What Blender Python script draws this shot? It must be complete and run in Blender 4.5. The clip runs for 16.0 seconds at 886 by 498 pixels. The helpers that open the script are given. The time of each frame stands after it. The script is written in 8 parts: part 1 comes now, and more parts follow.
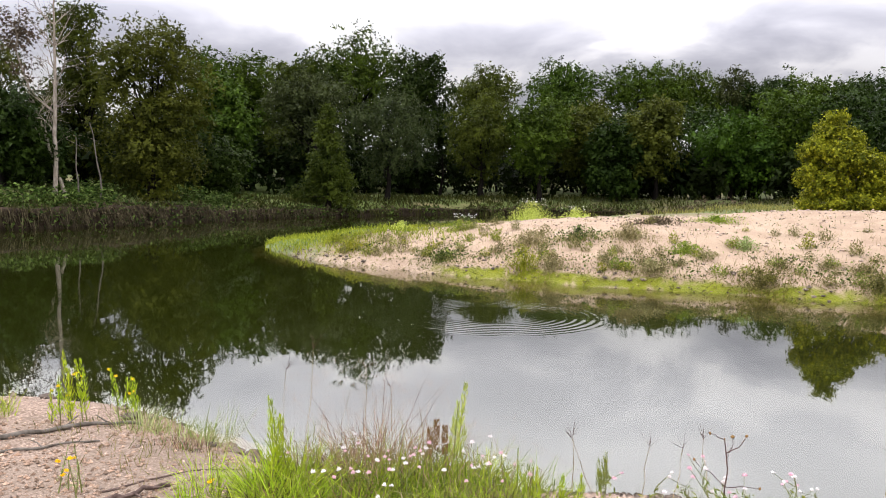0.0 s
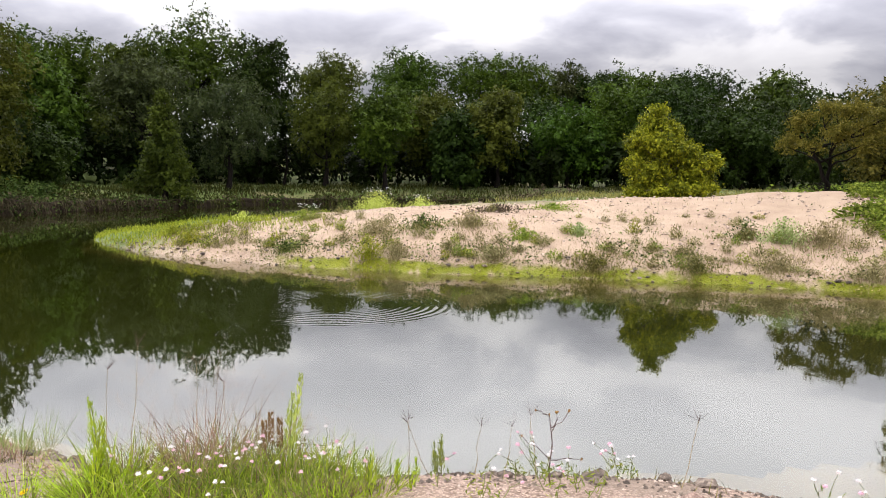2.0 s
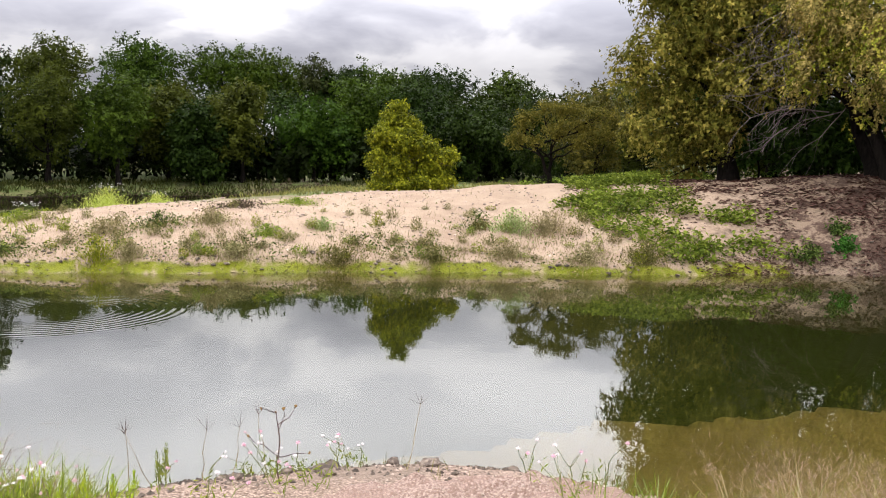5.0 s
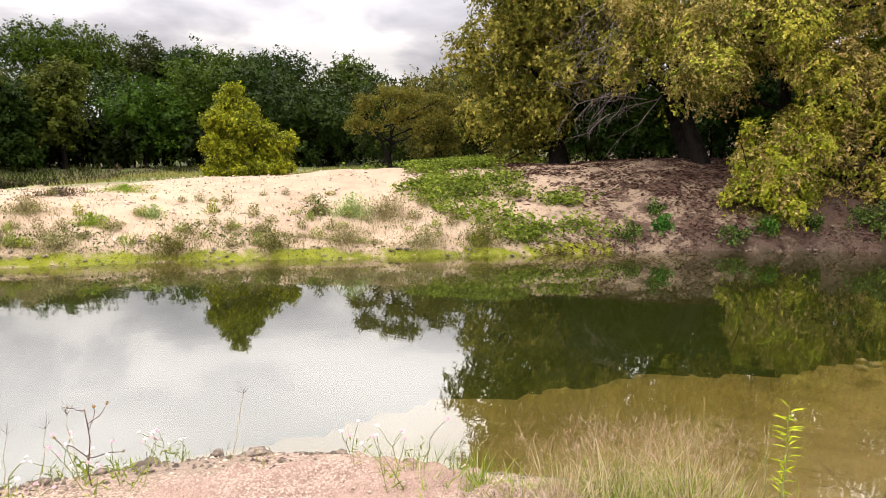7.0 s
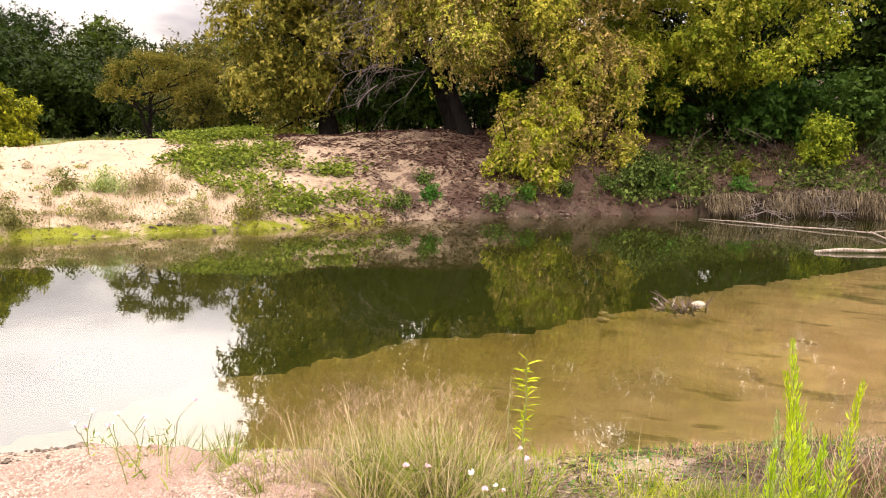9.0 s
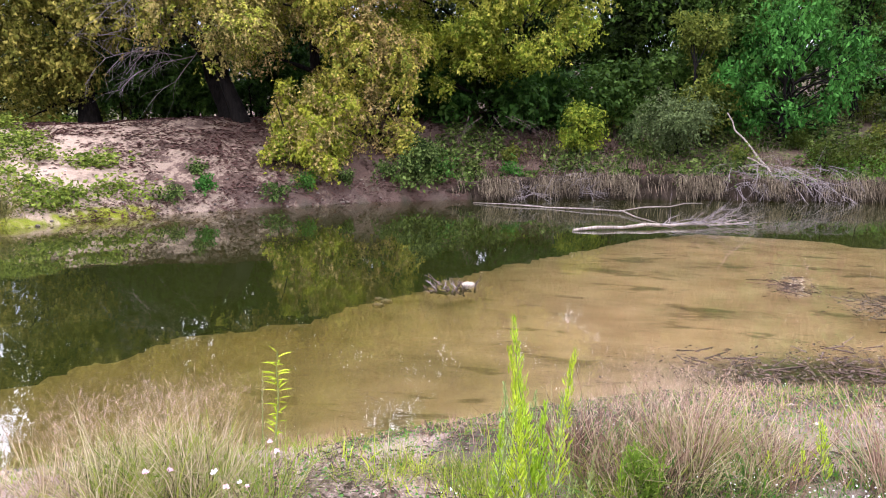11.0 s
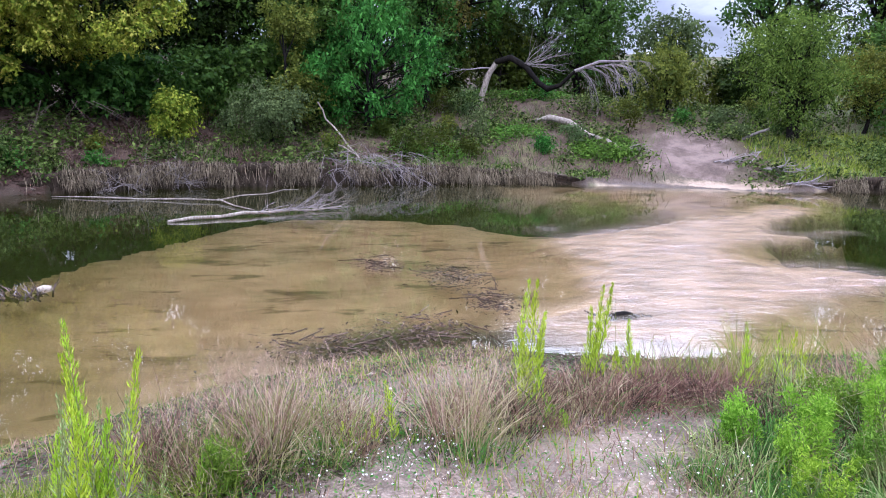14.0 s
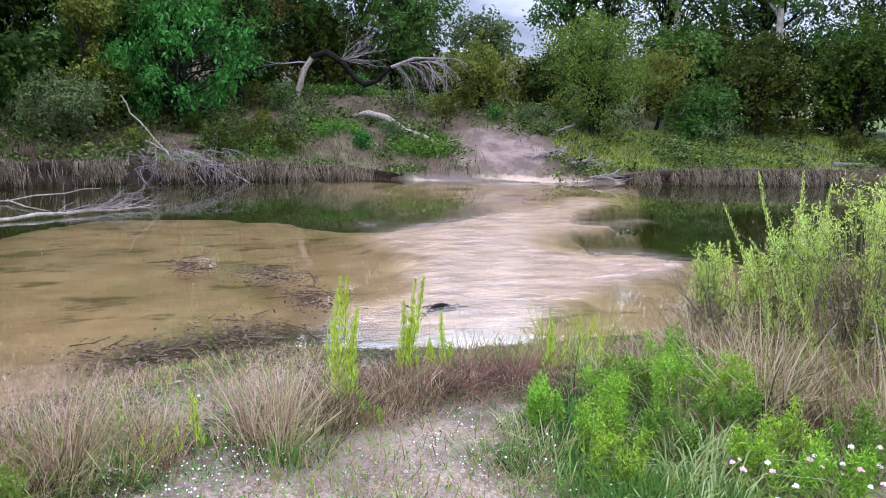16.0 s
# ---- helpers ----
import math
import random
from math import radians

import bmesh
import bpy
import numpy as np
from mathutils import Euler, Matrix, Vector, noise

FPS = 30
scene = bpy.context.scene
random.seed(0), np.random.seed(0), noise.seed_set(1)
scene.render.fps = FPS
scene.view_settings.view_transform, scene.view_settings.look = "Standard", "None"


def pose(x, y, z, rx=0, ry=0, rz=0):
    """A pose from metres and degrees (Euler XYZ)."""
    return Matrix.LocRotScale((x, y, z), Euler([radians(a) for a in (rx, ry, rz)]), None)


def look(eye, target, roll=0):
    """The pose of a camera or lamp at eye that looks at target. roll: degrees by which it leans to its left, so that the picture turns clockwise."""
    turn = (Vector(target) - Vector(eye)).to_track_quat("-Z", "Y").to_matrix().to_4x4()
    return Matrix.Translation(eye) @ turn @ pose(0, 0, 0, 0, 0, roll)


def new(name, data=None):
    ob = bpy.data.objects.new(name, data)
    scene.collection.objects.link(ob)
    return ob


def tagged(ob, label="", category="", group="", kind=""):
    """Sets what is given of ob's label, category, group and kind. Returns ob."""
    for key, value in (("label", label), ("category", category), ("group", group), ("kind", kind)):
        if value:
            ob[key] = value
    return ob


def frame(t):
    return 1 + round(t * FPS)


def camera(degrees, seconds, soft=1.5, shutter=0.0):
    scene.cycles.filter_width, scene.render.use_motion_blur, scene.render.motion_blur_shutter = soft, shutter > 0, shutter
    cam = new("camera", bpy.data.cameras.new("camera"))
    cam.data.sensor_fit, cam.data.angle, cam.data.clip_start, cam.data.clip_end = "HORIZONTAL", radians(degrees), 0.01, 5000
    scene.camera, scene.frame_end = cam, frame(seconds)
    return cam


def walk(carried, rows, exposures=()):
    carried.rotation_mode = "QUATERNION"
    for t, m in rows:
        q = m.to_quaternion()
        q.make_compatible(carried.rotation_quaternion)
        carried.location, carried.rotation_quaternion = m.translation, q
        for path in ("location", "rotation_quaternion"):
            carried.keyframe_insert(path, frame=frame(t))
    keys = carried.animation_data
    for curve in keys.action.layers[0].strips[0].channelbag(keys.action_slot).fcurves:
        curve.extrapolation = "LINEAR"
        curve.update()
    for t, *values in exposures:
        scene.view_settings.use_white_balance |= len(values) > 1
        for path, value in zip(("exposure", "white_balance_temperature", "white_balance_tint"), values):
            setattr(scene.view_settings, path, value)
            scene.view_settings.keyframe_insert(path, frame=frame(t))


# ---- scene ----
# camera and its walk
cam = camera(58.0, 16.0, soft=1.0)
ROWS = [
    (0.0, 0.0, -0.0, 2.5, -0.0, -4.5, -0.72),
    (0.5, 0.014, 0.012, 2.498, -2.23, -4.44, -0.98),
    (1.0, 0.029, 0.009, 2.495, -5.02, -4.71, -0.9),
    (1.5, 0.06, 0.0, 2.489, -8.22, -5.02, -0.58),
    (2.0, 0.089, -0.026, 2.499, -10.91, -5.15, -0.57),
    (2.5, 0.123, -0.039, 2.499, -13.88, -5.24, -0.04),
    (3.0, 0.163, -0.047, 2.507, -17.33, -5.34, 0.55),
    (3.5, 0.17, -0.05, 2.509, -19.83, -5.32, 0.47),
    (4.0, 0.185, -0.06, 2.509, -22.34, -5.24, 0.34),
    (6.5, 0.32, -0.193, 2.511, -37.6, -6.09, -0.7),
    (7.0, 0.346, -0.209, 2.508, -39.79, -6.47, -0.14),
    (7.5, 0.392, -0.214, 2.485, -43.5, -7.31, 0.2),
    (8.0, 0.425, -0.247, 2.488, -47.86, -7.96, 0.13),
    (8.5, 0.465, -0.256, 2.48, -51.92, -8.2, -0.15),
    (11.0, 0.574, -0.503, 2.505, -70.84, -9.25, -0.25),
    (11.5, 0.602, -0.528, 2.497, -75.34, -9.24, -0.36),
    (12.0, 0.612, -0.566, 2.495, -80.53, -9.47, -0.72),
    (12.5, 0.619, -0.599, 2.495, -85.65, -9.87, -1.03),
    (13.0, 0.63, -0.634, 2.492, -90.41, -10.07, -1.05),
    (13.5, 0.636, -0.664, 2.497, -95.17, -9.99, -1.16),
    (14.0, 0.64, -0.689, 2.497, -98.59, -9.73, -1.2),
    (14.5, 0.644, -0.712, 2.497, -101.6, -9.55, -1.35),
    (15.0, 0.647, -0.729, 2.501, -104.33, -9.47, -1.54),
    (15.5, 0.662, -0.752, 2.491, -107.54, -9.45, -1.6),
    (16.0, 0.66, -0.778, 2.494, -111.28, -9.72, -1.65),
]
EXPOSURES = [(0.0, -0.36, 6500, 15), (4.0, -0.40, 6500, 14), (6.5, -0.14, 6750, 14), (8.5, 0.2, 7600, 18), (11.0, 0.30, 5750, 24), (11.5, 0.34, 5200, 23), (12.5, 0.22, 5050, 23), (14.0, -0.02, 5150, 22), (16.0, -0.14, 5200, 19)]
walk(cam, [(t, pose(x, y, z, 90 + pitch, roll, yaw)) for t, x, y, z, yaw, pitch, roll in ROWS], EXPOSURES)

# world: broken cloud over a pale sky, with a hazy sun
SUN_AZ, SUN_EL = -75.0, 48.0


def make_world():
    world = bpy.data.worlds.new("world")
    scene.world = world
    world.use_nodes = True
    nt = world.node_tree
    nt.nodes.clear()
    L = nt.links.new
    out = nt.nodes.new("ShaderNodeOutputWorld")
    bg = nt.nodes.new("ShaderNodeBackground")
    sky = nt.nodes.new("ShaderNodeTexSky")
    sky.sky_type = "NISHITA"
    sky.sun_disc = False
    sky.sun_elevation = radians(SUN_EL)
    sky.sun_rotation = radians(SUN_AZ)
    dim = nt.nodes.new("ShaderNodeVectorMath")
    dim.operation = "SCALE"
    dim.inputs["Scale"].default_value = 0.10
    L(sky.outputs[0], dim.inputs[0])
    tc = nt.nodes.new("ShaderNodeTexCoord")
    sep = nt.nodes.new("ShaderNodeSeparateXYZ")
    L(tc.outputs["Generated"], sep.inputs[0])

    def m(op, a, b=None):
        n = nt.nodes.new("ShaderNodeMath")
        n.operation = op
        for i, v in enumerate((a, b)):
            if v is None:
                continue
            if isinstance(v, (int, float)):
                n.inputs[i].default_value = v
            else:
                L(v, n.inputs[i])
        return n.outputs[0]

    # cloud deck seen in perspective: flat undersides that close up towards the horizon
    zz = m("ADD", m("MAXIMUM", sep.outputs[2], 0.0), 0.26)
    comb = nt.nodes.new("ShaderNodeCombineXYZ")
    L(m("DIVIDE", sep.outputs[0], zz), comb.inputs[0])
    L(m("DIVIDE", sep.outputs[1], zz), comb.inputs[1])
    comb.inputs[2].default_value = 5.3
    noise_a = nt.nodes.new("ShaderNodeTexNoise")
    noise_a.inputs["Scale"].default_value = 2.1
    noise_a.inputs["Detail"].default_value = 6
    noise_a.inputs["Roughness"].default_value = 0.50
    noise_a.inputs["Distortion"].default_value = 0.35
    L(comb.outputs[0], noise_a.inputs["Vector"])
    ramp = nt.nodes.new("ShaderNodeValToRGB")
    e = ramp.color_ramp.elements
    e[0].position, e[0].color = 0.36, (0.98, 0.975, 0.98, 1)
    e[1].position, e[1].color = 0.66, (0.40, 0.40, 0.45, 1)
    for at, col in ((0.45, (0.86, 0.855, 0.87)), (0.50, (0.66, 0.66, 0.70)), (0.57, (0.52, 0.52, 0.57))):
        mid = e.new(at)
        mid.color = (*col, 1)
    L(noise_a.outputs["Fac"], ramp.inputs[0])

    def fade(lo, hi, a, b):
        n = nt.nodes.new("ShaderNodeMapRange")
        n.interpolation_type = "SMOOTHSTEP"
        n.inputs[1].default_value, n.inputs[2].default_value = lo, hi
        n.inputs[3].default_value, n.inputs[4].default_value = a, b
        L(sep.outputs[2], n.inputs[0])
        return n.outputs[0]

    def blend(fac, a, b):
        n = nt.nodes.new("ShaderNodeMix")
        n.data_type = "RGBA"
        for k, v in ((0, fac), (6, a), (7, b)):
            if isinstance(v, (tuple, float)):
                n.inputs[k].default_value = v
            else:
                L(v, n.inputs[k])
        return n.outputs[2]

    # overhead the deck is thinner and more even; at the horizon haze takes its contrast away
    deck = blend(fade(0.15, 0.34, 0.0, 0.80), ramp.outputs[0], (0.85, 0.855, 0.855, 1.0))
    deck = blend(fade(0.0, 0.11, 0.55, 0.0), deck, (0.98, 0.98, 1.0, 1.0))
    L(blend(0.9, dim.outputs[0], deck), bg.inputs[0])
    L(m("ADD", fade(0.10, 0.34, 1.05, 4.1), fade(0.34, 0.60, 0.0, 1.5)), bg.inputs[1])
    L(bg.outputs[0], out.inputs[0])


make_world()
sun = new("sun", bpy.data.lights.new("sun", "SUN"))
sun.data.energy = 1.3
sun.data.angle = radians(12)
sun.data.color = (1.0, 0.95, 0.86)
a, e = radians(SUN_AZ), radians(SUN_EL)
sun.matrix_world = look((60 * math.sin(a) * math.cos(e), 60 * math.cos(a) * math.cos(e), 60 * math.sin(e)), (0, 0, 0))


# ---------------------------------------------------------------- materials
class Nodes:
    """Small wrapper that wires a node material."""

    def __init__(self, name):
        self.mat = bpy.data.materials.new(name)
        self.mat.use_nodes = True
        self.nt = self.mat.node_tree
        self.nt.nodes.clear()
        self.out = self.add("ShaderNodeOutputMaterial")

    def add(self, kind, **inputs):
        n = self.nt.nodes.new(kind)
        for k, v in inputs.items():
            self.put(n.inputs[k.replace("_", " ")], v)
        return n

    def put(self, socket, v):
        if isinstance(v, bpy.types.NodeSocket):
            self.nt.links.new(v, socket)
        elif isinstance(v, tuple) and len(v) == 3 and socket.type == "RGBA":
            socket.default_value = (*v, 1)
        else:
            socket.default_value = v

    def math(self, op, a, b=0.0, clamp=False):
        n = self.add("ShaderNodeMath")
        n.operation, n.use_clamp = op, clamp
        self.put(n.inputs[0], a)
        self.put(n.inputs[1], b)
        return n.outputs[0]

    def mix(self, fac, a, b, blend="MIX"):
        n = self.add("ShaderNodeMix")
        n.data_type, n.blend_type = "RGBA", blend
        self.put(n.inputs[0], fac)
        self.put(n.inputs[6], a)
        self.put(n.inputs[7], b)
        return n.outputs[2]

    def noise(self, scale, detail=4.0, rough=0.55, vec=None, out="Fac"):
        n = self.add("ShaderNodeTexNoise", Scale=scale, Detail=detail, Roughness=rough)
        if vec is not None:
            self.put(n.inputs["Vector"], vec)
        return n.outputs[out]

    def step(self, v, lo, hi):
        n = self.add("ShaderNodeMapRange")
        n.interpolation_type = "SMOOTHSTEP"
        self.put(n.inputs[0], v)
        n.inputs[1].default_value, n.inputs[2].default_value = lo, hi
        return n.outputs[0]

    def coords(self, kind="Object"):
        return self.add("ShaderNodeTexCoord").outputs[kind]

    def attr(self, name, out="Fac"):
        n = self.add("ShaderNodeAttribute")
        n.attribute_name = name
        return n.outputs[out]

    def bump(self, height, strength=0.5, distance=0.05):
        return self.add("ShaderNodeBump", Height=height, Strength=strength, Distance=distance).outputs[0]

    def done(self, shader):
        self.nt.links.new(shader, self.out.inputs[0])
        return self.mat


def foliage(name, dark, mid, light, through_light=0.35, patch=0.9, speck=0.55):
    """Leaves: each leaf takes its own tone, and whole sprays of them turn together."""
    n = Nodes(name)
    isl = n.add("ShaderNodeNewGeometry").outputs["Random Per Island"]
    pos = n.coords("Object")
    spray = n.step(n.noise(patch, 3.0, 0.6, pos), 0.32, 0.68)
    base = n.mix(spray, dark, mid)
    base = n.mix(n.math("MULTIPLY", n.step(isl, 0.30, 1.0), speck), base, light)
    tone = n.add("ShaderNodeHueSaturation")
    rnd = n.add("ShaderNodeObjectInfo").outputs["Random"]
    n.put(tone.inputs["Hue"], n.math("ADD", n.math("MULTIPLY", rnd, 0.03), 0.485))
    n.put(tone.inputs["Value"], n.math("ADD", n.math("MULTIPLY", isl, 0.72 * speck), 1.02 - 0.36 * speck))
    n.put(tone.inputs["Color"], base)
    c = tone.outputs[0]
    p = n.add("ShaderNodeBsdfPrincipled", Base_Color=c, Roughness=0.55)
    p.inputs["Specular IOR Level"].default_value = 0.05
    t = n.add("ShaderNodeBsdfTranslucent", Color=c)
    mx = n.add("ShaderNodeMixShader", Fac=through_light)
    n.put(mx.inputs[1], p.outputs[0])
    n.put(mx.inputs[2], t.outputs[0])
    return n.done(mx.outputs[0])


def bark(name, dark, light, scale=6.0):
    n = Nodes(name)
    pos = n.coords("Object")
    st = n.add("ShaderNodeMapping", Vector=pos, Scale=(scale, scale, scale * 0.25))
    g = n.noise(2.0, 6.0, 0.65, st.outputs[0])
    big = n.noise(0.8, 2.0, 0.5, pos)
    c = n.mix(n.step(g, 0.3, 0.7), dark, light)
    c = n.mix(n.math("MULTIPLY", n.step(big, 0.5, 0.75), 0.5), c, tuple(v * 0.6 for v in dark))
    p = n.add("ShaderNodeBsdfPrincipled", Base_Color=c, Roughness=0.85, Normal=n.bump(g, 0.6, 0.03))
    p.inputs["Specular IOR Level"].default_value = 0.05
    return n.done(p.outputs[0])


def stone(name, a, b, c3, scale=18.0):
    n = Nodes(name)
    pos = n.coords("Object")
    v = n.add("ShaderNodeTexVoronoi", Vector=pos, Scale=scale)
    g = n.noise(scale * 1.6, 5.0, 0.6, pos)
    isl = n.add("ShaderNodeNewGeometry").outputs["Random Per Island"]
    sepc = n.add("ShaderNodeSeparateColor", Color=v.outputs["Color"])
    col = n.mix(n.step(sepc.outputs[0], 0.1, 0.9), a, b)
    col = n.mix(n.step(n.noise(1.7, 3.0, 0.6, pos), 0.42, 0.68), col, c3)
    col = n.mix(n.math("MULTIPLY", n.step(v.outputs["Distance"], 0.25, 0.6), 0.35), col, tuple(x * 0.45 for x in c3))
    tone = n.add("ShaderNodeHueSaturation", Color=col)
    n.put(tone.inputs["Value"], n.math("ADD", n.math("MULTIPLY", isl, 0.8), 0.5))
    h = n.math("SUBTRACT", g, n.math("MULTIPLY", v.outputs["Distance"], 1.2))
    p = n.add("ShaderNodeBsdfPrincipled", Base_Color=tone.outputs[0], Roughness=0.85, Normal=n.bump(h, 0.7, 0.02))
    p.inputs["Specular IOR Level"].default_value = 0.25
    return n.done(p.outputs[0])


def ground_material():
    n = Nodes("river_ground")
    pos = n.coords("Object")
    fine = n.noise(9.0, 6.0, 0.65, pos)
    mid = n.noise(1.3, 5.0, 0.6, pos)
    big = n.noise(0.22, 4.0, 0.55, pos)
    grit = n.add("ShaderNodeTexVoronoi", Vector=pos, Scale=26.0)
    grit_c = n.add("ShaderNodeSeparateColor", Color=grit.outputs["Color"]).outputs[0]
    soil = n.mix(fine, (0.055, 0.042, 0.028), (0.14, 0.108, 0.072))
    sand = n.mix(n.step(mid, 0.3, 0.7), (0.275, 0.198, 0.135), (0.375, 0.285, 0.20))
    sand = n.mix(n.math("MULTIPLY", grit_c, 0.6), sand, (0.33, 0.235, 0.18))
    sand = n.mix(n.math("MULTIPLY", n.step(big, 0.5, 0.7), 0.4), sand, (0.42, 0.325, 0.235))
    litter = n.mix(fine, (0.028, 0.017, 0.012), (0.105, 0.063, 0.045))
    green = n.mix(fine, (0.045, 0.07, 0.018), (0.13, 0.17, 0.04))
    green = n.mix(n.step(big, 0.45, 0.7), green, (0.17, 0.15, 0.07))

    def edge(name, soft=0.22):
        w = n.math("ADD", n.attr(name), n.math("MULTIPLY", n.math("SUBTRACT", n.math("ADD", n.math("MULTIPLY", mid, 0.6), n.math("MULTIPLY", fine, 0.4)), 0.5), 1.5))
        return n.step(w, 0.5 - soft, 0.5 + soft)

    peb = n.add("ShaderNodeTexVoronoi", Vector=pos, Scale=70.0)
    peb_c = n.add("ShaderNodeSeparateColor", Color=peb.outputs["Color"]).outputs[0]
    pink = n.mix(peb_c, (0.12, 0.076, 0.054), (0.56, 0.42, 0.335))
    pink = n.mix(n.math("MULTIPLY", n.step(mid, 0.40, 0.65), 0.55), pink, (0.42, 0.31, 0.24))
    pink = n.mix(n.math("MULTIPLY", n.step(peb.outputs["Distance"], 0.3, 0.65), 0.5), pink, (0.17, 0.125, 0.10))
    pink = n.mix(n.math("MULTIPLY", n.step(n.noise(0.55, 4.0, 0.6, pos), 0.50, 0.62), 0.6), pink, (0.20, 0.155, 0.12))
    sand = n.mix(n.attr("near"), sand, pink)
    c = n.mix(edge("sand"), soil, sand)
    c = n.mix(edge("litter", 0.09), c, litter)
    c = n.mix(edge("green"), c, green)
    mud = n.mix(fine, (0.035, 0.025, 0.018), (0.15, 0.105, 0.082))
    c = n.mix(edge("mud", 0.1), c, mud)
    earth = n.mix(n.step(mid, 0.35, 0.65), n.mix(fine, (0.04, 0.027, 0.021), (0.14, 0.098, 0.078)), (0.185, 0.132, 0.108))
    c = n.mix(edge("earth", 0.15), c, earth)
    algae = n.mix(mid, (0.085, 0.10, 0.004), (0.195, 0.205, 0.006))
    c = n.mix(edge("algae"), c, algae)
    bed = n.mix(n.step(mid, 0.3, 0.7), (0.56, 0.415, 0.272), (0.78, 0.60, 0.42))
    st = n.add("ShaderNodeMapping", Vector=pos, Scale=(1.5, 0.7, 1.0), Rotation=(0, 0, radians(-20)))
    leaves = n.step(n.noise(1.1, 5.0, 0.62, st.outputs[0]), 0.57, 0.66)
    bed = n.mix(n.math("MULTIPLY", leaves, 0.75), bed, (0.11, 0.075, 0.035))
    drift = n.step(n.noise(0.42, 4.0, 0.6, st.outputs[0]), 0.50, 0.66)
    bed = n.mix(n.math("MULTIPLY", drift, 0.45), bed, (0.20, 0.145, 0.085))
    flake = n.add("ShaderNodeTexVoronoi", Vector=st.outputs[0], Scale=7.0)
    bed = n.mix(n.math("MULTIPLY", n.math("MULTIPLY", n.math("SUBTRACT", 1.0, n.step(flake.outputs["Distance"], 0.10, 0.24)), n.step(n.noise(0.8, 3.0, 0.6, pos), 0.46, 0.62)), 0.7), bed, (0.10, 0.065, 0.04))
    # olive bed tone in place of the tint that deeper water would give
    bed = n.mix(n.attr("depth_tint"), bed, n.mix(mid, (0.20, 0.152, 0.040), (0.36, 0.275, 0.080)))
    pinkbed = n.mix(n.step(n.noise(1.6, 5.0, 0.62, st.outputs[0]), 0.35, 0.65), (0.24, 0.170, 0.135), (0.52, 0.385, 0.32))
    bed = n.mix(n.attr("riffle"), bed, pinkbed)
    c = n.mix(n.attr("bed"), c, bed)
    # deep bed painted near-black green for light lost in the water
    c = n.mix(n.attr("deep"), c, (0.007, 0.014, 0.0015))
    wet = n.attr("wet")
    rough = n.math("SUBTRACT", 0.95, n.math("MULTIPLY", wet, 0.5))
    h = n.math("ADD", n.math("MULTIPLY", fine, 0.5), n.math("MULTIPLY", grit.outputs["Distance"], -0.6))
    h = n.math("SUBTRACT", h, n.math("MULTIPLY", n.math("MULTIPLY", peb.outputs["Distance"], n.attr("near")), 0.5))
    p = n.add("ShaderNodeBsdfPrincipled", Base_Color=c, Roughness=rough, Normal=n.bump(h, 0.7, 0.05))
    p.inputs["Specular IOR Level"].default_value = 0.2
    return n.done(p.outputs[0])


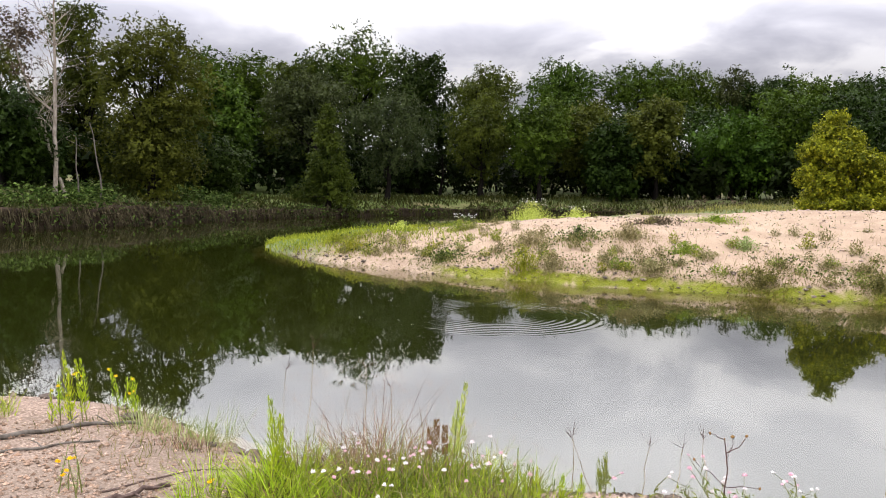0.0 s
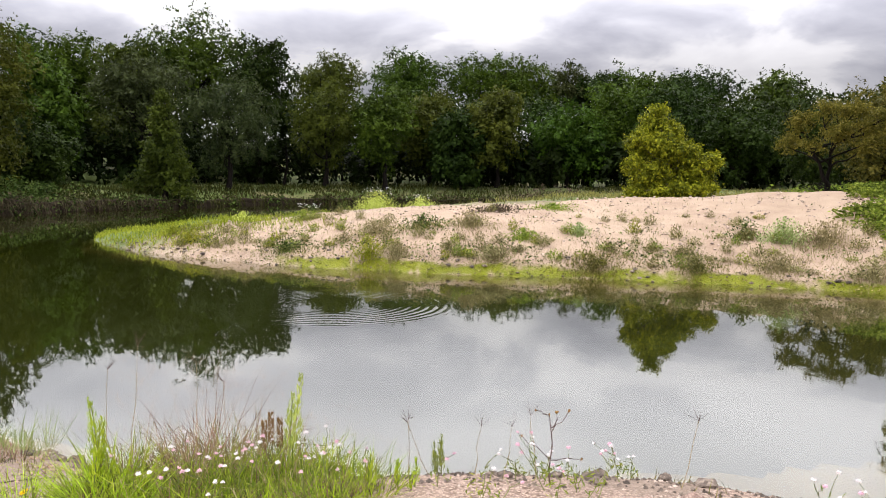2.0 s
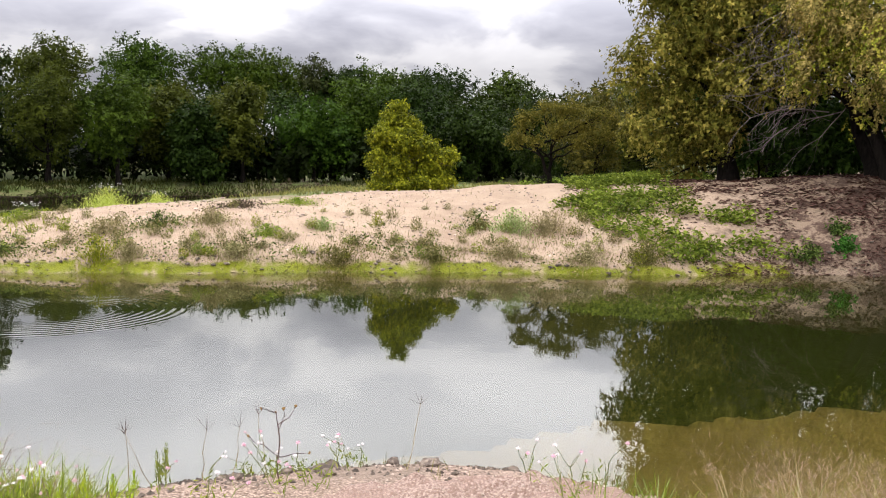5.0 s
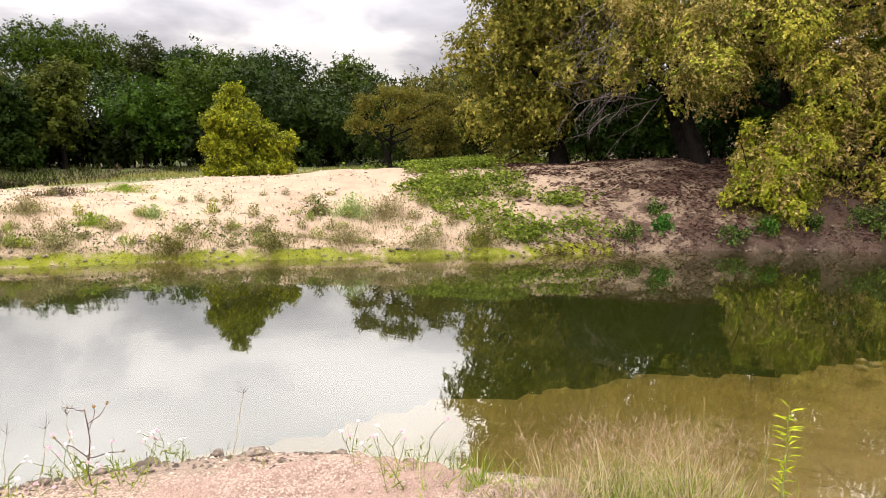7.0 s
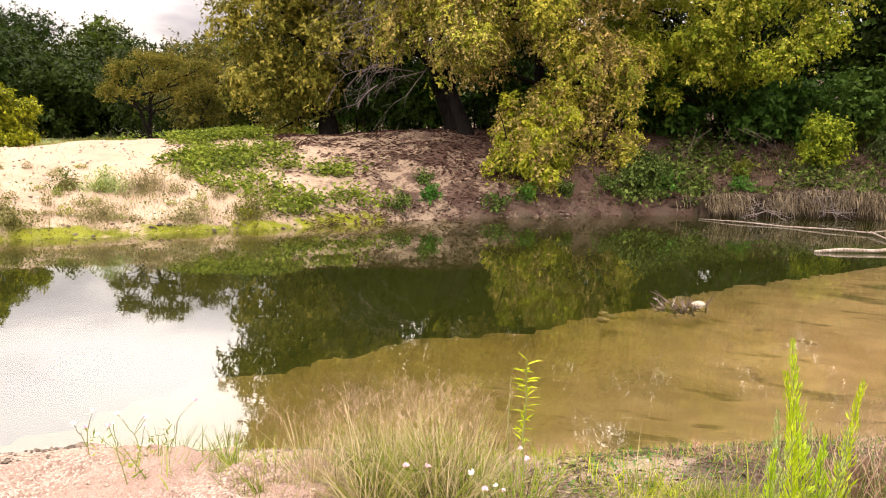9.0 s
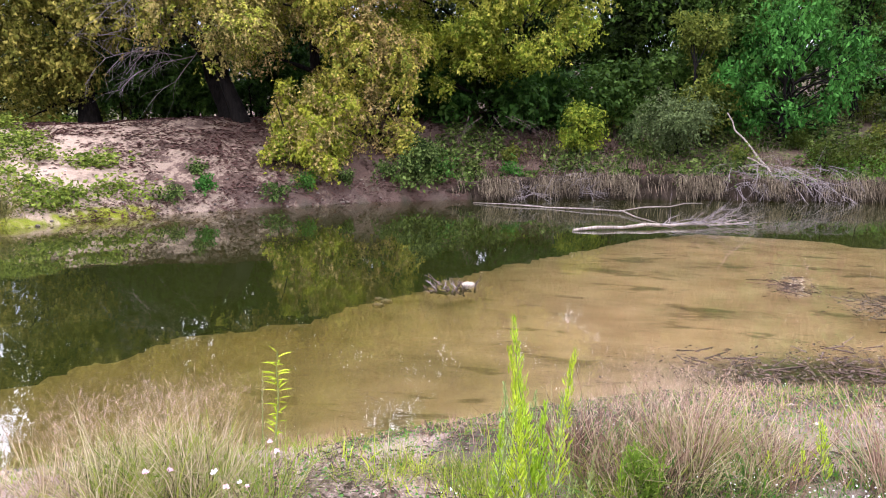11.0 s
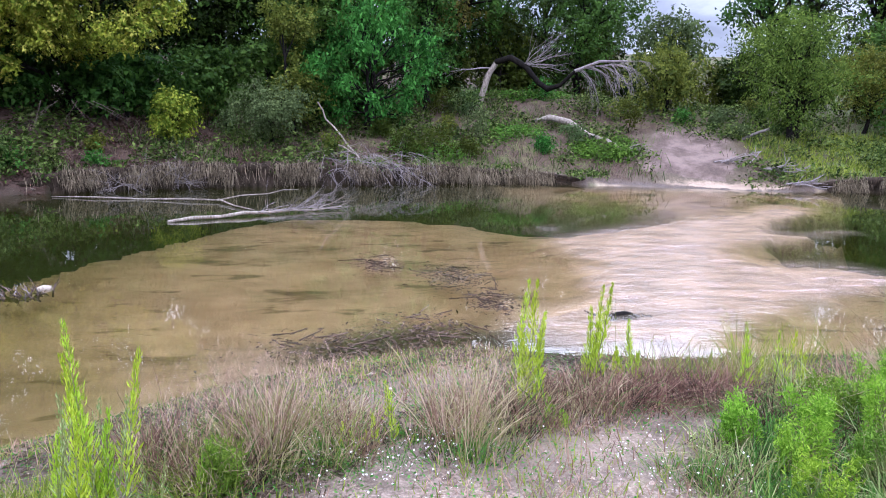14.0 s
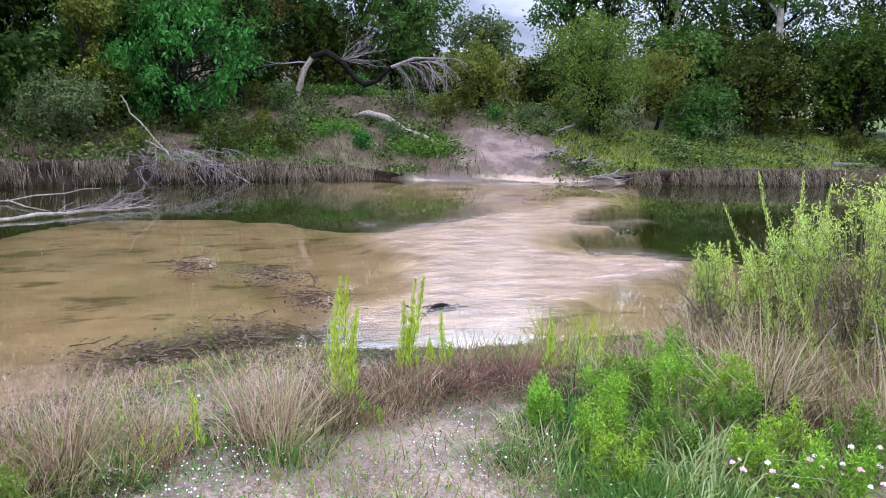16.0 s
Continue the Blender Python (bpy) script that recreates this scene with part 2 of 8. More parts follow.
def water_material():
    n = Nodes("river_water")
    pos = n.coords("Object")
    calm = n.add("ShaderNodeMapping", Vector=pos, Scale=(1.0, 0.45, 1.0))
    small = n.noise(3.0, 3.0, 0.5, calm.outputs[0])
    swell = n.noise(0.35, 2.0, 0.5, pos)
    # rings spreading from one spot
    RX, RY = 1.0, 15.5
    sep = n.add("ShaderNodeSeparateXYZ", Vector=pos)
    dx, dy = n.math("SUBTRACT", sep.outputs[0], RX), n.math("SUBTRACT", sep.outputs[1], RY)
    r = n.math("SQRT", n.math("ADD", n.math("MULTIPLY", dx, dx), n.math("MULTIPLY", dy, dy)))
    rings = n.math("SINE", n.math("MULTIPLY", r, 2 * math.pi / 0.17))
    band = n.math("MULTIPLY", n.step(r, 0.7, 1.5), n.math("SUBTRACT", 1.0, n.step(r, 1.95, 2.4)))
    side = n.step(n.math("SUBTRACT", n.math("MULTIPLY", dx, 0.45), n.math("MULTIPLY", dy, 0.9)), -4.6, 1.4)
    rings = n.math("MULTIPLY", n.math("MULTIPLY", rings, band), side)
    flow = n.add("ShaderNodeMapping", Vector=pos, Scale=(3.4, 1.3, 1.0), Rotation=(0, 0, radians(14)))
    chop = n.math("ADD", n.noise(4.0, 3.0, 0.55, flow.outputs[0]), n.noise(0.9, 2.0, 0.5, flow.outputs[0]))
    riffle = n.attr("riffle")
    h = n.math("ADD", n.math("MULTIPLY", small, 0.0010), n.math("MULTIPLY", swell, 0.0026))
    h = n.math("ADD", h, n.math("MULTIPLY", rings, 0.00085))
    h = n.math("ADD", h, n.math("MULTIPLY", n.math("MULTIPLY", chop, riffle), 0.010))
    nrm = n.add("ShaderNodeBump", Height=h, Strength=1.0, Distance=1.0).outputs[0]
    clear = n.add("ShaderNodeBsdfTransparent", Color=(0.97, 0.92, 0.79))
    murk = n.add("ShaderNodeBsdfDiffuse", Color=(0.075, 0.095, 0.006))
    body = n.add("ShaderNodeMixShader", Fac=0.10)
    n.put(body.inputs[1], clear.outputs[0])
    n.put(body.inputs[2], murk.outputs[0])
    foam = n.add("ShaderNodeBsdfDiffuse", Color=(0.43, 0.315, 0.275))
    streak_at = n.add("ShaderNodeMapping", Vector=pos, Scale=(4.6, 0.9, 1.0), Rotation=(0, 0, radians(12)))
    streak = n.step(n.noise(1.2, 4.0, 0.6, streak_at.outputs[0]), 0.54, 0.60)
    fm = n.math("MULTIPLY", n.math("ADD", n.math("MULTIPLY", streak, 0.7), 0.3), n.math("ADD", n.math("MULTIPLY", riffle, 0.36), n.math("MULTIPLY", n.attr("rapid"), 0.35)))
    body2 = n.add("ShaderNodeMixShader", Fac=fm)
    n.put(body2.inputs[1], body.outputs[0])
    n.put(body2.inputs[2], foam.outputs[0])
    gloss = n.add("ShaderNodeBsdfGlossy", Color=(1, 1, 1), Roughness=0.02, Normal=nrm)
    fres = n.add("ShaderNodeFresnel", IOR=1.95, Normal=nrm)
    mx = n.add("ShaderNodeMixShader", Fac=n.math("MULTIPLY", fres.outputs[0], n.math("SUBTRACT", 1.0, n.math("MULTIPLY", riffle, 0.62))))
    n.put(mx.inputs[1], body2.outputs[0])
    n.put(mx.inputs[2], gloss.outputs[0])
    return n.done(mx.outputs[0])


def plain(name, a, b, rough=0.7, scale=12.0, translucent=0.0):
    n = Nodes(name)
    isl = n.add("ShaderNodeNewGeometry").outputs["Random Per Island"]
    f = n.math("ADD", n.math("MULTIPLY", n.noise(scale, 3.0, 0.5, n.coords("Object")), 0.5), n.math("MULTIPLY", isl, 0.5))
    c = n.mix(f, a, b)
    p = n.add("ShaderNodeBsdfPrincipled", Base_Color=c, Roughness=rough)
    p.inputs["Specular IOR Level"].default_value = 0.2
    if not translucent:
        return n.done(p.outputs[0])
    t = n.add("ShaderNodeBsdfTranslucent", Color=c)
    mx = n.add("ShaderNodeMixShader", Fac=translucent)
    n.put(mx.inputs[1], p.outputs[0])
    n.put(mx.inputs[2], t.outputs[0])
    return n.done(mx.outputs[0])


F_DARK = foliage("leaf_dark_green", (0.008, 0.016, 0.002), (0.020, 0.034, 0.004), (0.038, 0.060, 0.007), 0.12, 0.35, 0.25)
# leaf colour lowered to carry the shade under the far crowns
F_SHADE = foliage("leaf_painted_shade", (0.004, 0.008, 0.001), (0.009, 0.017, 0.002), (0.018, 0.030, 0.004), 0.05, 0.5, 0.25)
F_GREEN = foliage("leaf_green", (0.015, 0.030, 0.003), (0.043, 0.076, 0.006), (0.080, 0.125, 0.012), 0.18, 0.35, 0.25)
F_OLIVE = foliage("leaf_olive", (0.022, 0.031, 0.004), (0.057, 0.070, 0.008), (0.105, 0.118, 0.014), 0.25, 0.35, 0.25)
F_GREY = foliage("leaf_grey_green", (0.020, 0.027, 0.008), (0.042, 0.052, 0.016), (0.078, 0.088, 0.030), 0.18, 0.35, 0.25)
F_BROWN = foliage("leaf_brown", (0.045, 0.035, 0.022), (0.085, 0.062, 0.042), (0.13, 0.09, 0.06), 0.3, 0.4)
F_YTREE = foliage("leaf_gold_green", (0.045, 0.058, 0.004), (0.16, 0.165, 0.009), (0.36, 0.33, 0.020), 0.25, 1.2)
F_AUTUMN = foliage("leaf_autumn_olive", (0.095, 0.092, 0.015), (0.215, 0.182, 0.030), (0.41, 0.30, 0.075), 0.26, 0.9)
F_RUST = foliage("leaf_rusty", (0.11, 0.098, 0.024), (0.275, 0.212, 0.062), (0.52, 0.36, 0.14), 0.28, 0.9)
F_YELLOW = foliage("leaf_yellow_green", (0.095, 0.13, 0.012), (0.26, 0.27, 0.026), (0.54, 0.44, 0.085), 0.28, 0.9)
F_MIDGREEN = foliage("leaf_mid_dark_green", (0.018, 0.044, 0.006), (0.046, 0.096, 0.014), (0.10, 0.175, 0.028), 0.25, 0.5, 0.4)
F_BRIGHT = foliage("leaf_bright_green", (0.018, 0.062, 0.008), (0.046, 0.13, 0.016), (0.10, 0.235, 0.04), 0.3, 0.8)
F_LIME = foliage("leaf_lime", (0.24, 0.34, 0.012), (0.38, 0.51, 0.025), (0.55, 0.63, 0.08), 0.55, 2.0)
F_SAGE = foliage("leaf_sage", (0.17, 0.22, 0.06), (0.29, 0.36, 0.12), (0.48, 0.53, 0.26), 0.5, 2.0)
F_GRASS = foliage("grass_green", (0.10, 0.15, 0.015), (0.20, 0.26, 0.03), (0.34, 0.36, 0.07), 0.5, 1.5)
F_STRAW = foliage("grass_straw", (0.27, 0.215, 0.10), (0.40, 0.33, 0.18), (0.54, 0.46, 0.30), 0.5, 1.5)
F_PURPLE = foliage("grass_purplish", (0.12, 0.068, 0.042), (0.30, 0.190, 0.125), (0.56, 0.40, 0.285), 0.5, 1.5)
F_REDDISH = foliage("grass_reddish", (0.09, 0.045, 0.035), (0.16, 0.085, 0.06), (0.28, 0.17, 0.12), 0.4, 1.5)
# dark blades kept low in the clumps, standing in for shade at their base
F_BASE = foliage("grass_shade_base", (0.022, 0.017, 0.010), (0.05, 0.040, 0.022), (0.10, 0.078, 0.044), 0.2, 3.0)
F_DRYBANK = foliage("grass_dry_bank", (0.05, 0.036, 0.024), (0.12, 0.088, 0.058), (0.27, 0.21, 0.145), 0.25, 1.0)
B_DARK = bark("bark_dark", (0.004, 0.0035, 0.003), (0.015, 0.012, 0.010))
B_GREY = bark("bark_grey", (0.07, 0.06, 0.05), (0.17, 0.15, 0.13))
B_PALE = bark("bark_pale", (0.17, 0.14, 0.11), (0.38, 0.33, 0.28))
B_DRIFT = bark("driftwood", (0.12, 0.095, 0.075), (0.33, 0.28, 0.235), 10.0)
B_TWIG = bark("dry_twig", (0.12, 0.095, 0.09), (0.28, 0.24, 0.23), 10.0)
F_YGREEN = foliage("leaf_fresh_yellow_green", (0.080, 0.120, 0.009), (0.20, 0.235, 0.017), (0.38, 0.36, 0.038), 0.28, 0.9)
M_STEM = plain("weed_stem", (0.10, 0.13, 0.03), (0.20, 0.20, 0.07))
M_STEM_BROWN = plain("brown_stem", (0.05, 0.03, 0.025), (0.12, 0.07, 0.055))
M_PINK = plain("pink_petal", (0.72, 0.40, 0.50), (0.90, 0.72, 0.78), 0.6, 40.0, 0.3)
M_WHITE = plain("white_petal", (0.75, 0.70, 0.70), (0.92, 0.88, 0.88), 0.6, 40.0, 0.3)
M_GOLD = plain("yellow_petal", (0.75, 0.50, 0.01), (0.90, 0.66, 0.03), 0.6, 40.0, 0.3)
M_SEED = plain("brown_seed_head", (0.13, 0.075, 0.025), (0.28, 0.17, 0.06))
S_PINK = stone("pink_conglomerate", (0.29, 0.185, 0.145), (0.58, 0.435, 0.36), (0.42, 0.285, 0.23), 85.0)
S_GRAVEL = stone("river_gravel", (0.38, 0.28, 0.22), (0.60, 0.49, 0.41), (0.44, 0.33, 0.27), 30.0)
S_LEDGE = stone("ledge_gravel", (0.29, 0.185, 0.125), (0.50, 0.36, 0.265), (0.34, 0.23, 0.165), 40.0)
S_WET = stone("dark_gravel", (0.10, 0.075, 0.06), (0.24, 0.19, 0.15), (0.14, 0.11, 0.09), 30.0)
M_GROUND = ground_material()
M_WATER = water_material()


# ---------------------------------------------------------------- mesh tools
class Geo:
    """Collects triangles and quads in arrays and turns them into one mesh."""

    def __init__(self):
        self.v, self.f, self.n = [], [], 0

    def add(self, verts, faces):
        verts = np.asarray(verts, float).reshape(-1, 3)
        self.v.append(verts)
        self.f.append(np.asarray(faces, int) + self.n)
        self.n += len(verts)

    def mesh(self, name, mat, smooth=False):
        me = bpy.data.meshes.new(name)
        v = np.concatenate(self.v)
        sizes = np.concatenate([np.full(len(f), f.shape[1]) for f in self.f])
        loops = np.concatenate([f.ravel() for f in self.f])
        me.vertices.add(len(v))
        me.vertices.foreach_set("co", v.ravel())
        me.loops.add(len(loops))
        me.loops.foreach_set("vertex_index", loops)
        me.polygons.add(len(sizes))
        me.polygons.foreach_set("loop_start", np.concatenate([[0], np.cumsum(sizes)[:-1]]))
        me.polygons.foreach_set("use_smooth", np.full(len(sizes), smooth))
        me.materials.append(mat)
        me.update(calc_edges=True)
        return me

    def tube(self, pts, radii, sides=6):
        """A tapered tube along a line of points, closed at its tip."""
        pts = np.asarray(pts, float)
        k = len(pts)
        tan = np.gradient(pts, axis=0)
        tan /= np.linalg.norm(tan, axis=1, keepdims=True) + 1e-9
        ref = np.array([0.31, 0.95, 0.08]) if abs(tan[:, 2]).mean() > 0.5 else np.array([0.05, 0.1, 1.0])
        u = np.cross(tan, ref)
        u /= np.linalg.norm(u, axis=1, keepdims=True) + 1e-9
        w = np.cross(tan, u)
        a = np.linspace(0, 2 * np.pi, sides, endpoint=False)
        rad = np.asarray(radii, float)[:, None, None]
        ring = pts[:, None] + rad * (np.cos(a)[None, :, None] * u[:, None] + np.sin(a)[None, :, None] * w[:, None])
        i, j = np.meshgrid(np.arange(k - 1), np.arange(sides), indexing="ij")
        q = np.stack([i * sides + j, i * sides + (j + 1) % sides, (i + 1) * sides + (j + 1) % sides, (i + 1) * sides + j], -1).reshape(-1, 4)
        self.add(ring.reshape(-1, 3), q)
        top = ring[-1]
        tip = pts[-1] + tan[-1] * rad[-1, 0]
        self.add(np.vstack([top, tip]), [[s, (s + 1) % sides, sides] for s in range(sides)])
        bot = ring[0]
        self.add(np.vstack([bot, pts[0]]), [[(s + 1) % sides, s, sides] for s in range(sides)])

    def leaves(self, pos, axis, normal, length, width, plain_tri=False):
        """Folded diamond leaves: one quad each, with the tip drooping."""
        axis = axis / (np.linalg.norm(axis, axis=1, keepdims=True) + 1e-9)
        side = np.cross(axis, normal)
        side /= np.linalg.norm(side, axis=1, keepdims=True) + 1e-9
        nn = np.cross(side, axis)
        L, W = np.broadcast_to(length, len(pos))[:, None], np.broadcast_to(width, len(pos))[:, None]
        a = pos
        b = pos + axis * L * 0.45 + side * W * 0.5 + nn * W * 0.14
        c = pos + axis * L - nn * L * 0.10
        d = pos + axis * L * 0.45 - side * W * 0.5 + nn * W * 0.14
        if plain_tri:
            v = np.stack([pos + side * W * 0.55, c, pos - side * W * 0.55], 1).reshape(-1, 3)
            self.add(v, np.arange(len(v)).reshape(-1, 3))
            return
        v = np.stack([a, b, c, d], 1).reshape(-1, 3)
        self.add(v, np.arange(len(v)).reshape(-1, 4))

    def blades(self, base, lean, length, width, bend, rng, simple=False):
        """Grass blades: tapered strips of three lengths that bow outwards."""
        m = len(base)
        lean = lean / (np.linalg.norm(lean, axis=1, keepdims=True) + 1e-9)
        a = rng.uniform(0, 2 * np.pi, m)
        side = np.stack([np.cos(a), np.sin(a), np.zeros(m)], -1)
        out = np.stack([lean[:, 0], lean[:, 1], np.zeros(m)], -1) + rng.normal(0, 0.15, (m, 3)) * [1, 1, 0]
        L, W, B = (np.broadcast_to(x, m)[:, None] for x in (length, width, bend))
        rows = []
        for s, ws in ((0.0, 0.8), (0.55, 0.9)) if simple else ((0.0, 0.8), (0.4, 1.0), (0.75, 0.6)):
            c = base + lean * L * s + out * B * L * s * s - np.array([0, 0, 1.0]) * B * L * 0.55 * s ** 3
            rows += [c - side * W * ws * 0.5, c + side * W * ws * 0.5]
        rows.append(base + lean * L + out * B * L - np.array([0, 0, 1.0]) * B * L * 0.55)
        v = np.stack(rows, 1)
        if simple:
            o = np.arange(m)[:, None] * 5
            self.add(v.reshape(-1, 3), o + [0, 1, 3, 2])
            self.add(v[:, 2:5].reshape(-1, 3), np.arange(m)[:, None] * 3 + [0, 1, 2])
            return
        o = np.arange(m)[:, None] * 7
        self.add(v.reshape(-1, 3), np.concatenate([o + [0, 1, 3, 2], o + [2, 3, 5, 4]]))
        self.add(v[:, 4:7].reshape(-1, 3), np.arange(m)[:, None] * 3 + [0, 1, 2])

    def ball(self, centre, r, rng, squash=0.8, rough=0.25):
        """A small lumpy stone or head with 20 faces."""
        v = ICO[0] * (1 + rng.uniform(-rough, rough, (12, 1)))
        v = v * np.asarray(r) * [1, 1, squash]
        c, s = math.cos(rng.uniform(0, 6.3)), math.sin(rng.uniform(0, 6.3))
        v = np.stack([v[:, 0] * c - v[:, 1] * s, v[:, 0] * s + v[:, 1] * c, v[:, 2]], -1)
        self.add(v + centre, ICO[1])

    def chip(self, centre, r, rng):
        """A small angular stone with eight faces."""
        v = np.array([(1, 0, 0), (0, 1, 0), (-1, 0, 0), (0, -1, 0), (0, 0, 0.7), (0, 0, -0.7)]) * (r * rng.uniform(0.6, 1.3, (6, 1)))
        t = rng.uniform(0, 6.3)
        v = np.stack([v[:, 0] * math.cos(t) - v[:, 1] * math.sin(t), v[:, 0] * math.sin(t) + v[:, 1] * math.cos(t), v[:, 2]], -1)
        self.add(v + centre, [[0, 1, 4], [1, 2, 4], [2, 3, 4], [3, 0, 4], [1, 0, 5], [2, 1, 5], [3, 2, 5], [0, 3, 5]])


def icosahedron():
    bm = bmesh.new()
    bmesh.ops.create_icosphere(bm, subdivisions=1, radius=1)
    v = np.array([x.co[:] for x in bm.verts])
    f = np.array([[x.index for x in p.verts] for p in bm.faces])
    bm.free()
    return v, f


ICO = icosahedron()


def thing(name, x, y, z, label, category, group=""):
    ob = new(name)
    ob.empty_display_size = 0.3
    ob.matrix_world = pose(x, y, z)
    return tagged(ob, label, category, group)


def part(name, geo, mat, parent, label="", smooth=False):
    ob = new(name, geo.mesh(name, mat, smooth))
    ob.parent = parent
    return tagged(ob, label) if label else ob


def solo(name, geo, mat, x, y, z, label, category, group="", kind="", smooth=False):
    ob = new(name, geo.mesh(name, mat, smooth))
    ob.matrix_world = pose(x, y, z)
    return tagged(ob, label, category, group, kind)


def value_noise(x, y, seed):
    """Smooth lattice noise in 0..1 for arrays."""
    xi, yi = np.floor(x).astype(np.int64), np.floor(y).astype(np.int64)
    fx, fy = x - xi, y - yi
    fx, fy = fx * fx * (3 - 2 * fx), fy * fy * (3 - 2 * fy)

    def h(i, j):
        k = (i * 374761393 + j * 668265263 + seed * 974711) & 0x7FFFFFFF
        k = ((k ^ (k >> 13)) * 1274126177) & 0x7FFFFFFF
        return ((k ^ (k >> 16)) & 0xFFFF) / 65535.0

    return (h(xi, yi) * (1 - fx) + h(xi + 1, yi) * fx) * (1 - fy) + (h(xi, yi + 1) * (1 - fx) + h(xi + 1, yi + 1) * fx) * fy


def fbm(x, y, scale, seed, octaves=4):
    total, amp, norm = 0.0, 1.0, 0.0
    for o in range(octaves):
        total = total + amp * value_noise(x * scale * 2 ** o + 17.3 * o, y * scale * 2 ** o - 9.1 * o, seed + o)
        norm += amp
        amp *= 0.5
    return total / norm


def smooth(t):
    t = np.clip(t, 0, 1)
    return t * t * (3 - 2 * t)


# ---------------------------------------------------------------- the river's plan
# Shore points going round the water: x, y, height of the cut at the water, run of the slope, height it reaches, sand, litter, green
NEAR_LEFT = [
    (-45, 14, 0.3, 3, 1.0, 0.5, 0, 0.5), (-12, 8.4, 0.3, 2.5, 0.9, 0.6, 0, 0.4), (-5, 7.6, 0.3, 2.0, 0.76, 0.8, 0, 0.2),
    (-2.5, 7.5, 0.35, 1.6, 0.72, 1.0, 0, 0.0), (-0.9, 5.6, 0.30, 1.3, 0.74, 0.9, 0, 0.2), (0.9, 5.5, 0.25, 1.6, 0.75, 0.7, 0, 0.3),
    (2.9, 4.9, 0.38, 1.0, 0.71, 1.0, 0, 0.0), (4.0, 3.7, 0.28, 1.2, 0.73, 0.8, 0, 0.2), (5.2, 2.3, 0.12, 2.0, 0.75, 0.6, 0, 0.3)]
NEAR_RIGHT = [
    (6.6, 1.1, 0.06, 3.0, 0.72, 0.5, 0.1, 0.4), (8.1, -0.4, 0.03, 4.0, 0.72, 0.55, 0.1, 0.3), (8.7, -2.0, 0.03, 4.5, 0.72, 0.6, 0.1, 0.25),
    (8.0, -3.4, 0.05, 4.0, 0.72, 0.6, 0.1, 0.3), (7.8, -5.2, 0.06, 3.6, 0.78, 0.4, 0.2, 0.5), (8.2, -7.8, 0.1, 4.0, 1.0, 0.2, 0.3, 0.6),
    (8.6, -12, 0.2, 4.0, 1.1, 0.2, 0.2, 0.7), (8.0, -22, 0.2, 4.0, 1.1, 0.2, 0.2, 0.7), (4.0, -45, 0.2, 4.0, 1.2, 0.2, 0.2, 0.7)]
FAR_RIGHT = [
    (22, -48, 0.6, 8, 2.2, 0.0, 0.4, 0.8), (25.0, -32, 0.55, 9, 1.9, 0.0, 0.3, 0.8), (25.7, -22, 0.55, 9, 1.9, 0.0, 0.3, 0.8),
    (27.0, -18.0, 0.35, 9, 2.2, 0.0, 0.5, 0.5), (26.0, -16.6, 0.03, 10, 2.8, 0.45, 0.55, 0.1), (27.6, -13.5, 0.03, 10, 3.4, 0.3, 0.6, 0.2),
    (28.9, -9.5, 0.2, 9.5, 3.5, 0.1, 0.6, 0.4), (28.9, -5.5, 0.4, 9, 3.5, 0.0, 0.7, 0.4), (28.2, -2.5, 0.5, 9, 3.3, 0.0, 0.7, 0.4),
    (27.4, 0.6, 0.55, 9, 3.2, 0.0, 0.8, 0.3), (26.5, 4.2, 0.6, 8, 2.9, 0.1, 0.9, 0.2), (24.5, 7.2, 0.45, 7, 2.7, 0.3, 0.9, 0.1)]
BAR_FRONT = [
    (22.2, 9.9, 0.2, 5, 2.4, 0.62, 0.58, 0.0), (19.3, 12.5, 0.15, 5, 2.5, 0.62, 0.57, 0.05), (16.3, 13.9, 0.12, 11, 2.8, 0.60, 0.46, 0.35),
    (14.2, 14.6, 0.10, 13, 2.2, 0.8, 0.0, 0.3), (11.3, 16.7, 0.15, 13, 1.75, 1.0, 0.0, 0.05), (8.0, 18.5, 0.2, 13, 1.7, 1.0, 0.0, 0.0),
    (4.4, 19.9, 0.2, 12, 1.65, 1.0, 0.0, 0.0), (0.9, 21.8, 0.25, 11, 1.5, 1.0, 0.0, 0.0), (-1.4, 23.6, 0.2, 9, 1.4, 0.9, 0.0, 0.1),
    (-4.1, 26.0, 0.12, 8, 1.0, 0.7, 0.0, 0.4), (-6.6, 30, 0.06, 8, 0.7, 0.4, 0.0, 0.7), (-7.6, 34, 0.05, 8, 0.6, 0.3, 0.0, 0.8)]
BAR_BACK = [
    (-6.6, 36.8, 0.05, 8, 0.7, 0.4, 0.0, 0.7), (-2.6, 38.6, 0.05, 9, 0.9, 0.5, 0.0, 0.6), (3.4, 42.5, 0.05, 9, 1.1, 0.5, 0.0, 0.6),
    (9.5, 49, 0.05, 9, 1.3, 0.4, 0.0, 0.7), (17, 57, 0.05, 9, 1.4, 0.4, 0.0, 0.8), (26, 62, 0.05, 9, 1.5, 0.4, 0.0, 0.8), (34, 58, 0.05, 9, 1.6, 0.3, 0.1, 0.8)]
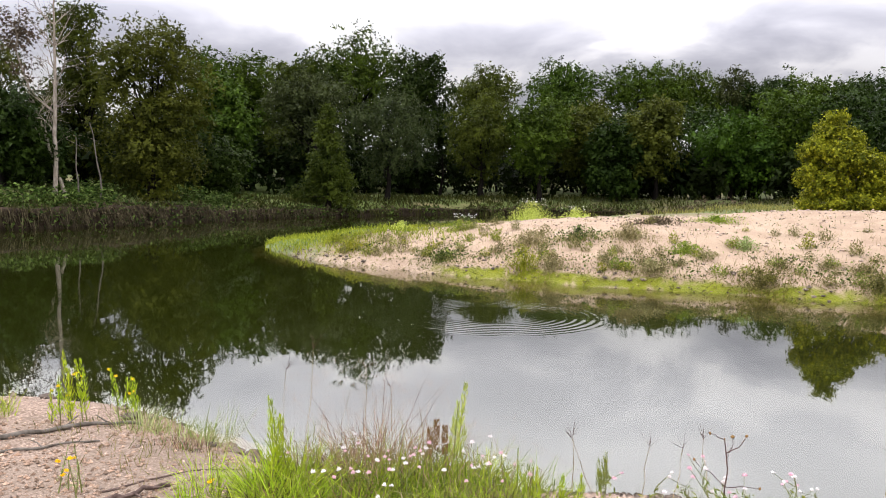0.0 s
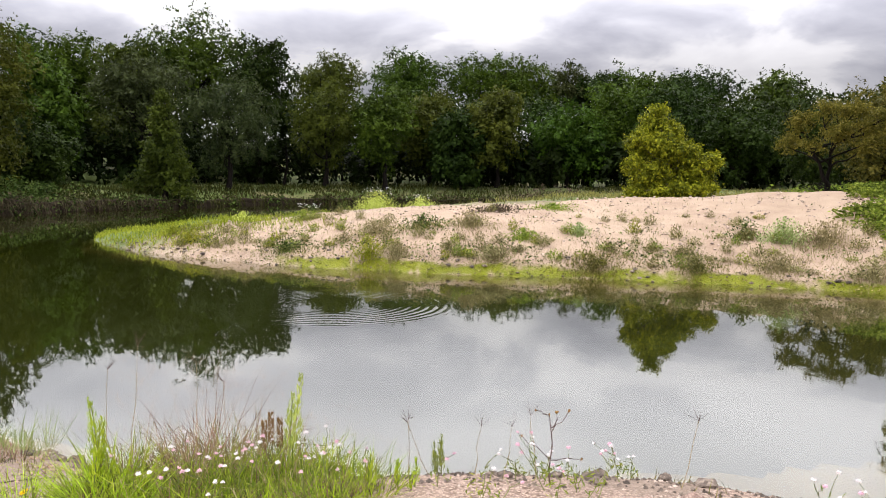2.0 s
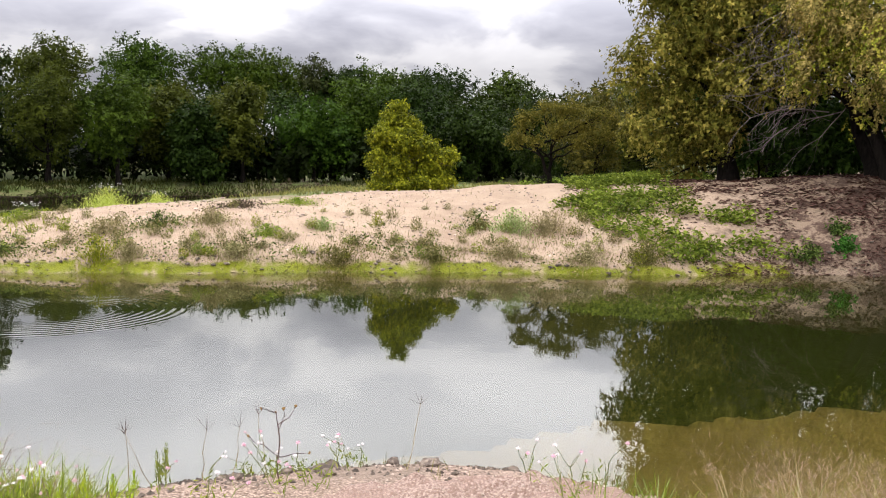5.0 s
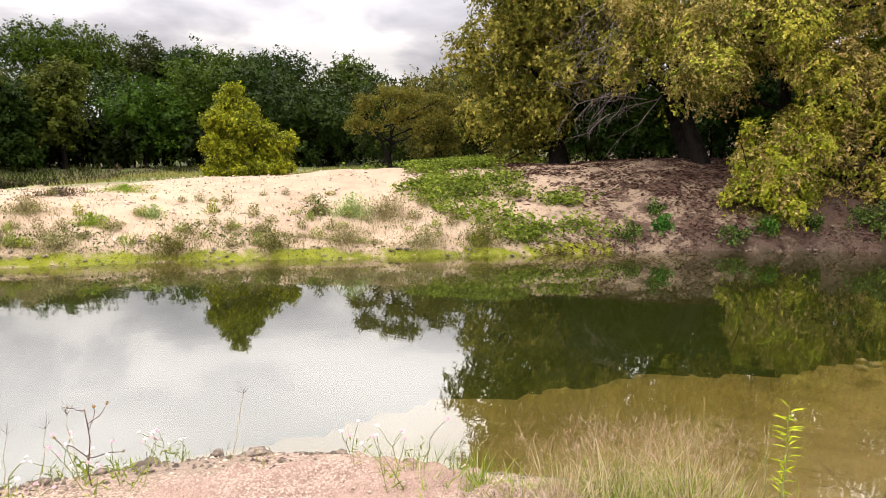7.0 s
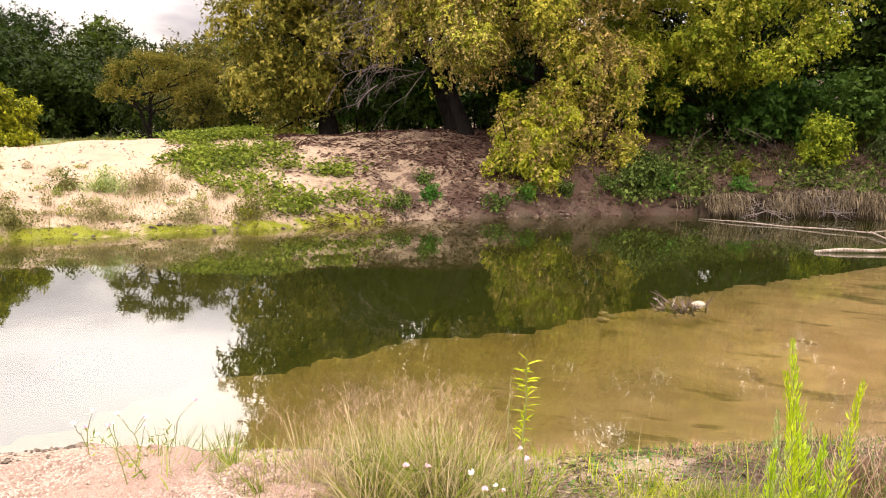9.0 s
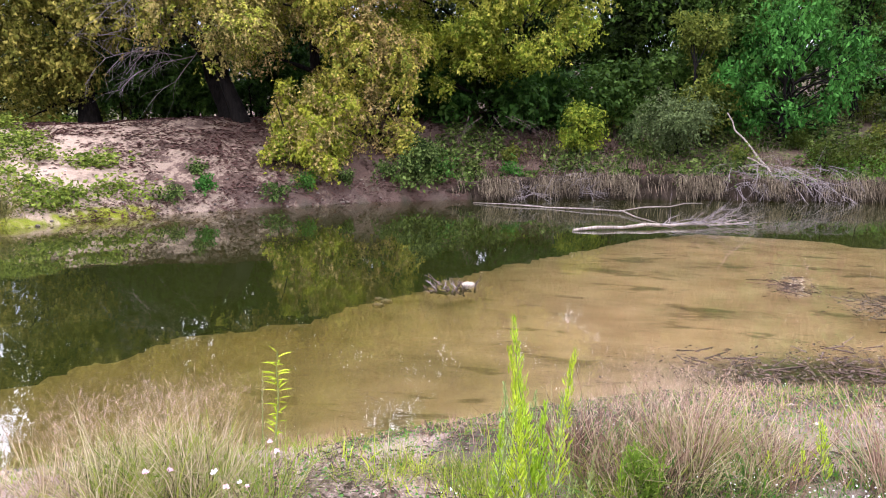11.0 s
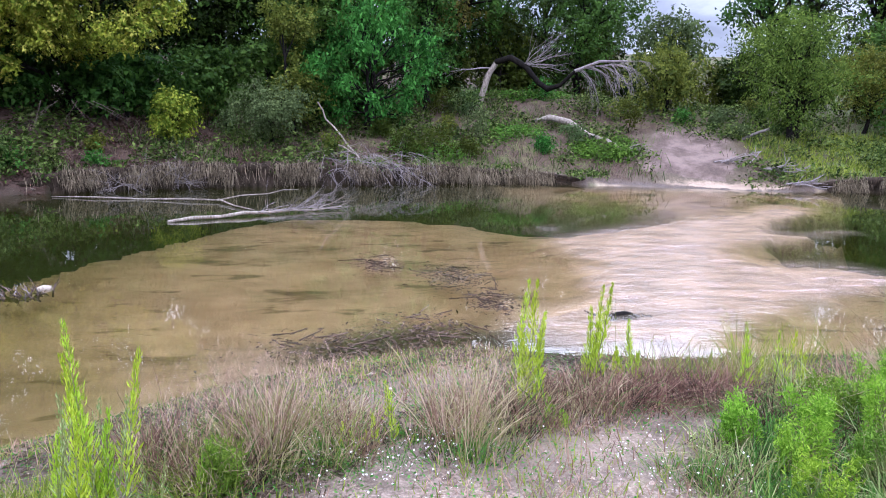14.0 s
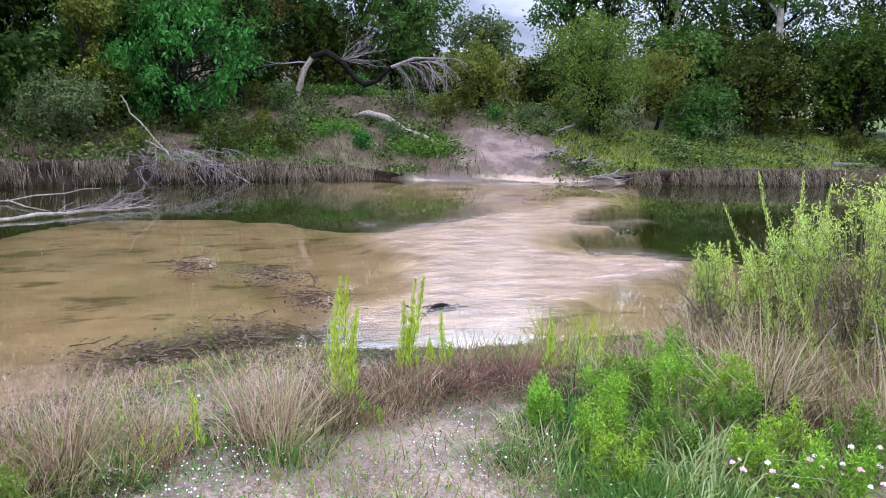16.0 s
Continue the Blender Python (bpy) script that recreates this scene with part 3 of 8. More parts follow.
FAR_BACK = [
    (36, 62, 0.2, 8, 1.6, 0.0, 0.6, 0.5), (26, 69, 0.3, 8, 1.5, 0.0, 0.6, 0.5), (12, 72.5, 0.4, 8, 1.5, 0.0, 0.5, 0.6),
    (0, 72.5, 0.4, 8, 1.4, 0.0, 0.3, 0.8), (-9.6, 61.5, 0.55, 8, 1.3, 0.0, 0.2, 0.9), (-14.5, 56.3, 0.7, 8, 1.6, 0.1, 0.2, 0.9),
    (-17, 49.8, 0.9, 7, 1.9, 0.0, 0.5, 0.6), (-19.8, 44.2, 1.0, 7, 2.1, 0.0, 0.5, 0.6), (-22.3, 40.2, 1.0, 7, 2.1, 0.0, 0.5, 0.6),
    (-28, 36, 1.0, 7, 2.1, 0.2, 0.4, 0.6), (-46, 30, 1.0, 7, 2.1, 0.2, 0.4, 0.6)]
# Edge of the shallow shelf on the near side
SHELF = [
    (-14, 11), (-3, 8.0), (0, 6.4), (3, 6.1), (4.8, 6.1), (5.8, 6.05), (6.8, 5.5), (8.3, 5.3), (9.2, 4.2), (10.4, 4.15), (12, 3.7), (13.9, 3.0),
    (16.2, 2.2), (18.6, 0.5), (19.2, -1.6), (18.2, -3.9), (15.8, -5.0), (17.5, -7.5), (19.7, -10.2), (22, -8.6), (25.3, -5.8), (28.6, -4.5), (40, -5),
    (40, -18), (26, -17.5), (21, -15.5), (17.5, -11), (15.6, -9.4), (13.4, -8.4), (12, -9.5), (11, -13), (10, -22), (0, -22), (-14, 0)]


def chaikin(p, times):
    for _ in range(times):
        q = np.roll(p, -1, axis=0)
        p = np.stack([0.75 * p + 0.25 * q, 0.25 * p + 0.75 * q], 1).reshape(-1, p.shape[1])
    return p


# The riffle below the sand tip, where the water runs thin over pink sand
RIFFLE = [(16.6, -5.2), (18.0, -7.2), (18.9, -8.8), (19.6, -10.1), (22.6, -14.0), (21.2, -14.6), (17.3, -10.6), (16.9, -13.2), (15.9, -10.2), (15.2, -8.6),
          (13.8, -8.4), (13.6, -9.6), (12.3, -10.3), (11.2, -9.3), (10.9, -8.0), (9.6, -6.0), (8.9, -4.6), (8.6, -3.2), (9.4, -2.7), (10.6, -3.6), (12.9, -5.1)]
SHORE = chaikin(np.array(NEAR_LEFT + NEAR_RIGHT + FAR_RIGHT + BAR_FRONT + BAR_BACK + FAR_BACK, float), 2)
RIFFLE_LINE = chaikin(np.array(RIFFLE, float), 1)
SHELF_LINE = chaikin(np.array(SHELF, float) * 1.125 - [0.06, -0.04], 1)


def signed(px, py, line):
    """Distance to a closed line (minus inside), and the index of the nearest piece."""
    x0, y0 = line[:, 0], line[:, 1]
    x1, y1 = np.roll(x0, -1), np.roll(y0, -1)
    best = np.full(len(px), 1e9)
    which = np.zeros(len(px), int)
    inside = np.zeros(len(px), bool)
    for k in range(len(line)):
        ex, ey = x1[k] - x0[k], y1[k] - y0[k]
        t = np.clip(((px - x0[k]) * ex + (py - y0[k]) * ey) / (ex * ex + ey * ey + 1e-9), 0, 1)
        d = np.hypot(px - x0[k] - t * ex, py - y0[k] - t * ey)
        m = d < best
        best[m], which[m] = d[m], k
        if abs(ey) > 1e-9:
            cross = ((y0[k] > py) != (y1[k] > py)) & (px < ex * (py - y0[k]) / ey + x0[k])
            inside ^= cross
    return np.where(inside, -best, best), which


def riffle_at(px, py):
    """1 where the water runs thin and broken, fading over a short way."""
    d, _ = signed(px, py, RIFFLE_LINE)
    d = d + 0.9 * (fbm(px, py, 0.8, 31) - 0.5) + 0.5 * (fbm(px, py, 2.4, 32, 3) - 0.5)
    return smooth(0.5 - d / 0.9)


def terrain(px, py):
    """Height of the ground at arrays of places, and the weights of what covers it."""
    px, py = np.asarray(px, float).ravel(), np.asarray(py, float).ravel()
    wob = 0.5 * (fbm(px, py, 0.9, 3) - 0.5) + 0.16 * (fbm(px, py, 3.1, 8, 2) - 0.5)
    d, _ = signed(px, py, SHORE)
    sh, _ = signed(px, py, SHELF_LINE)
    far = np.hypot(px, py)
    d = d + wob * np.clip(far / 15, 0.4, 1.0)
    sh = sh + 0.9 * (fbm(px, py, 0.7, 21) - 0.5) + 0.3 * (fbm(px, py, 2.6, 27, 2) - 0.5)
    prm = np.zeros((len(px), 6))
    tot = np.zeros(len(px))
    for k in range(0, len(SHORE), 2):
        w = 1.0 / ((px - SHORE[k, 0]) ** 2 + (py - SHORE[k, 1]) ** 2 + 1.0) ** 2
        prm += w[:, None] * SHORE[k, 2:8]
        tot += w
    prm /= tot[:, None]
    cut, run, top = prm[:, 0], prm[:, 1], prm[:, 2]
    t = np.clip(d / run, 0, 1)
    steady = smooth((px - 22) / 3) * smooth((11 - py) / 3)
    land = cut * smooth(d / 0.35) + (top - cut) * (steady * t + (1 - steady) * (1 - (1 - t) ** 2)) + 0.02 * np.clip(d, 0, 1)
    tongue = smooth(1.5 - np.hypot((px - 26.3) / 2.4, (py + 14.6) / 3.2)) * (1 - smooth((d - 1.1) / 0.45))
    land = land * (1 - 0.8 * tongue)
    land = land + 5.0 * smooth((d - 12) / 26) * smooth((far - 45) / 20)
    amp = np.clip(d * 0.4, 0, 1) * np.clip(far / 12, 0.25, 1.6)
    land = land + amp * (0.28 * (fbm(px, py, 0.35, 5) - 0.5) + 0.10 * (fbm(px, py, 1.7, 6, 3) - 0.5)) + 0.03 * np.clip(d * 2, 0, 1) * (fbm(px, py, 6.0, 7, 3) - 0.5)
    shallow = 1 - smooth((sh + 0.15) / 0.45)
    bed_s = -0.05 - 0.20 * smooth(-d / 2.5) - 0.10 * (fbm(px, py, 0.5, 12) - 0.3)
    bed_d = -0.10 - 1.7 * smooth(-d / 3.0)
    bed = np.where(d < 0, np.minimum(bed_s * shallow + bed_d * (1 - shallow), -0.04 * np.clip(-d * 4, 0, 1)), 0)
    thin = riffle_at(px, py)
    bed = bed * (1 - thin) + np.maximum(bed, -0.055 - 0.05 * (fbm(px, py, 1.4, 33) - 0.5)) * thin
    z = np.where(d > 0, land, bed)
    return z, d, prm[:, 3], prm[:, 4], prm[:, 5], shallow


def height(x, y):
    return float(terrain([x], [y])[0][0])


def build_ground():
    cx, cy = 0.0, -0.65
    az = np.concatenate([np.arange(-34, 140, 0.52), np.arange(140, 326, 3.0)])
    r = np.concatenate([0.35 * 1.028 ** np.arange(0, 128), np.geomspace(12.0, 34.0, 74), np.geomspace(34.0, 76.0, 78)[1:], 76.0 * 1.05 ** np.arange(1, 53)])
    A, R = np.meshgrid(np.radians(az), r, indexing="ij")
    x, y = (cx + R * np.sin(A)).ravel(), (cy + R * np.cos(A)).ravel()
    z, d, sand, litter, green, shallow = terrain(x, y)
    n, k = len(az), len(r)
    i, j = np.meshgrid(np.arange(n), np.arange(k - 1), indexing="ij")
    i2 = (i + 1) % n
    q = np.stack([i * k + j, i * k + j + 1, i2 * k + j + 1, i2 * k + j], -1).reshape(-1, 4)
    g = Geo()
    g.add(np.stack([x, y, z], -1), q[:, ::-1])
    ring = np.arange(n) * k
    g.add(np.vstack([np.stack([x, y, z], -1)[ring], [[cx, cy, z[ring].mean()]]]), np.stack([np.arange(n), (np.arange(n) + 1) % n, np.full(n, n)], -1)[:, ::-1])
    me = g.mesh("ground", M_GROUND, True)
    extra = n + 1
    strip = 0.85 * smooth((1.3 - d) / 0.3) * smooth((d + 0.1) / 0.15) * smooth(1.4 - np.hypot((x - 26.3) / 2.5, (y + 14.6) / 3.6))
    sand, litter = np.maximum(sand, strip), litter * (1 - strip)
    slide = smooth(1.5 - np.hypot(((x - 29.6) * 0.90 - (y + 14.6) * 0.44) / 3.6, ((x - 29.6) * 0.44 + (y + 14.6) * 0.90) / 1.7)) * smooth((d - 0.9) / 0.5)
    sand, litter, green = sand * (1 - slide), litter * (1 - slide), green * (1 - slide)
    wetness = smooth(1 - d / 0.7)
    bar = (px_region(x, y) == 1)
    algae = np.where(bar & (d > -0.3), 0.95 * smooth(1.1 - np.abs(d - 0.13) / 0.30) * smooth((19.2 - x) / 2.5), 0) * smooth((x + 1.5) / 2.5)
    mud = np.where(np.hypot((x - 9.1) / 1.2, (y + 1.9) / 1.6) < 1.6, smooth(1.5 - np.hypot((x - 9.1) / 1.3, (y + 1.9) / 1.7)), 0)
    other = (1 - bar) * smooth((x - 21) / 3) * smooth((8 - y) / 3)
    mud = np.maximum(mud, other * smooth(1 - d / 0.7) * smooth((d + 0.3) / 0.2))
    # mud along the near strand, which also paints shade under the grass clumps
    strand = smooth((x - 3.0) / 0.6) * (x < 12) * smooth((1.5 - y) / 0.9) * smooth((y + 6.8) / 0.8)
    mud = np.maximum(mud, strand * 0.72 * smooth((2.5 - d) / 0.9) * smooth((d + 0.1) / 0.2))
    masks = {"near": smooth((10.5 - np.hypot(x, y)) / 2.0), "sand": sand, "litter": litter, "green": green, "algae": algae, "mud": mud, "earth": 0.95 * slide, "wet": wetness, "depth_tint": 0.9 * smooth((y - 0.5) / 4.5), "riffle": riffle_at(x, y),
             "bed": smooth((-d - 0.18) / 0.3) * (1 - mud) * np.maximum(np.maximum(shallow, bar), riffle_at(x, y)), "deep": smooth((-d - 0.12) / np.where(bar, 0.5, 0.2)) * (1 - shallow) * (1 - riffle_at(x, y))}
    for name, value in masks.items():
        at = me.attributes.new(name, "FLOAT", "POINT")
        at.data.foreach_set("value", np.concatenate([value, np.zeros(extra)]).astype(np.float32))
    ob = new("ground", me)
    return tagged(ob, "sandy river ground with gravel bar, leaf litter and muddy bed", "ground", kind="structure")


def px_region(x, y):
    """1 on the sand bar's side of the river, 0 elsewhere."""
    return ((y > 12.0 - 0.0 * x) & (x > -9) & (x < 21) & (y < 60)).astype(int)


def build_water():
    xs = np.concatenate([np.arange(-60, 8, 0.8), np.arange(8, 24, 0.2), np.arange(24, 62, 0.8)])
    ys = np.concatenate([np.arange(-60, -16, 0.8), np.arange(-16, -2, 0.2), np.arange(-2, 90, 0.8)])
    X, Y = np.meshgrid(xs, ys, indexing="ij")
    n, k = X.shape
    i, j = np.meshgrid(np.arange(n - 1), np.arange(k - 1), indexing="ij")
    q = np.stack([i * k + j, (i + 1) * k + j, (i + 1) * k + j + 1, i * k + j + 1], -1).reshape(-1, 4)
    d, _ = signed(X.ravel(), Y.ravel(), SHORE)
    keep = (d < 3.0)[q].any(1)
    g = Geo()
    g.add(np.stack([X, Y, 0 * X], -1), q[keep])
    me = g.mesh("water", M_WATER, True)
    bx, by = X.ravel(), Y.ravel()
    rif = riffle_at(bx, by)
    rapid = rif * np.maximum(smooth(1.4 - np.hypot((bx - 11.6) / 0.9, (by + 8.6) / 1.5)), 0.5 * smooth(1.3 - np.hypot((bx - 14.9) / 1.0, (by + 7.9) / 1.6)))
    for name, value in (("riffle", rif), ("rapid", rapid)):
        at = me.attributes.new(name, "FLOAT", "POINT")
        at.data.foreach_set("value", value.astype(np.float32))
    ob = new("water", me)
    return tagged(ob, "calm olive-green river water mirroring cloud and trees", "river water", kind="structure")


build_ground()
build_water()


# ---------------------------------------------------------------- trees
def wobble(a, b, steps, amount, rng):
    """A crooked line from a to b."""
    t = np.linspace(0, 1, steps)[:, None]
    p = np.asarray(a, float) * (1 - t) + np.asarray(b, float) * t
    off = np.cumsum(rng.normal(0, amount / steps, (steps, 3)), axis=0)
    return p + off - off[-1] * t - off[0] * (1 - t)


def spray_leaves(geo, lobes, count, leaf, rng, per=12, droop=0.3, wide=0.6, inner=0.5, spread=2.4, plain_tri=False, kids_n=5, stray=0.4):
    """Leaves in sprays spread over the outer part of rounded masses, so that gaps stay between them."""
    lobes = np.asarray(lobes, float)
    kids = [lobes * [1, 1, 1, 0.82, 0.82, 0.82]]
    for _ in range(kids_n):
        v = rng.normal(size=(len(lobes), 3)) + [0, 0, 0.3]
        v /= np.linalg.norm(v, axis=1, keepdims=True)
        f = rng.uniform(0.34, 0.58, (len(lobes), 1))
        kids.append(np.hstack([lobes[:, :3] + v * lobes[:, 3:6] * rng.uniform(0.55, 0.95, (len(lobes), 1)), lobes[:, 3:6] * f]))
    lobes = np.vstack(kids)
    p = lobes[:, 3] * lobes[:, 4] + lobes[:, 4] * lobes[:, 5]
    k = max(count // per, 1)
    which = rng.choice(len(lobes), k, p=p / p.sum())
    u = rng.normal(size=(k, 3))
    u[:, 2] += 0.25
    u /= np.linalg.norm(u, axis=1, keepdims=True)
    r = 1 - inner * rng.random((k, 1)) ** 2.2
    r *= 1 + np.clip(0.12 * rng.normal(size=(k, 1)), -0.3, 0.14)
    r += (rng.random((k, 1)) < 0.12) * rng.random((k, 1)) * stray
    c = lobes[which, :3] + u * lobes[which, 3:6] * r
    m = k * per
    way = u * 0.8 + rng.normal(0, 0.5, (k, 3)) - np.array([0, 0, droop])
    way /= np.linalg.norm(way, axis=1, keepdims=True)
    along = np.tile(np.linspace(-1, 1, per), k)[:, None]
    pos = np.repeat(c, per, 0) + np.repeat(way, per, 0) * along * leaf * spread * 0.9 + rng.normal(0, leaf * 0.42, (m, 3))
    out = np.repeat(u, per, 0)
    nrm = out * 1.0 + rng.normal(0, 0.45, (m, 3)) + [0, 0, 0.3]
    axis = np.cross(nrm, rng.normal(size=(m, 3))) + np.repeat(way, per, 0) * 0.7 - np.array([0, 0, droop * 0.5])
    L = leaf * rng.uniform(0.65, 1.35, m)
    geo.leaves(pos, axis, nrm, L, L * wide, plain_tri)


def auto_lobes(H, W, low, shape, rng, count=18):
    """Rounded masses that fill a crown of width W from the height low to the height H."""
    out = []
    cz, rz = (low + H) / 2, (H - low) / 2
    for i in range(count):
        if shape == "cone":
            t = (i + 0.5) / count
            zc = low + (H - low) * (0.06 + 0.88 * t)
            rr = W * 0.5 * (1 - t) * 0.74
            a = i * 2.4 + rng.uniform(-0.4, 0.4)
            s = W * (0.17 * (1 - t) + 0.08) * rng.uniform(0.75, 1.3)
            rr *= rng.uniform(0.7, 1.12)
            out.append((rr * math.cos(a), rr * math.sin(a), zc, s, s, s * 0.75))
        else:
            u = rng.normal(size=3)
            u /= np.linalg.norm(u)
            s = W * rng.uniform(0.19, 0.30)
            top = 1.0 if shape == "round" else 0.8
            k = rng.uniform(0.55, 0.95)
            x, y, z = u[0] * (W / 2 - s * 0.7) * k, u[1] * (W / 2 - s * 0.7) * k, cz + u[2] * max(rz - s * 0.55, 0.1) * top
            if shape == "column":
                z = low + s * 0.5 + (H - low - s) * rng.random()
            out.append((x, y, z, s, s, s * rng.uniform(0.7, 0.95)))
    if shape == "round":
        out.append((0, 0, H - W * 0.17, W * 0.2, W * 0.2, W * 0.17))
    if shape == "cone":
        out.append((0, 0, low + 0.36 * (H - low), W * 0.15, W * 0.15, (H - low) * 0.33))
    return out


def tree(name, label, x, y, top, W, leaf_mat, seed, leaf=0.40, count=6500, low=0.18, shape="round", bark_mat=None, lobes=None,
         trunk=None, group="", z=None, category="tree", stems=1, droop=0.3, nlobes=18, wide=0.6, lean=(0, 0), inner=0.5, fine=1.0, kids_n=5, tips=None, tri=False):
    """A tree: a tapered trunk with limbs that reach into a crown of leaf sprays. top: height above the datum."""
    rng = np.random.default_rng(seed)
    z0 = height(x, y) - 0.08 if z is None else z
    H = top - z0
    ob = thing(name, x, y, z0, label, category, group)
    if lobes is None:
        lobes = [(*lb[:3], lb[3] * fine, lb[4] * fine, lb[5] * fine) for lb in auto_lobes(H, W, H * low, shape, rng, nlobes)]
    else:
        lobes = [(*lb[:3], lb[3] * fine, lb[4] * fine, lb[5] * fine) for lb in lobes]
    r0 = trunk if trunk else max(0.05, 0.018 * H + 0.008 * W)
    wood = Geo()
    heads = []
    for s in range(stems):
        b = np.array([rng.normal(0, r0 * 1.3), rng.normal(0, r0 * 1.3), 0]) * (stems > 1)
        e = np.array([lean[0] + rng.normal(0, W * 0.07 * stems), lean[1] + rng.normal(0, W * 0.07 * stems), H * rng.uniform(0.72, 0.85)])
        p = wobble(b, e, 9, W * 0.10, rng)
        wood.tube(p, r0 * np.linspace(1, 0.16, 9) * (1 + 0.5 * np.exp(-np.arange(9) * 1.6)) / stems ** 0.4, 7)
        heads.append(p)
    for lb in lobes:
        p = heads[rng.integers(len(heads))]
        at = np.argmin(np.abs(p[:, 2] - max(lb[2] * 0.62, 0.06 * H)))
        tip = np.array(lb[:3]) + rng.normal(0, 0.12, 3) * lb[3]
        q = wobble(p[at], tip, 6, np.linalg.norm(tip - p[at]) * 0.25, rng)
        wood.tube(q, np.linspace(r0 * 0.38, r0 * 0.07, 6), 3 if group in (FAR, "thicket shrubs", "low shrubs on the steep bank") else 5)
        for _ in range(0 if group in (FAR, "thicket shrubs", "low shrubs on the steep bank", "trees behind the steep bank") else 2):
            u = rng.normal(size=3)
            u = u / np.linalg.norm(u) * np.array(lb[3:6]) * 0.85
            wood.tube(wobble(q[3], np.array(lb[:3]) + u, 4, 0.12 * lb[3], rng), np.linspace(r0 * 0.16, r0 * 0.04, 4), 4)
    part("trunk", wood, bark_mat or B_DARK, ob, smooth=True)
    crown = Geo()
    simple = group in (FAR, "thicket shrubs", "trees behind the steep bank")
    if tri:
        count, wide = int(count * 1.75), wide * 1.25
    if group == FAR:
        leaf, count = leaf * 0.82, int(count * 1.75)
    elif simple:
        leaf, count = leaf * 0.9, int(count * 1.35)
    spray_leaves(crown, lobes, count, leaf, rng, droop=droop, wide=wide * 1.1 if simple else wide, inner=inner, spread=2.0 if simple else 2.4, plain_tri=simple or tri, kids_n=kids_n, stray=0.12 if group == FAR else 0.4)
    part("crown", crown, leaf_mat, ob)
    if tips:
        outer = Geo()
        spray_leaves(outer, lobes, int(count * tips[1]), leaf, rng, droop=droop, wide=wide, inner=inner * 0.5, kids_n=kids_n, plain_tri=tri)
        part("outer_foliage", outer, tips[0], ob, tips[2])
    return ob


def bare_tips(geo, start, way, length, radius, depth, rng, spread=0.6, sag=0.0, kids=3, sides=5):
    """Leafless branches that fork and fork again."""
    way = np.asarray(way, float) / np.linalg.norm(way)
    steps = 5
    p = [np.asarray(start, float)]
    for i in range(steps):
        way = way + rng.normal(0, 0.10, 3) + np.array([0, 0, -sag])
        way /= np.linalg.norm(way)
        p.append(p[-1] + way * length / steps)
    geo.tube(p, np.linspace(radius, radius * 0.45, steps + 1), sides)
    if depth <= 0:
        return
    for k in range(kids):
        at = p[rng.integers(2, steps + 1)]
        w = way + rng.normal(0, spread, 3)
        bare_tips(geo, at, w, length * rng.uniform(0.5, 0.8), radius * 0.45, depth - 1, rng, spread, sag, kids, 4)


FAR = "trees of the far riverside wood"


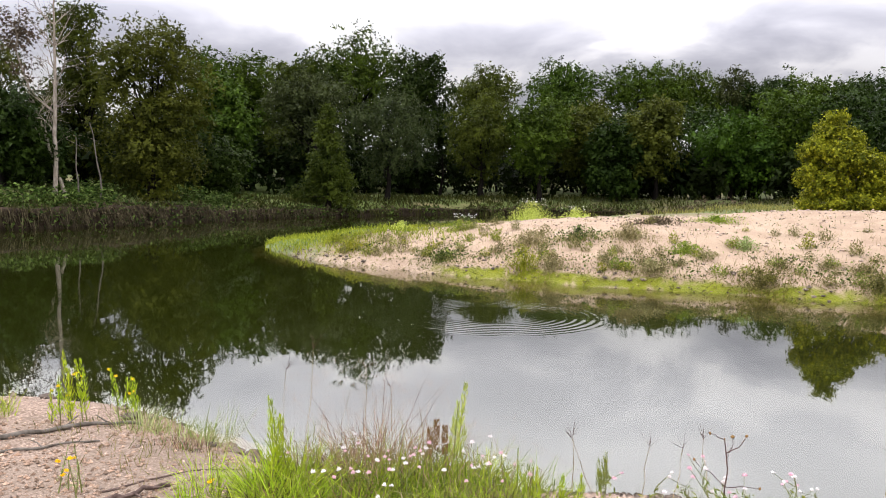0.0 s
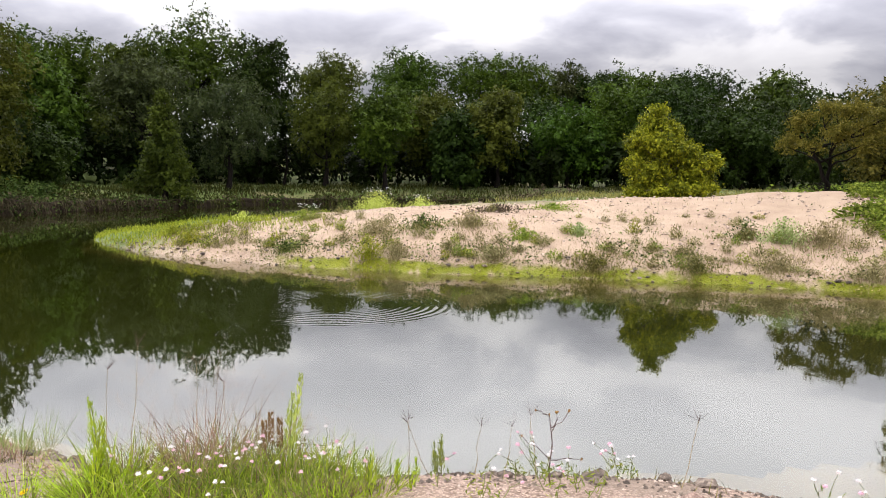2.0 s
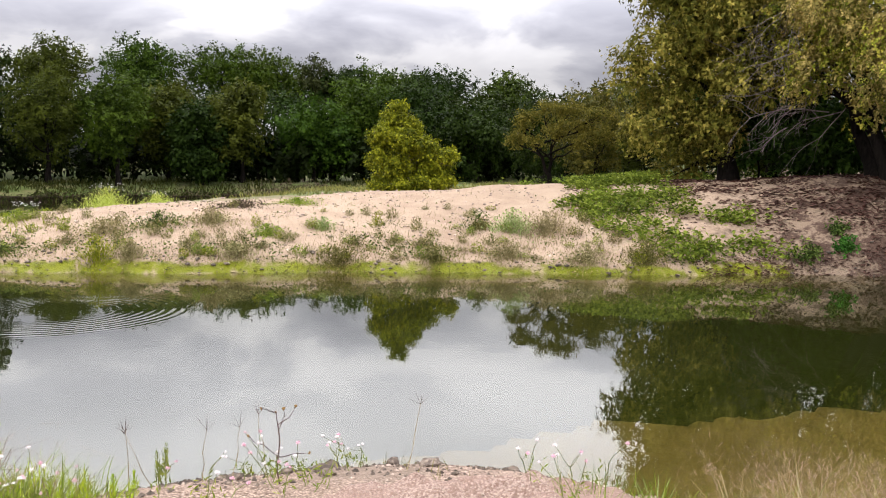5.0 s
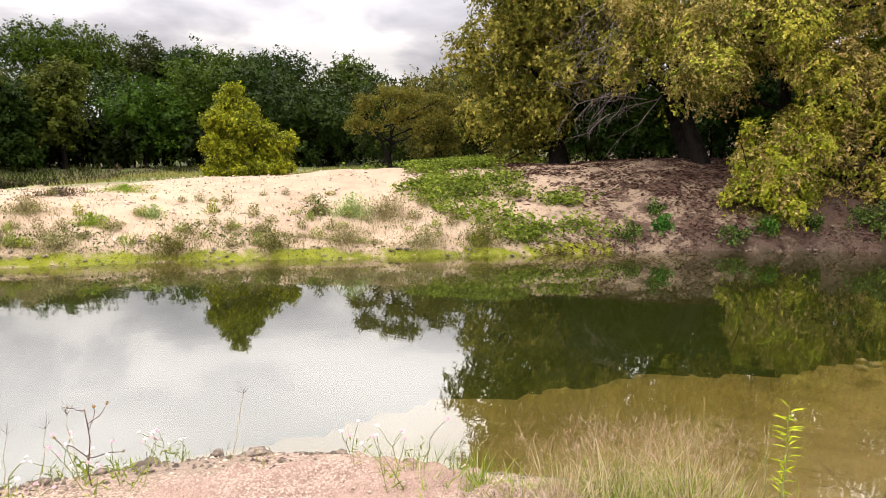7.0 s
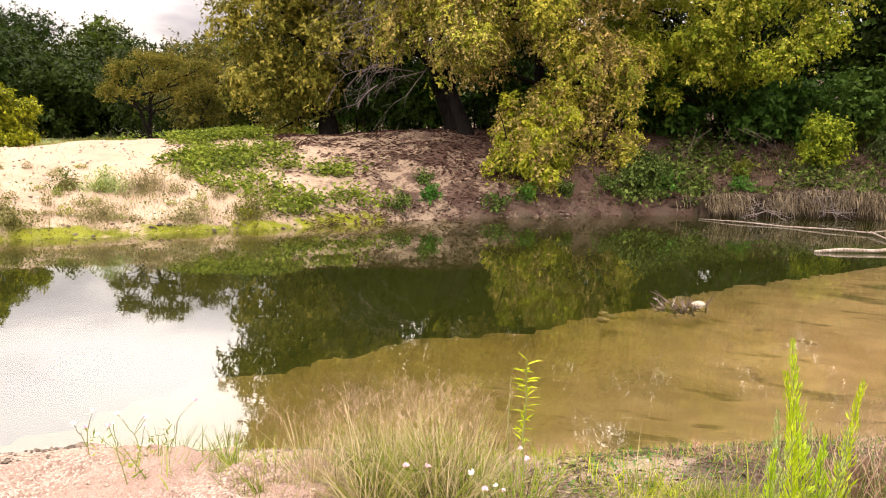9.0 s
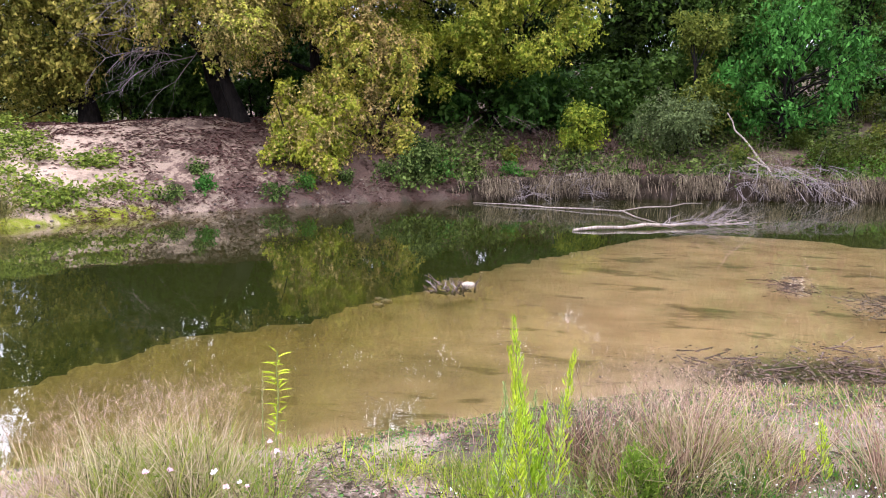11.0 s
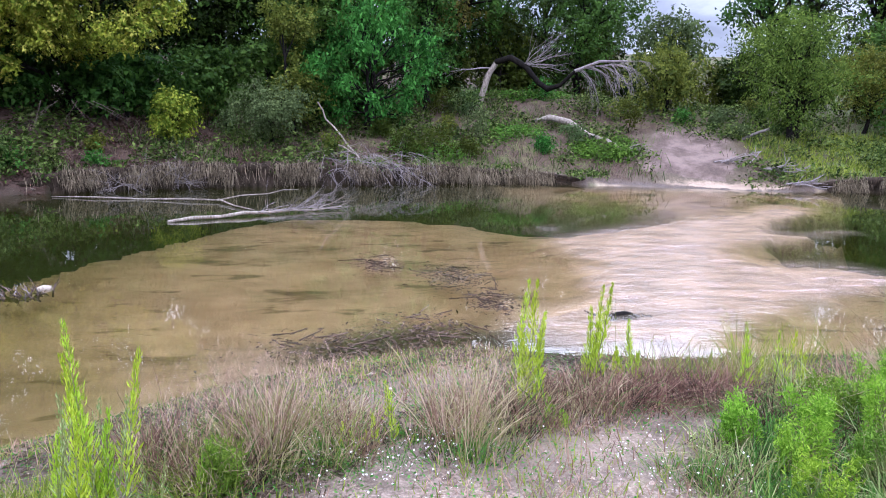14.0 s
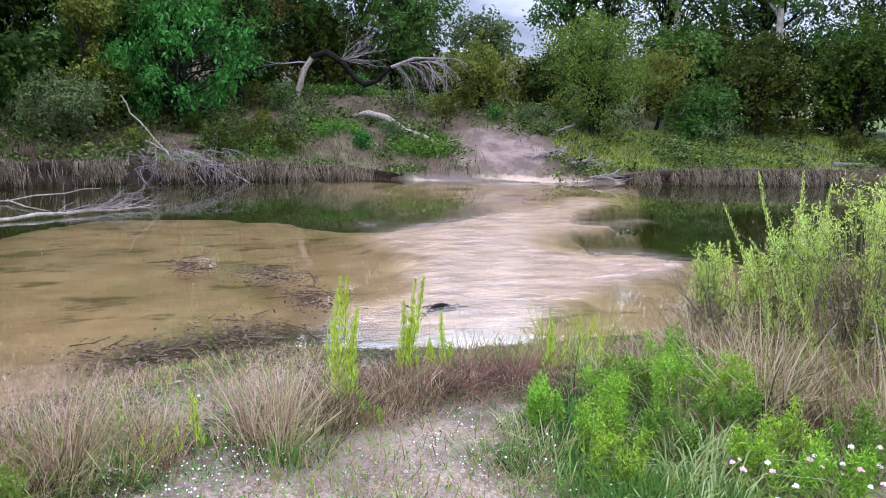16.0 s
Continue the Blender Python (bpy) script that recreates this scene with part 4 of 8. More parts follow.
def far_wood():
    """The wood across the water, front row and taller back row."""
    t = lambda nm, lab, x, y, top, W, m, seed, **kw: tree(nm, lab, x, y, top, W, m, seed, group=FAR, **kw)
    def back(nm, lab, x, y, top, W, m, seed, count=5200, k=1.9, **kw):
        t(nm, lab, x * k, y * k, 2.5 + (top - 2.5) * k, W * k, m, seed, leaf=0.66, count=int(count * 1.25), **kw)

    # outer left bank
    t("broadleaf_tree", "dark green bushy tree on the cut river bank", -25.0, 45.6, 7.6, 7.0, F_DARK, 11, low=0.05, leaf=0.30, count=6000)
    t("broadleaf_tree", "tall dense olive-green tree beside bare white trunks", -18.6, 51.6, 12.3, 8.4, F_OLIVE, 12, low=0.02, shape="column", nlobes=34, leaf=0.25, count=15000)
    t("broadleaf_tree", "tall dark olive tree with open top", -24.6, 55.0, 14.3, 6.4, F_OLIVE, 13, low=0.05, shape="column", nlobes=24, leaf=0.27, count=10000)
    t("broadleaf_tree", "dull olive tree behind bare white trunks", -31.0, 54.0, 12.2, 9.0, F_OLIVE, 14, low=0.1, leaf=0.3, count=6500)
    t("broadleaf_tree", "airy green tree with sky showing through", -25.4, 84.1, 16.3, 8.0, F_GREEN, 15, low=0.3, count=3800, leaf=0.34)
    t("broadleaf_tree", "dull green tree filling the back of the wood", -19.8, 83.0, 15.2, 11.0, F_GREEN, 19, low=0.2, count=6500, nlobes=22)
    t("broadleaf_tree", "dark green tree filling the back of the wood", -14.6, 88.0, 16.0, 10.0, F_DARK, 20, low=0.2, count=6000, nlobes=22)
    t("broadleaf_tree", "mid-green rounded tree in the riverside wood", -19.5, 69.3, 11.4, 7.6, F_GREEN, 16, low=0.2, count=5600)
    t("broadleaf_tree", "dark green shrubby tree under taller trees", -17.6, 60.0, 6.2, 7.0, F_DARK, 17, low=0.03, count=5200, leaf=0.3)
    t("broadleaf_tree", "dark green tree in the riverside wood", -23.0, 65.0, 9.0, 8.0, F_DARK, 18, low=0.2, count=5200)
    # middle
    t("pecan_tree", "tallest green spreading tree of the wood", -9.4, 88.0, 18.8, 13.6, F_GREEN, 21, low=0.42, count=9000, nlobes=26, leaf=0.36)
    t("broadleaf_tree", "grey-green tree with thin foliage", -12.4, 75.0, 13.3, 10.0, F_GREY, 22, low=0.2, count=6500, leaf=0.28)
    t("broadleaf_tree", "olive tree with yellowing top", -14.0, 78.0, 13.9, 8.0, F_OLIVE, 23, low=0.1, count=5200)
    t("broadleaf_tree", "grey-green tree with drooping foliage", -5.0, 71.8, 10.9, 9.4, F_GREY, 24, low=0.2, count=7000, leaf=0.26, droop=0.8)
    t("broadleaf_tree", "dark green tall tree of the wood", -2.7, 84.0, 15.6, 9.0, F_DARK, 25, low=0.42, count=6000)
    t("conical_tree", "narrow conical tree with rusty olive leaves on the bank", -9.0, 62.6, 9.0, 5.0, F_OLIVE, 26, low=0.02, shape="cone", count=6500, leaf=0.26, nlobes=20)
    t("broadleaf_tree", "olive-brown tree in the front of the wood", 3.7, 77.9, 11.3, 8.0, F_OLIVE, 27, low=0.2, count=7000, leaf=0.28, droop=0.6)
    back("broadleaf_tree", "olive tree in the back of the wood", 4.3, 91.9, 15.1, 9.0, F_OLIVE, 28, low=0.42, count=5200)
    t("broadleaf_tree", "bright green tree in the front of the wood", 9.2, 76.5, 10.5, 7.6, F_GREEN, 29, low=0.2, count=7000, leaf=0.3)
    back("broadleaf_tree", "green tall tree in the back of the wood", 13.8, 95.0, 16.2, 12.0, F_GREEN, 30, low=0.42, count=5600)
    t("broadleaf_tree", "olive-green tree in the front of the wood", 14.2, 80.8, 11.0, 8.0, F_OLIVE, 31, low=0.2, count=5600)
    t("broadleaf_tree", "dark bluish-green low tree in the front of the wood", 16.4, 76.3, 8.6, 6.6, F_DARK, 32, low=0.02, count=5200)
    back("broadleaf_tree", "green tall tree with feathery top", 23.0, 94.2, 16.3, 12.0, F_GREEN, 33, low=0.42, count=5600)
    t("broadleaf_tree", "mid-green rounded tree in the front of the wood", 20.5, 77.4, 10.6, 8.0, F_OLIVE, 34, low=0.2, count=6200)
    back("broadleaf_tree", "dark green tall tree in the back of the wood", 29.1, 94.6, 16.1, 12.5, F_GREEN, 35, low=0.42, count=5600)
    back("broadleaf_tree", "thin pale-green airy tree top", 32.3, 90.4, 16.2, 4.6, F_GREY, 36, low=0.5, count=1400)
    t("broadleaf_tree", "dark green rounded tree in the front of the wood", 27.7, 77.2, 9.8, 9.4, F_GREEN, 37, low=0.2, count=6200)
    back("broadleaf_tree", "dark green tree in the back of the wood", 36.0, 91.2, 15.0, 8.6, F_DARK, 38, low=0.42, count=4600)
    t("broadleaf_tree", "mid-green tree of the wood", 33.8, 79.1, 12.0, 10.8, F_GREEN, 39, low=0.2, count=6000)
    back("broadleaf_tree", "green tall tree in the back of the wood", 41.2, 88.9, 14.6, 12.0, F_GREEN, 40, low=0.42, count=5200)
    back("broadleaf_tree", "dark green tall tree in the back of the wood", 46.0, 86.0, 14.6, 12.0, F_DARK, 41, low=0.42, count=5200)
    t("broadleaf_tree", "dark green tree of the wood behind the gravel bar", 39.0, 76.8, 11.5, 10.6, F_DARK, 42, low=0.2, count=6000)
    back("broadleaf_tree", "green tree in the back of the wood", 51.0, 78.0, 12.9, 9.0, F_GREEN, 43, low=0.42, count=4600)
    t("broadleaf_tree", "dark green low tree behind the gravel bar", 42.0, 68.6, 9.0, 10.6, F_DARK, 44, low=0.02, count=6000)
    t("broadleaf_tree", "dark green tree behind the gravel bar", 41.5, 57.0, 8.8, 8.0, F_DARK, 45, low=0.03, count=5200, leaf=0.3)
    t("broadleaf_tree", "yellowing olive tree behind the gravel bar", 33.4, 40.4, 8.0, 6.6, F_AUTUMN_DIM, 46, low=0.05, count=6500, leaf=0.22)
    t("broadleaf_tree", "olive tree behind the gravel bar", 38.0, 42.0, 8.6, 7.0, F_OLIVE, 47, low=0.05, count=5200, leaf=0.26)
    t("broadleaf_tree", "dark green tree behind the green slope", 44.0, 38.0, 10.5, 10.0, F_DARK, 48, low=0.05, count=5200, leaf=0.34)
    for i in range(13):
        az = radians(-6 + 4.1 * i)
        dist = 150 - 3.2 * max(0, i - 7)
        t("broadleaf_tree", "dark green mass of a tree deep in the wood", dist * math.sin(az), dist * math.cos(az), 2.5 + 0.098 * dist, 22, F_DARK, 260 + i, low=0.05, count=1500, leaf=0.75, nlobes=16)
    # undergrowth below the crowns, its leaves coloured near-black in place of shade
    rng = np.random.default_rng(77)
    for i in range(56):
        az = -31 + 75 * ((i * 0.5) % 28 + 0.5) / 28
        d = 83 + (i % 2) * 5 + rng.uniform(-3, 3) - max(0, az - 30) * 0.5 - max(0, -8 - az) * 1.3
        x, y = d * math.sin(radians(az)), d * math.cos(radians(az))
        t("undergrowth_shrub", "undergrowth shrub coloured near-black for the shade of the wood", x, y, height(x, y) + rng.uniform(3.4, 6.5), rng.uniform(5.5, 8), F_SHADE, 300 + i,
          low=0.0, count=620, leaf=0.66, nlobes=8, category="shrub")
    # leafless brown bush
    g = Geo()
    r = np.random.default_rng(5)
    for k in range(26):
        a = r.uniform(0, 6.3)
        bare_tips(g, (r.normal(0, 0.6), r.normal(0, 0.6), 0), (1.1 * math.cos(a), 1.1 * math.sin(a), r.uniform(0.4, 1.2)), r.uniform(1.6, 2.4), 0.05, 2, r, 0.5)
    ob = thing("bare_shrub", 21.7, 66.8, height(21.7, 66.8), "wide leafless brown shrub before the wood", "shrub")
    part("brushwood", g, B_BROWNTWIG, ob)
    c = Geo()
    spray_leaves(c, [(0, 0, 1.7, 4.1, 3.0, 1.9)], 3000, 0.2, r, inner=0.8)
    part("crown", c, F_BROWN, ob)


F_AUTUMN_DIM = foliage("leaf_dull_autumn", (0.034, 0.038, 0.007), (0.082, 0.080, 0.013), (0.145, 0.120, 0.022), 0.25, 0.6)
B_BROWNTWIG = bark("brown_twigs", (0.06, 0.04, 0.035), (0.15, 0.11, 0.095))
far_wood()


def thicket():
    """Dense shrubs that close the view under the trees of the steep bank."""
    rng = np.random.default_rng(19)
    back = [(27, 27), (30.5, 20), (33.5, 14), (35.0, 9), (36.5, 4), (37.5, 0), (39.0, -4), (42, -9), (44, -14), (46, -20), (42, -25), (38, -28), (35, -32), (31, -37), (28, -45)]
    front = [(24.0, 21.5), (27.0, 18.5), (28.6, 14.5), (29.8, 11.5), (31.0, 8.5), (32.0, 5.0), (33.0, 1.5), (34.5, -3.0)]
    for line, per, lo, hi, tag in ((back, 3, 3.2, 5.4, 0), (front, 2, 2.0, 3.4, 500)):
        for k in range(len(line) - 1):
            for s in range(per):
                t = (s + rng.uniform(0.1, 0.9)) / per
                x, y = (line[k][i] * (1 - t) + line[k + 1][i] * t + rng.normal(0, 0.5) for i in (0, 1))
                # back shrubs at y -3 to 15 take the dark leaf for the hollow's shade
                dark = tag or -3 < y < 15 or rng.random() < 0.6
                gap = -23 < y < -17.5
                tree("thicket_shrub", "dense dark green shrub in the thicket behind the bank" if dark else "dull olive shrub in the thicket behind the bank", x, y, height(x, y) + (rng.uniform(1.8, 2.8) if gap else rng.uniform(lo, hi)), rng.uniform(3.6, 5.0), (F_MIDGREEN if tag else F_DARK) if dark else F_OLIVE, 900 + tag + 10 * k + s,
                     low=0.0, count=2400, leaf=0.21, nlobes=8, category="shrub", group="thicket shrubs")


thicket()


def snags():
    """Bare white trunks on the left bank."""
    rng = np.random.default_rng(9)
    for nm, lab, x, y, top, tip, r, leaves in (
            ("dead_tree", "tall bare white dead tree on the bank", -22.0, 45.4, 15.0, (0.2, 0, 0), 0.14, 0),
            ("dead_tree", "leaning pale trunk with a few brown leaves", -21.6, 46.0, 12.0, (-2.7, 0, 0), 0.12, 900)):
        z0 = height(x, y) - 0.05
        ob = thing(nm, x, y, z0, lab, "dead tree")
        g = Geo()
        H = top - z0
        p = wobble((0, 0, 0), (tip[0], 0, H * 0.8), 10, 0.5, rng)
        g.tube(p, np.linspace(r, r * 0.35, 10), 7)
        for k in range(16):
            at = p[rng.integers(3, 10)]
            bare_tips(g, at, (rng.normal(0, 0.6), rng.normal(0, 0.6), rng.uniform(0.5, 1.4)), rng.uniform(1.0, 2.2), r * 0.28, 2, rng, 0.45)
        bare_tips(g, p[-1], (0, 0, 1), H * 0.2, r * 0.35, 2, rng, 0.4)
        part("trunk", g, B_PALE, ob, smooth=True)
        if leaves:
            c = Geo()
            spray_leaves(c, [(tip[0], 0, H * 0.82, 1.5, 1.3, 2.2)], leaves, 0.2, rng, inner=0.9)
            part("crown", c, F_BROWN, ob)
    for x, y, h in ((-20.0, 46.6, 4.6), (-21.0, 46.2, 3.6)):
        g = Geo()
        z0 = height(x, y)
        g.tube(wobble((0, 0, 0), (rng.normal(0, 0.5), 0, h), 7, 0.5, rng), np.linspace(0.055, 0.025, 7), 6)
        solo("dead_pole", g, B_GREY, x, y, z0, "slim bare pale trunk among shrubs", "dead tree", smooth=True)


snags()


F_BANKLEAF = foliage("leaf_bank", (0.014, 0.028, 0.005), (0.058, 0.094, 0.016), (0.19, 0.235, 0.06), 0.28, 1.1)
F_YDIM = foliage("leaf_dim_olive", (0.045, 0.055, 0.008), (0.11, 0.115, 0.014), (0.20, 0.19, 0.03), 0.3, 0.8)
F_LACY = foliage("leaf_lacy_olive", (0.06, 0.07, 0.010), (0.13, 0.125, 0.018), (0.22, 0.19, 0.035), 0.35, 0.9)


def bar_trees():
    gold = ((-0.53, 3.5, 0.42), (-0.62, 2.95, 0.6), (-0.1, 2.7, 0.55), (-1.1, 2.3, 0.62), (-0.3, 2.1, 0.8), (0.5, 1.95, 0.68), (1.1, 1.5, 0.68), (1.5, 1.6, 0.40), (-1.25, 1.25, 0.6),
            (-0.4, 1.0, 0.85), (0.5, 0.8, 0.75), (1.2, 0.75, 0.55), (-1.25, 0.45, 0.5), (-0.2, 0.35, 0.65), (0.7, 0.35, 0.55))
    r = np.random.default_rng(50)
    lobes = []
    for u, h, s in gold:
        for v in (-0.5, 0.5):
            v = v * (2.2 - 0.45 * h) + r.normal(0, 0.2)
            lobes.append(tuple(1.09 * c for c in (u * 0.89 + v * 0.45, -u * 0.45 + v * 0.89, h + r.normal(0, 0.1), s, s, s * 0.62)))
    tree("golden_tree", "rounded golden-green tree on the gravel bar", 15.5, 30.6, 5.8, 4.2, F_YTREE, 51, lobes=lobes, leaf=0.10, count=24000, tri=True, inner=0.22, fine=0.85, kids_n=2, bark_mat=B_GREY, droop=0.1, category="tree")
    lacy = [(1.1 * (u * 0.8 + v * 0.6), 1.1 * (-u * 0.6 + v * 0.8), 1.1 * h, s, s, s * 0.6) for u, v, h, s in (
        (-1.7, 0.3, 2.0, 0.6), (-1.2, -0.5, 2.7, 0.7), (-0.4, 0.6, 3.2, 0.7), (0.5, -0.4, 3.1, 0.75), (1.2, 0.5, 2.6, 0.75), (1.9, -0.3, 2.2, 0.6), (0.0, 0.9, 2.4, 0.7),
        (-0.8, -0.9, 1.9, 0.5), (1.0, -0.9, 1.8, 0.5), (1.9, 0.4, 3.0, 0.6), (0.3, -1.0, 2.3, 0.6))]
    ob = tree("spreading_tree", "small spreading olive tree with dark forked trunk", 21.9, 29.1, 6.2, 5.4, F_LACY, 52, lobes=lacy, leaf=0.10, count=10500, stems=2, trunk=0.13, inner=0.8)
    g = Geo()
    rng = np.random.default_rng(4)
    for k in range(30):
        a = rng.uniform(0, 6.3)
        bare_tips(g, (rng.normal(0, 0.25), rng.normal(0, 0.25), 0.1), (math.cos(a), math.sin(a), rng.uniform(0.1, 0.5)), rng.uniform(0.5, 0.9), 0.03, 1, rng, 0.5)
    solo("tangled_driftwood", g, B_DARK, 21.9, 28.9, height(21.9, 28.9), "tangle of dark driftwood round a tree foot", "driftwood", kind="stuff")


bar_trees()


def clump():
    """The autumn trees that overhang the water."""
    G = "autumn trees overhanging the water"
    tree("cedar_elm", "tall olive-gold tree at the edge of the gravel bar", 23.0, 20.2, 11.5, 7.0, F_AUTUMN, 61, z=2.2, leaf=0.122, count=52000, tri=True, tips=(F_YDIM, 0.5, "olive-green leaves"), group=G, trunk=0.3, droop=0.6, nlobes=30, inner=0.62,
         lobes=[(-1.6, 0.6, 6.6, 1.9, 1.9, 2.2), (-2.3, 1.2, 4.2, 1.5, 1.5, 1.7), (-2.0, 1.3, 2.2, 1.25, 1.3, 1.5), (0.0, 0.0, 8.2, 2.4, 2.4, 1.9), (-0.6, -1.2, 5.4, 1.8, 1.8, 1.7),
                (-2.1, 0.9, 8.7, 1.7, 1.7, 2.0), (-2.3, 1.0, 7.2, 1.4, 1.4, 1.5), (-1.0, 1.8, 9.8, 1.6, 1.6, 1.5), (-1.9, 0.1, 9.9, 1.4, 1.4, 1.5), (-1.7, 0.8, 11.0, 1.8, 1.8, 1.8), (0.5, 0.2, 11.6, 2.4, 2.4, 1.9), (-1.0, -0.4, 1.9, 1.1, 1.1, 1.2), (-1.2, 1.2, 0.9, 0.9, 0.9, 0.9), (1.6, -1.0, 7.0, 2.2, 2.0, 2.1), (0.6, 1.6, 6.0, 2.2, 2.2, 2.5), (-0.9, -1.6, 3.3, 1.3, 1.3, 1.2)])
    ob = tree("cedar_elm", "large rusty olive tree with dark crooked trunk", 24.6, 15.4, 12.0, 8.0, F_RUST, 62, z=1.95, leaf=0.082, count=46000, tri=True, tips=(F_YELLOW, 0.55, "yellow-green leaves"), group=G, trunk=0.34, stems=2, droop=0.6, inner=0.45, fine=0.87, lean=(0.8, 2.6),
              lobes=[(0.4, 1.0, 7.8, 2.6, 2.6, 2.0), (0.2, 1.2, 11.0, 2.6, 2.6, 2.0), (0.0, -1.6, 9.6, 2.2, 2.2, 1.9), (-1.4, 1.8, 6.0, 1.9, 1.9, 1.7), (-1.8, -0.6, 5.4, 2.0, 1.9, 1.6), (-2.6, -1.8, 4.3, 1.5, 1.6, 1.2), (-0.6, -2.6, 6.2, 2.2, 2.2, 1.7),
                     (-2.6, 0.6, 3.6, 1.3, 1.3, 0.9), (-1.2, -3.4, 4.6, 1.6, 1.7, 1.2), (-3.0, -2.4, 3.2, 1.1, 1.2, 0.9),
                     (-2.7, 0.1, 5.0, 1.3, 1.3, 0.9), (-2.3, 1.1, 5.7, 1.4, 1.4, 1.1), (-2.5, -0.9, 4.3, 1.1, 1.1, 0.9), (-2.6, -1.3, 2.6, 0.9, 0.9, 0.9), (-2.0, 1.8, 4.1, 0.9, 0.9, 0.9), (-1.6, 0.2, 7.0, 1.6, 1.6, 1.2)])
    rng = np.random.default_rng(6)
    g = Geo()
    for k in range(46):
        s = np.array([rng.uniform(-2.6, -0.4), rng.uniform(0.6, 2.6), rng.uniform(2.0, 7.5)])
        bare_tips(g, s, (rng.uniform(-1.2, -0.2), rng.normal(0.3, 0.5), rng.uniform(-0.6, 0.3)), rng.uniform(0.9, 1.5), 0.022, 2, rng, 0.4, 0.06)
    part("bare_branch", g, B_TWIG, ob, "grey leafless twigs hanging in front of the trunk")
    tree("cedar_elm", "yellow-olive tree leaning over the river", 25.4, 12.6, 10.5, 8.0, F_YELLOW, 63, z=1.6, leaf=0.082, count=35000, tri=True, tips=(F_RUST, 0.6, "rusty tan leaves"), group=G, trunk=0.26, droop=0.6, inner=0.5, fine=0.95,
         lobes=[(-0.4, -2.9, 1.3, 0.85, 0.9, 1.3), (-0.6, -3.0, 0.0, 0.7, 0.7, 0.8), (0.0, -2.6, 2.8, 1.3, 1.2, 1.2), (-0.9, -0.9, 1.8, 0.9, 0.9, 0.9), (-0.4, 0.6, 6.4, 2.6, 2.4, 2.0), (0.2, -0.6, 9.6, 2.6, 2.4, 2.0), (-1.6, 1.4, 3.4, 1.3, 1.3, 1.2), (-1.2, -1.0, 4.3, 1.9, 1.7, 1.6), (-1.2, -2.0, 2.6, 1.3, 1.2, 1.5), (0.2, -2.6, 6.2, 2.2, 2.4, 2.0), (-1.4, -2.1, 0.6, 0.9, 0.8, 1.2)])
    ro = np.random.default_rng(640)
    lobes = []
    for k in range(26):
        a, t = ro.uniform(0, 6.3), ro.random() ** 0.8
        q = (1.75 - 0.95 * t) * ro.uniform(0.35, 1.0)
        lobes.append((q * math.cos(a) * 0.8 - 0.15, q * math.sin(a), 0.25 + 2.3 * t, ro.uniform(0.34, 0.62), ro.uniform(0.34, 0.62), ro.uniform(0.36, 0.6)))
    lobes += [(-0.3, 0.75, 2.75, 0.32, 0.32, 0.5), (-0.2, -0.15, 2.85, 0.36, 0.36, 0.42), (-0.1, -0.9, 2.35, 0.4, 0.4, 0.45), (-0.2, 0.2, 1.3, 0.8, 0.9, 0.9)]
    tree("overhanging_shrub", "yellow-green leafy shrub drooping to the water", 22.6, 11.3, 3.55, 4.4, F_YGREEN, 64, z=0.35, leaf=0.085, tri=True, tips=(F_RUST, 0.5, "rusty tan leaves"), count=18000, group=G, trunk=0.08, stems=3, category="shrub", inner=0.5, droop=0.5, kids_n=3, lobes=lobes)
    tree("cedar_elm", "spreading yellow-green tree above a shaded bank", 31.2, 8.0, 10.8, 10.0, F_YGREEN, 65, leaf=0.10, tri=True, tips=(F_YELLOW, 0.6, "yellowing leaves"), count=33000, group=G, trunk=0.28, droop=0.5, inner=0.42, fine=0.86,
         lobes=[(-1.9, 0.2, 3.2, 1.3, 1.3, 0.9), (-1.8, -0.9, 2.2, 0.9, 0.9, 0.7), (-2.4, 0.6, 5.6, 2.6, 2.4, 1.6), (-2.0, 3.2, 5.2, 2.2, 2.2, 1.6), (-3.2, -1.6, 4.4, 1.9, 1.8, 1.3), (-2.2, -3.2, 5.4, 2.1, 2.0, 1.6), (0, 0, 7.6, 3.2, 3.0, 1.8), (-3.9, -0.4, 3.2, 1.2, 1.2, 0.8), (-2.9, -3.6, 3.4, 0.9, 0.9, 0.9),
                (-3.6, -0.3, 2.4, 1.1, 1.3, 0.6), (-3.6, 1.9, 2.9, 1.3, 1.4, 0.8), (-3.5, -2.4, 2.6, 1.0, 1.2, 0.7), (-3.8, 3.4, 3.3, 1.2, 1.2, 0.9), (-2.8, 2.6, 3.6, 1.3, 1.3, 0.8), (-3.7, 0.9, 1.5, 0.5, 0.5, 0.5)])
    tree("yellow_shrub", "small yellow-green shrub on the cut bank", 29.0, 4.2, 3.15, 2.3, F_YGREEN, 66, z=1.2, leaf=0.11, count=4200, low=0.0, category="shrub", nlobes=18, fine=0.6, trunk=0.05, droop=0.6)
    tree("green_shrub", "deep green shrub at the foot of the autumn trees", 24.2, 8.6, 1.9, 2.0, F_BANKLEAF, 67, leaf=0.11, count=2600, low=0.0, category="shrub", nlobes=8, trunk=0.04)
    tree("green_shrub", "deep green tree between the autumn trees", 29.0, 10.6, 5.6, 4.0, F_BRIGHT, 68, leaf=0.14, count=5000, low=0.1, category="shrub", nlobes=12, trunk=0.08)
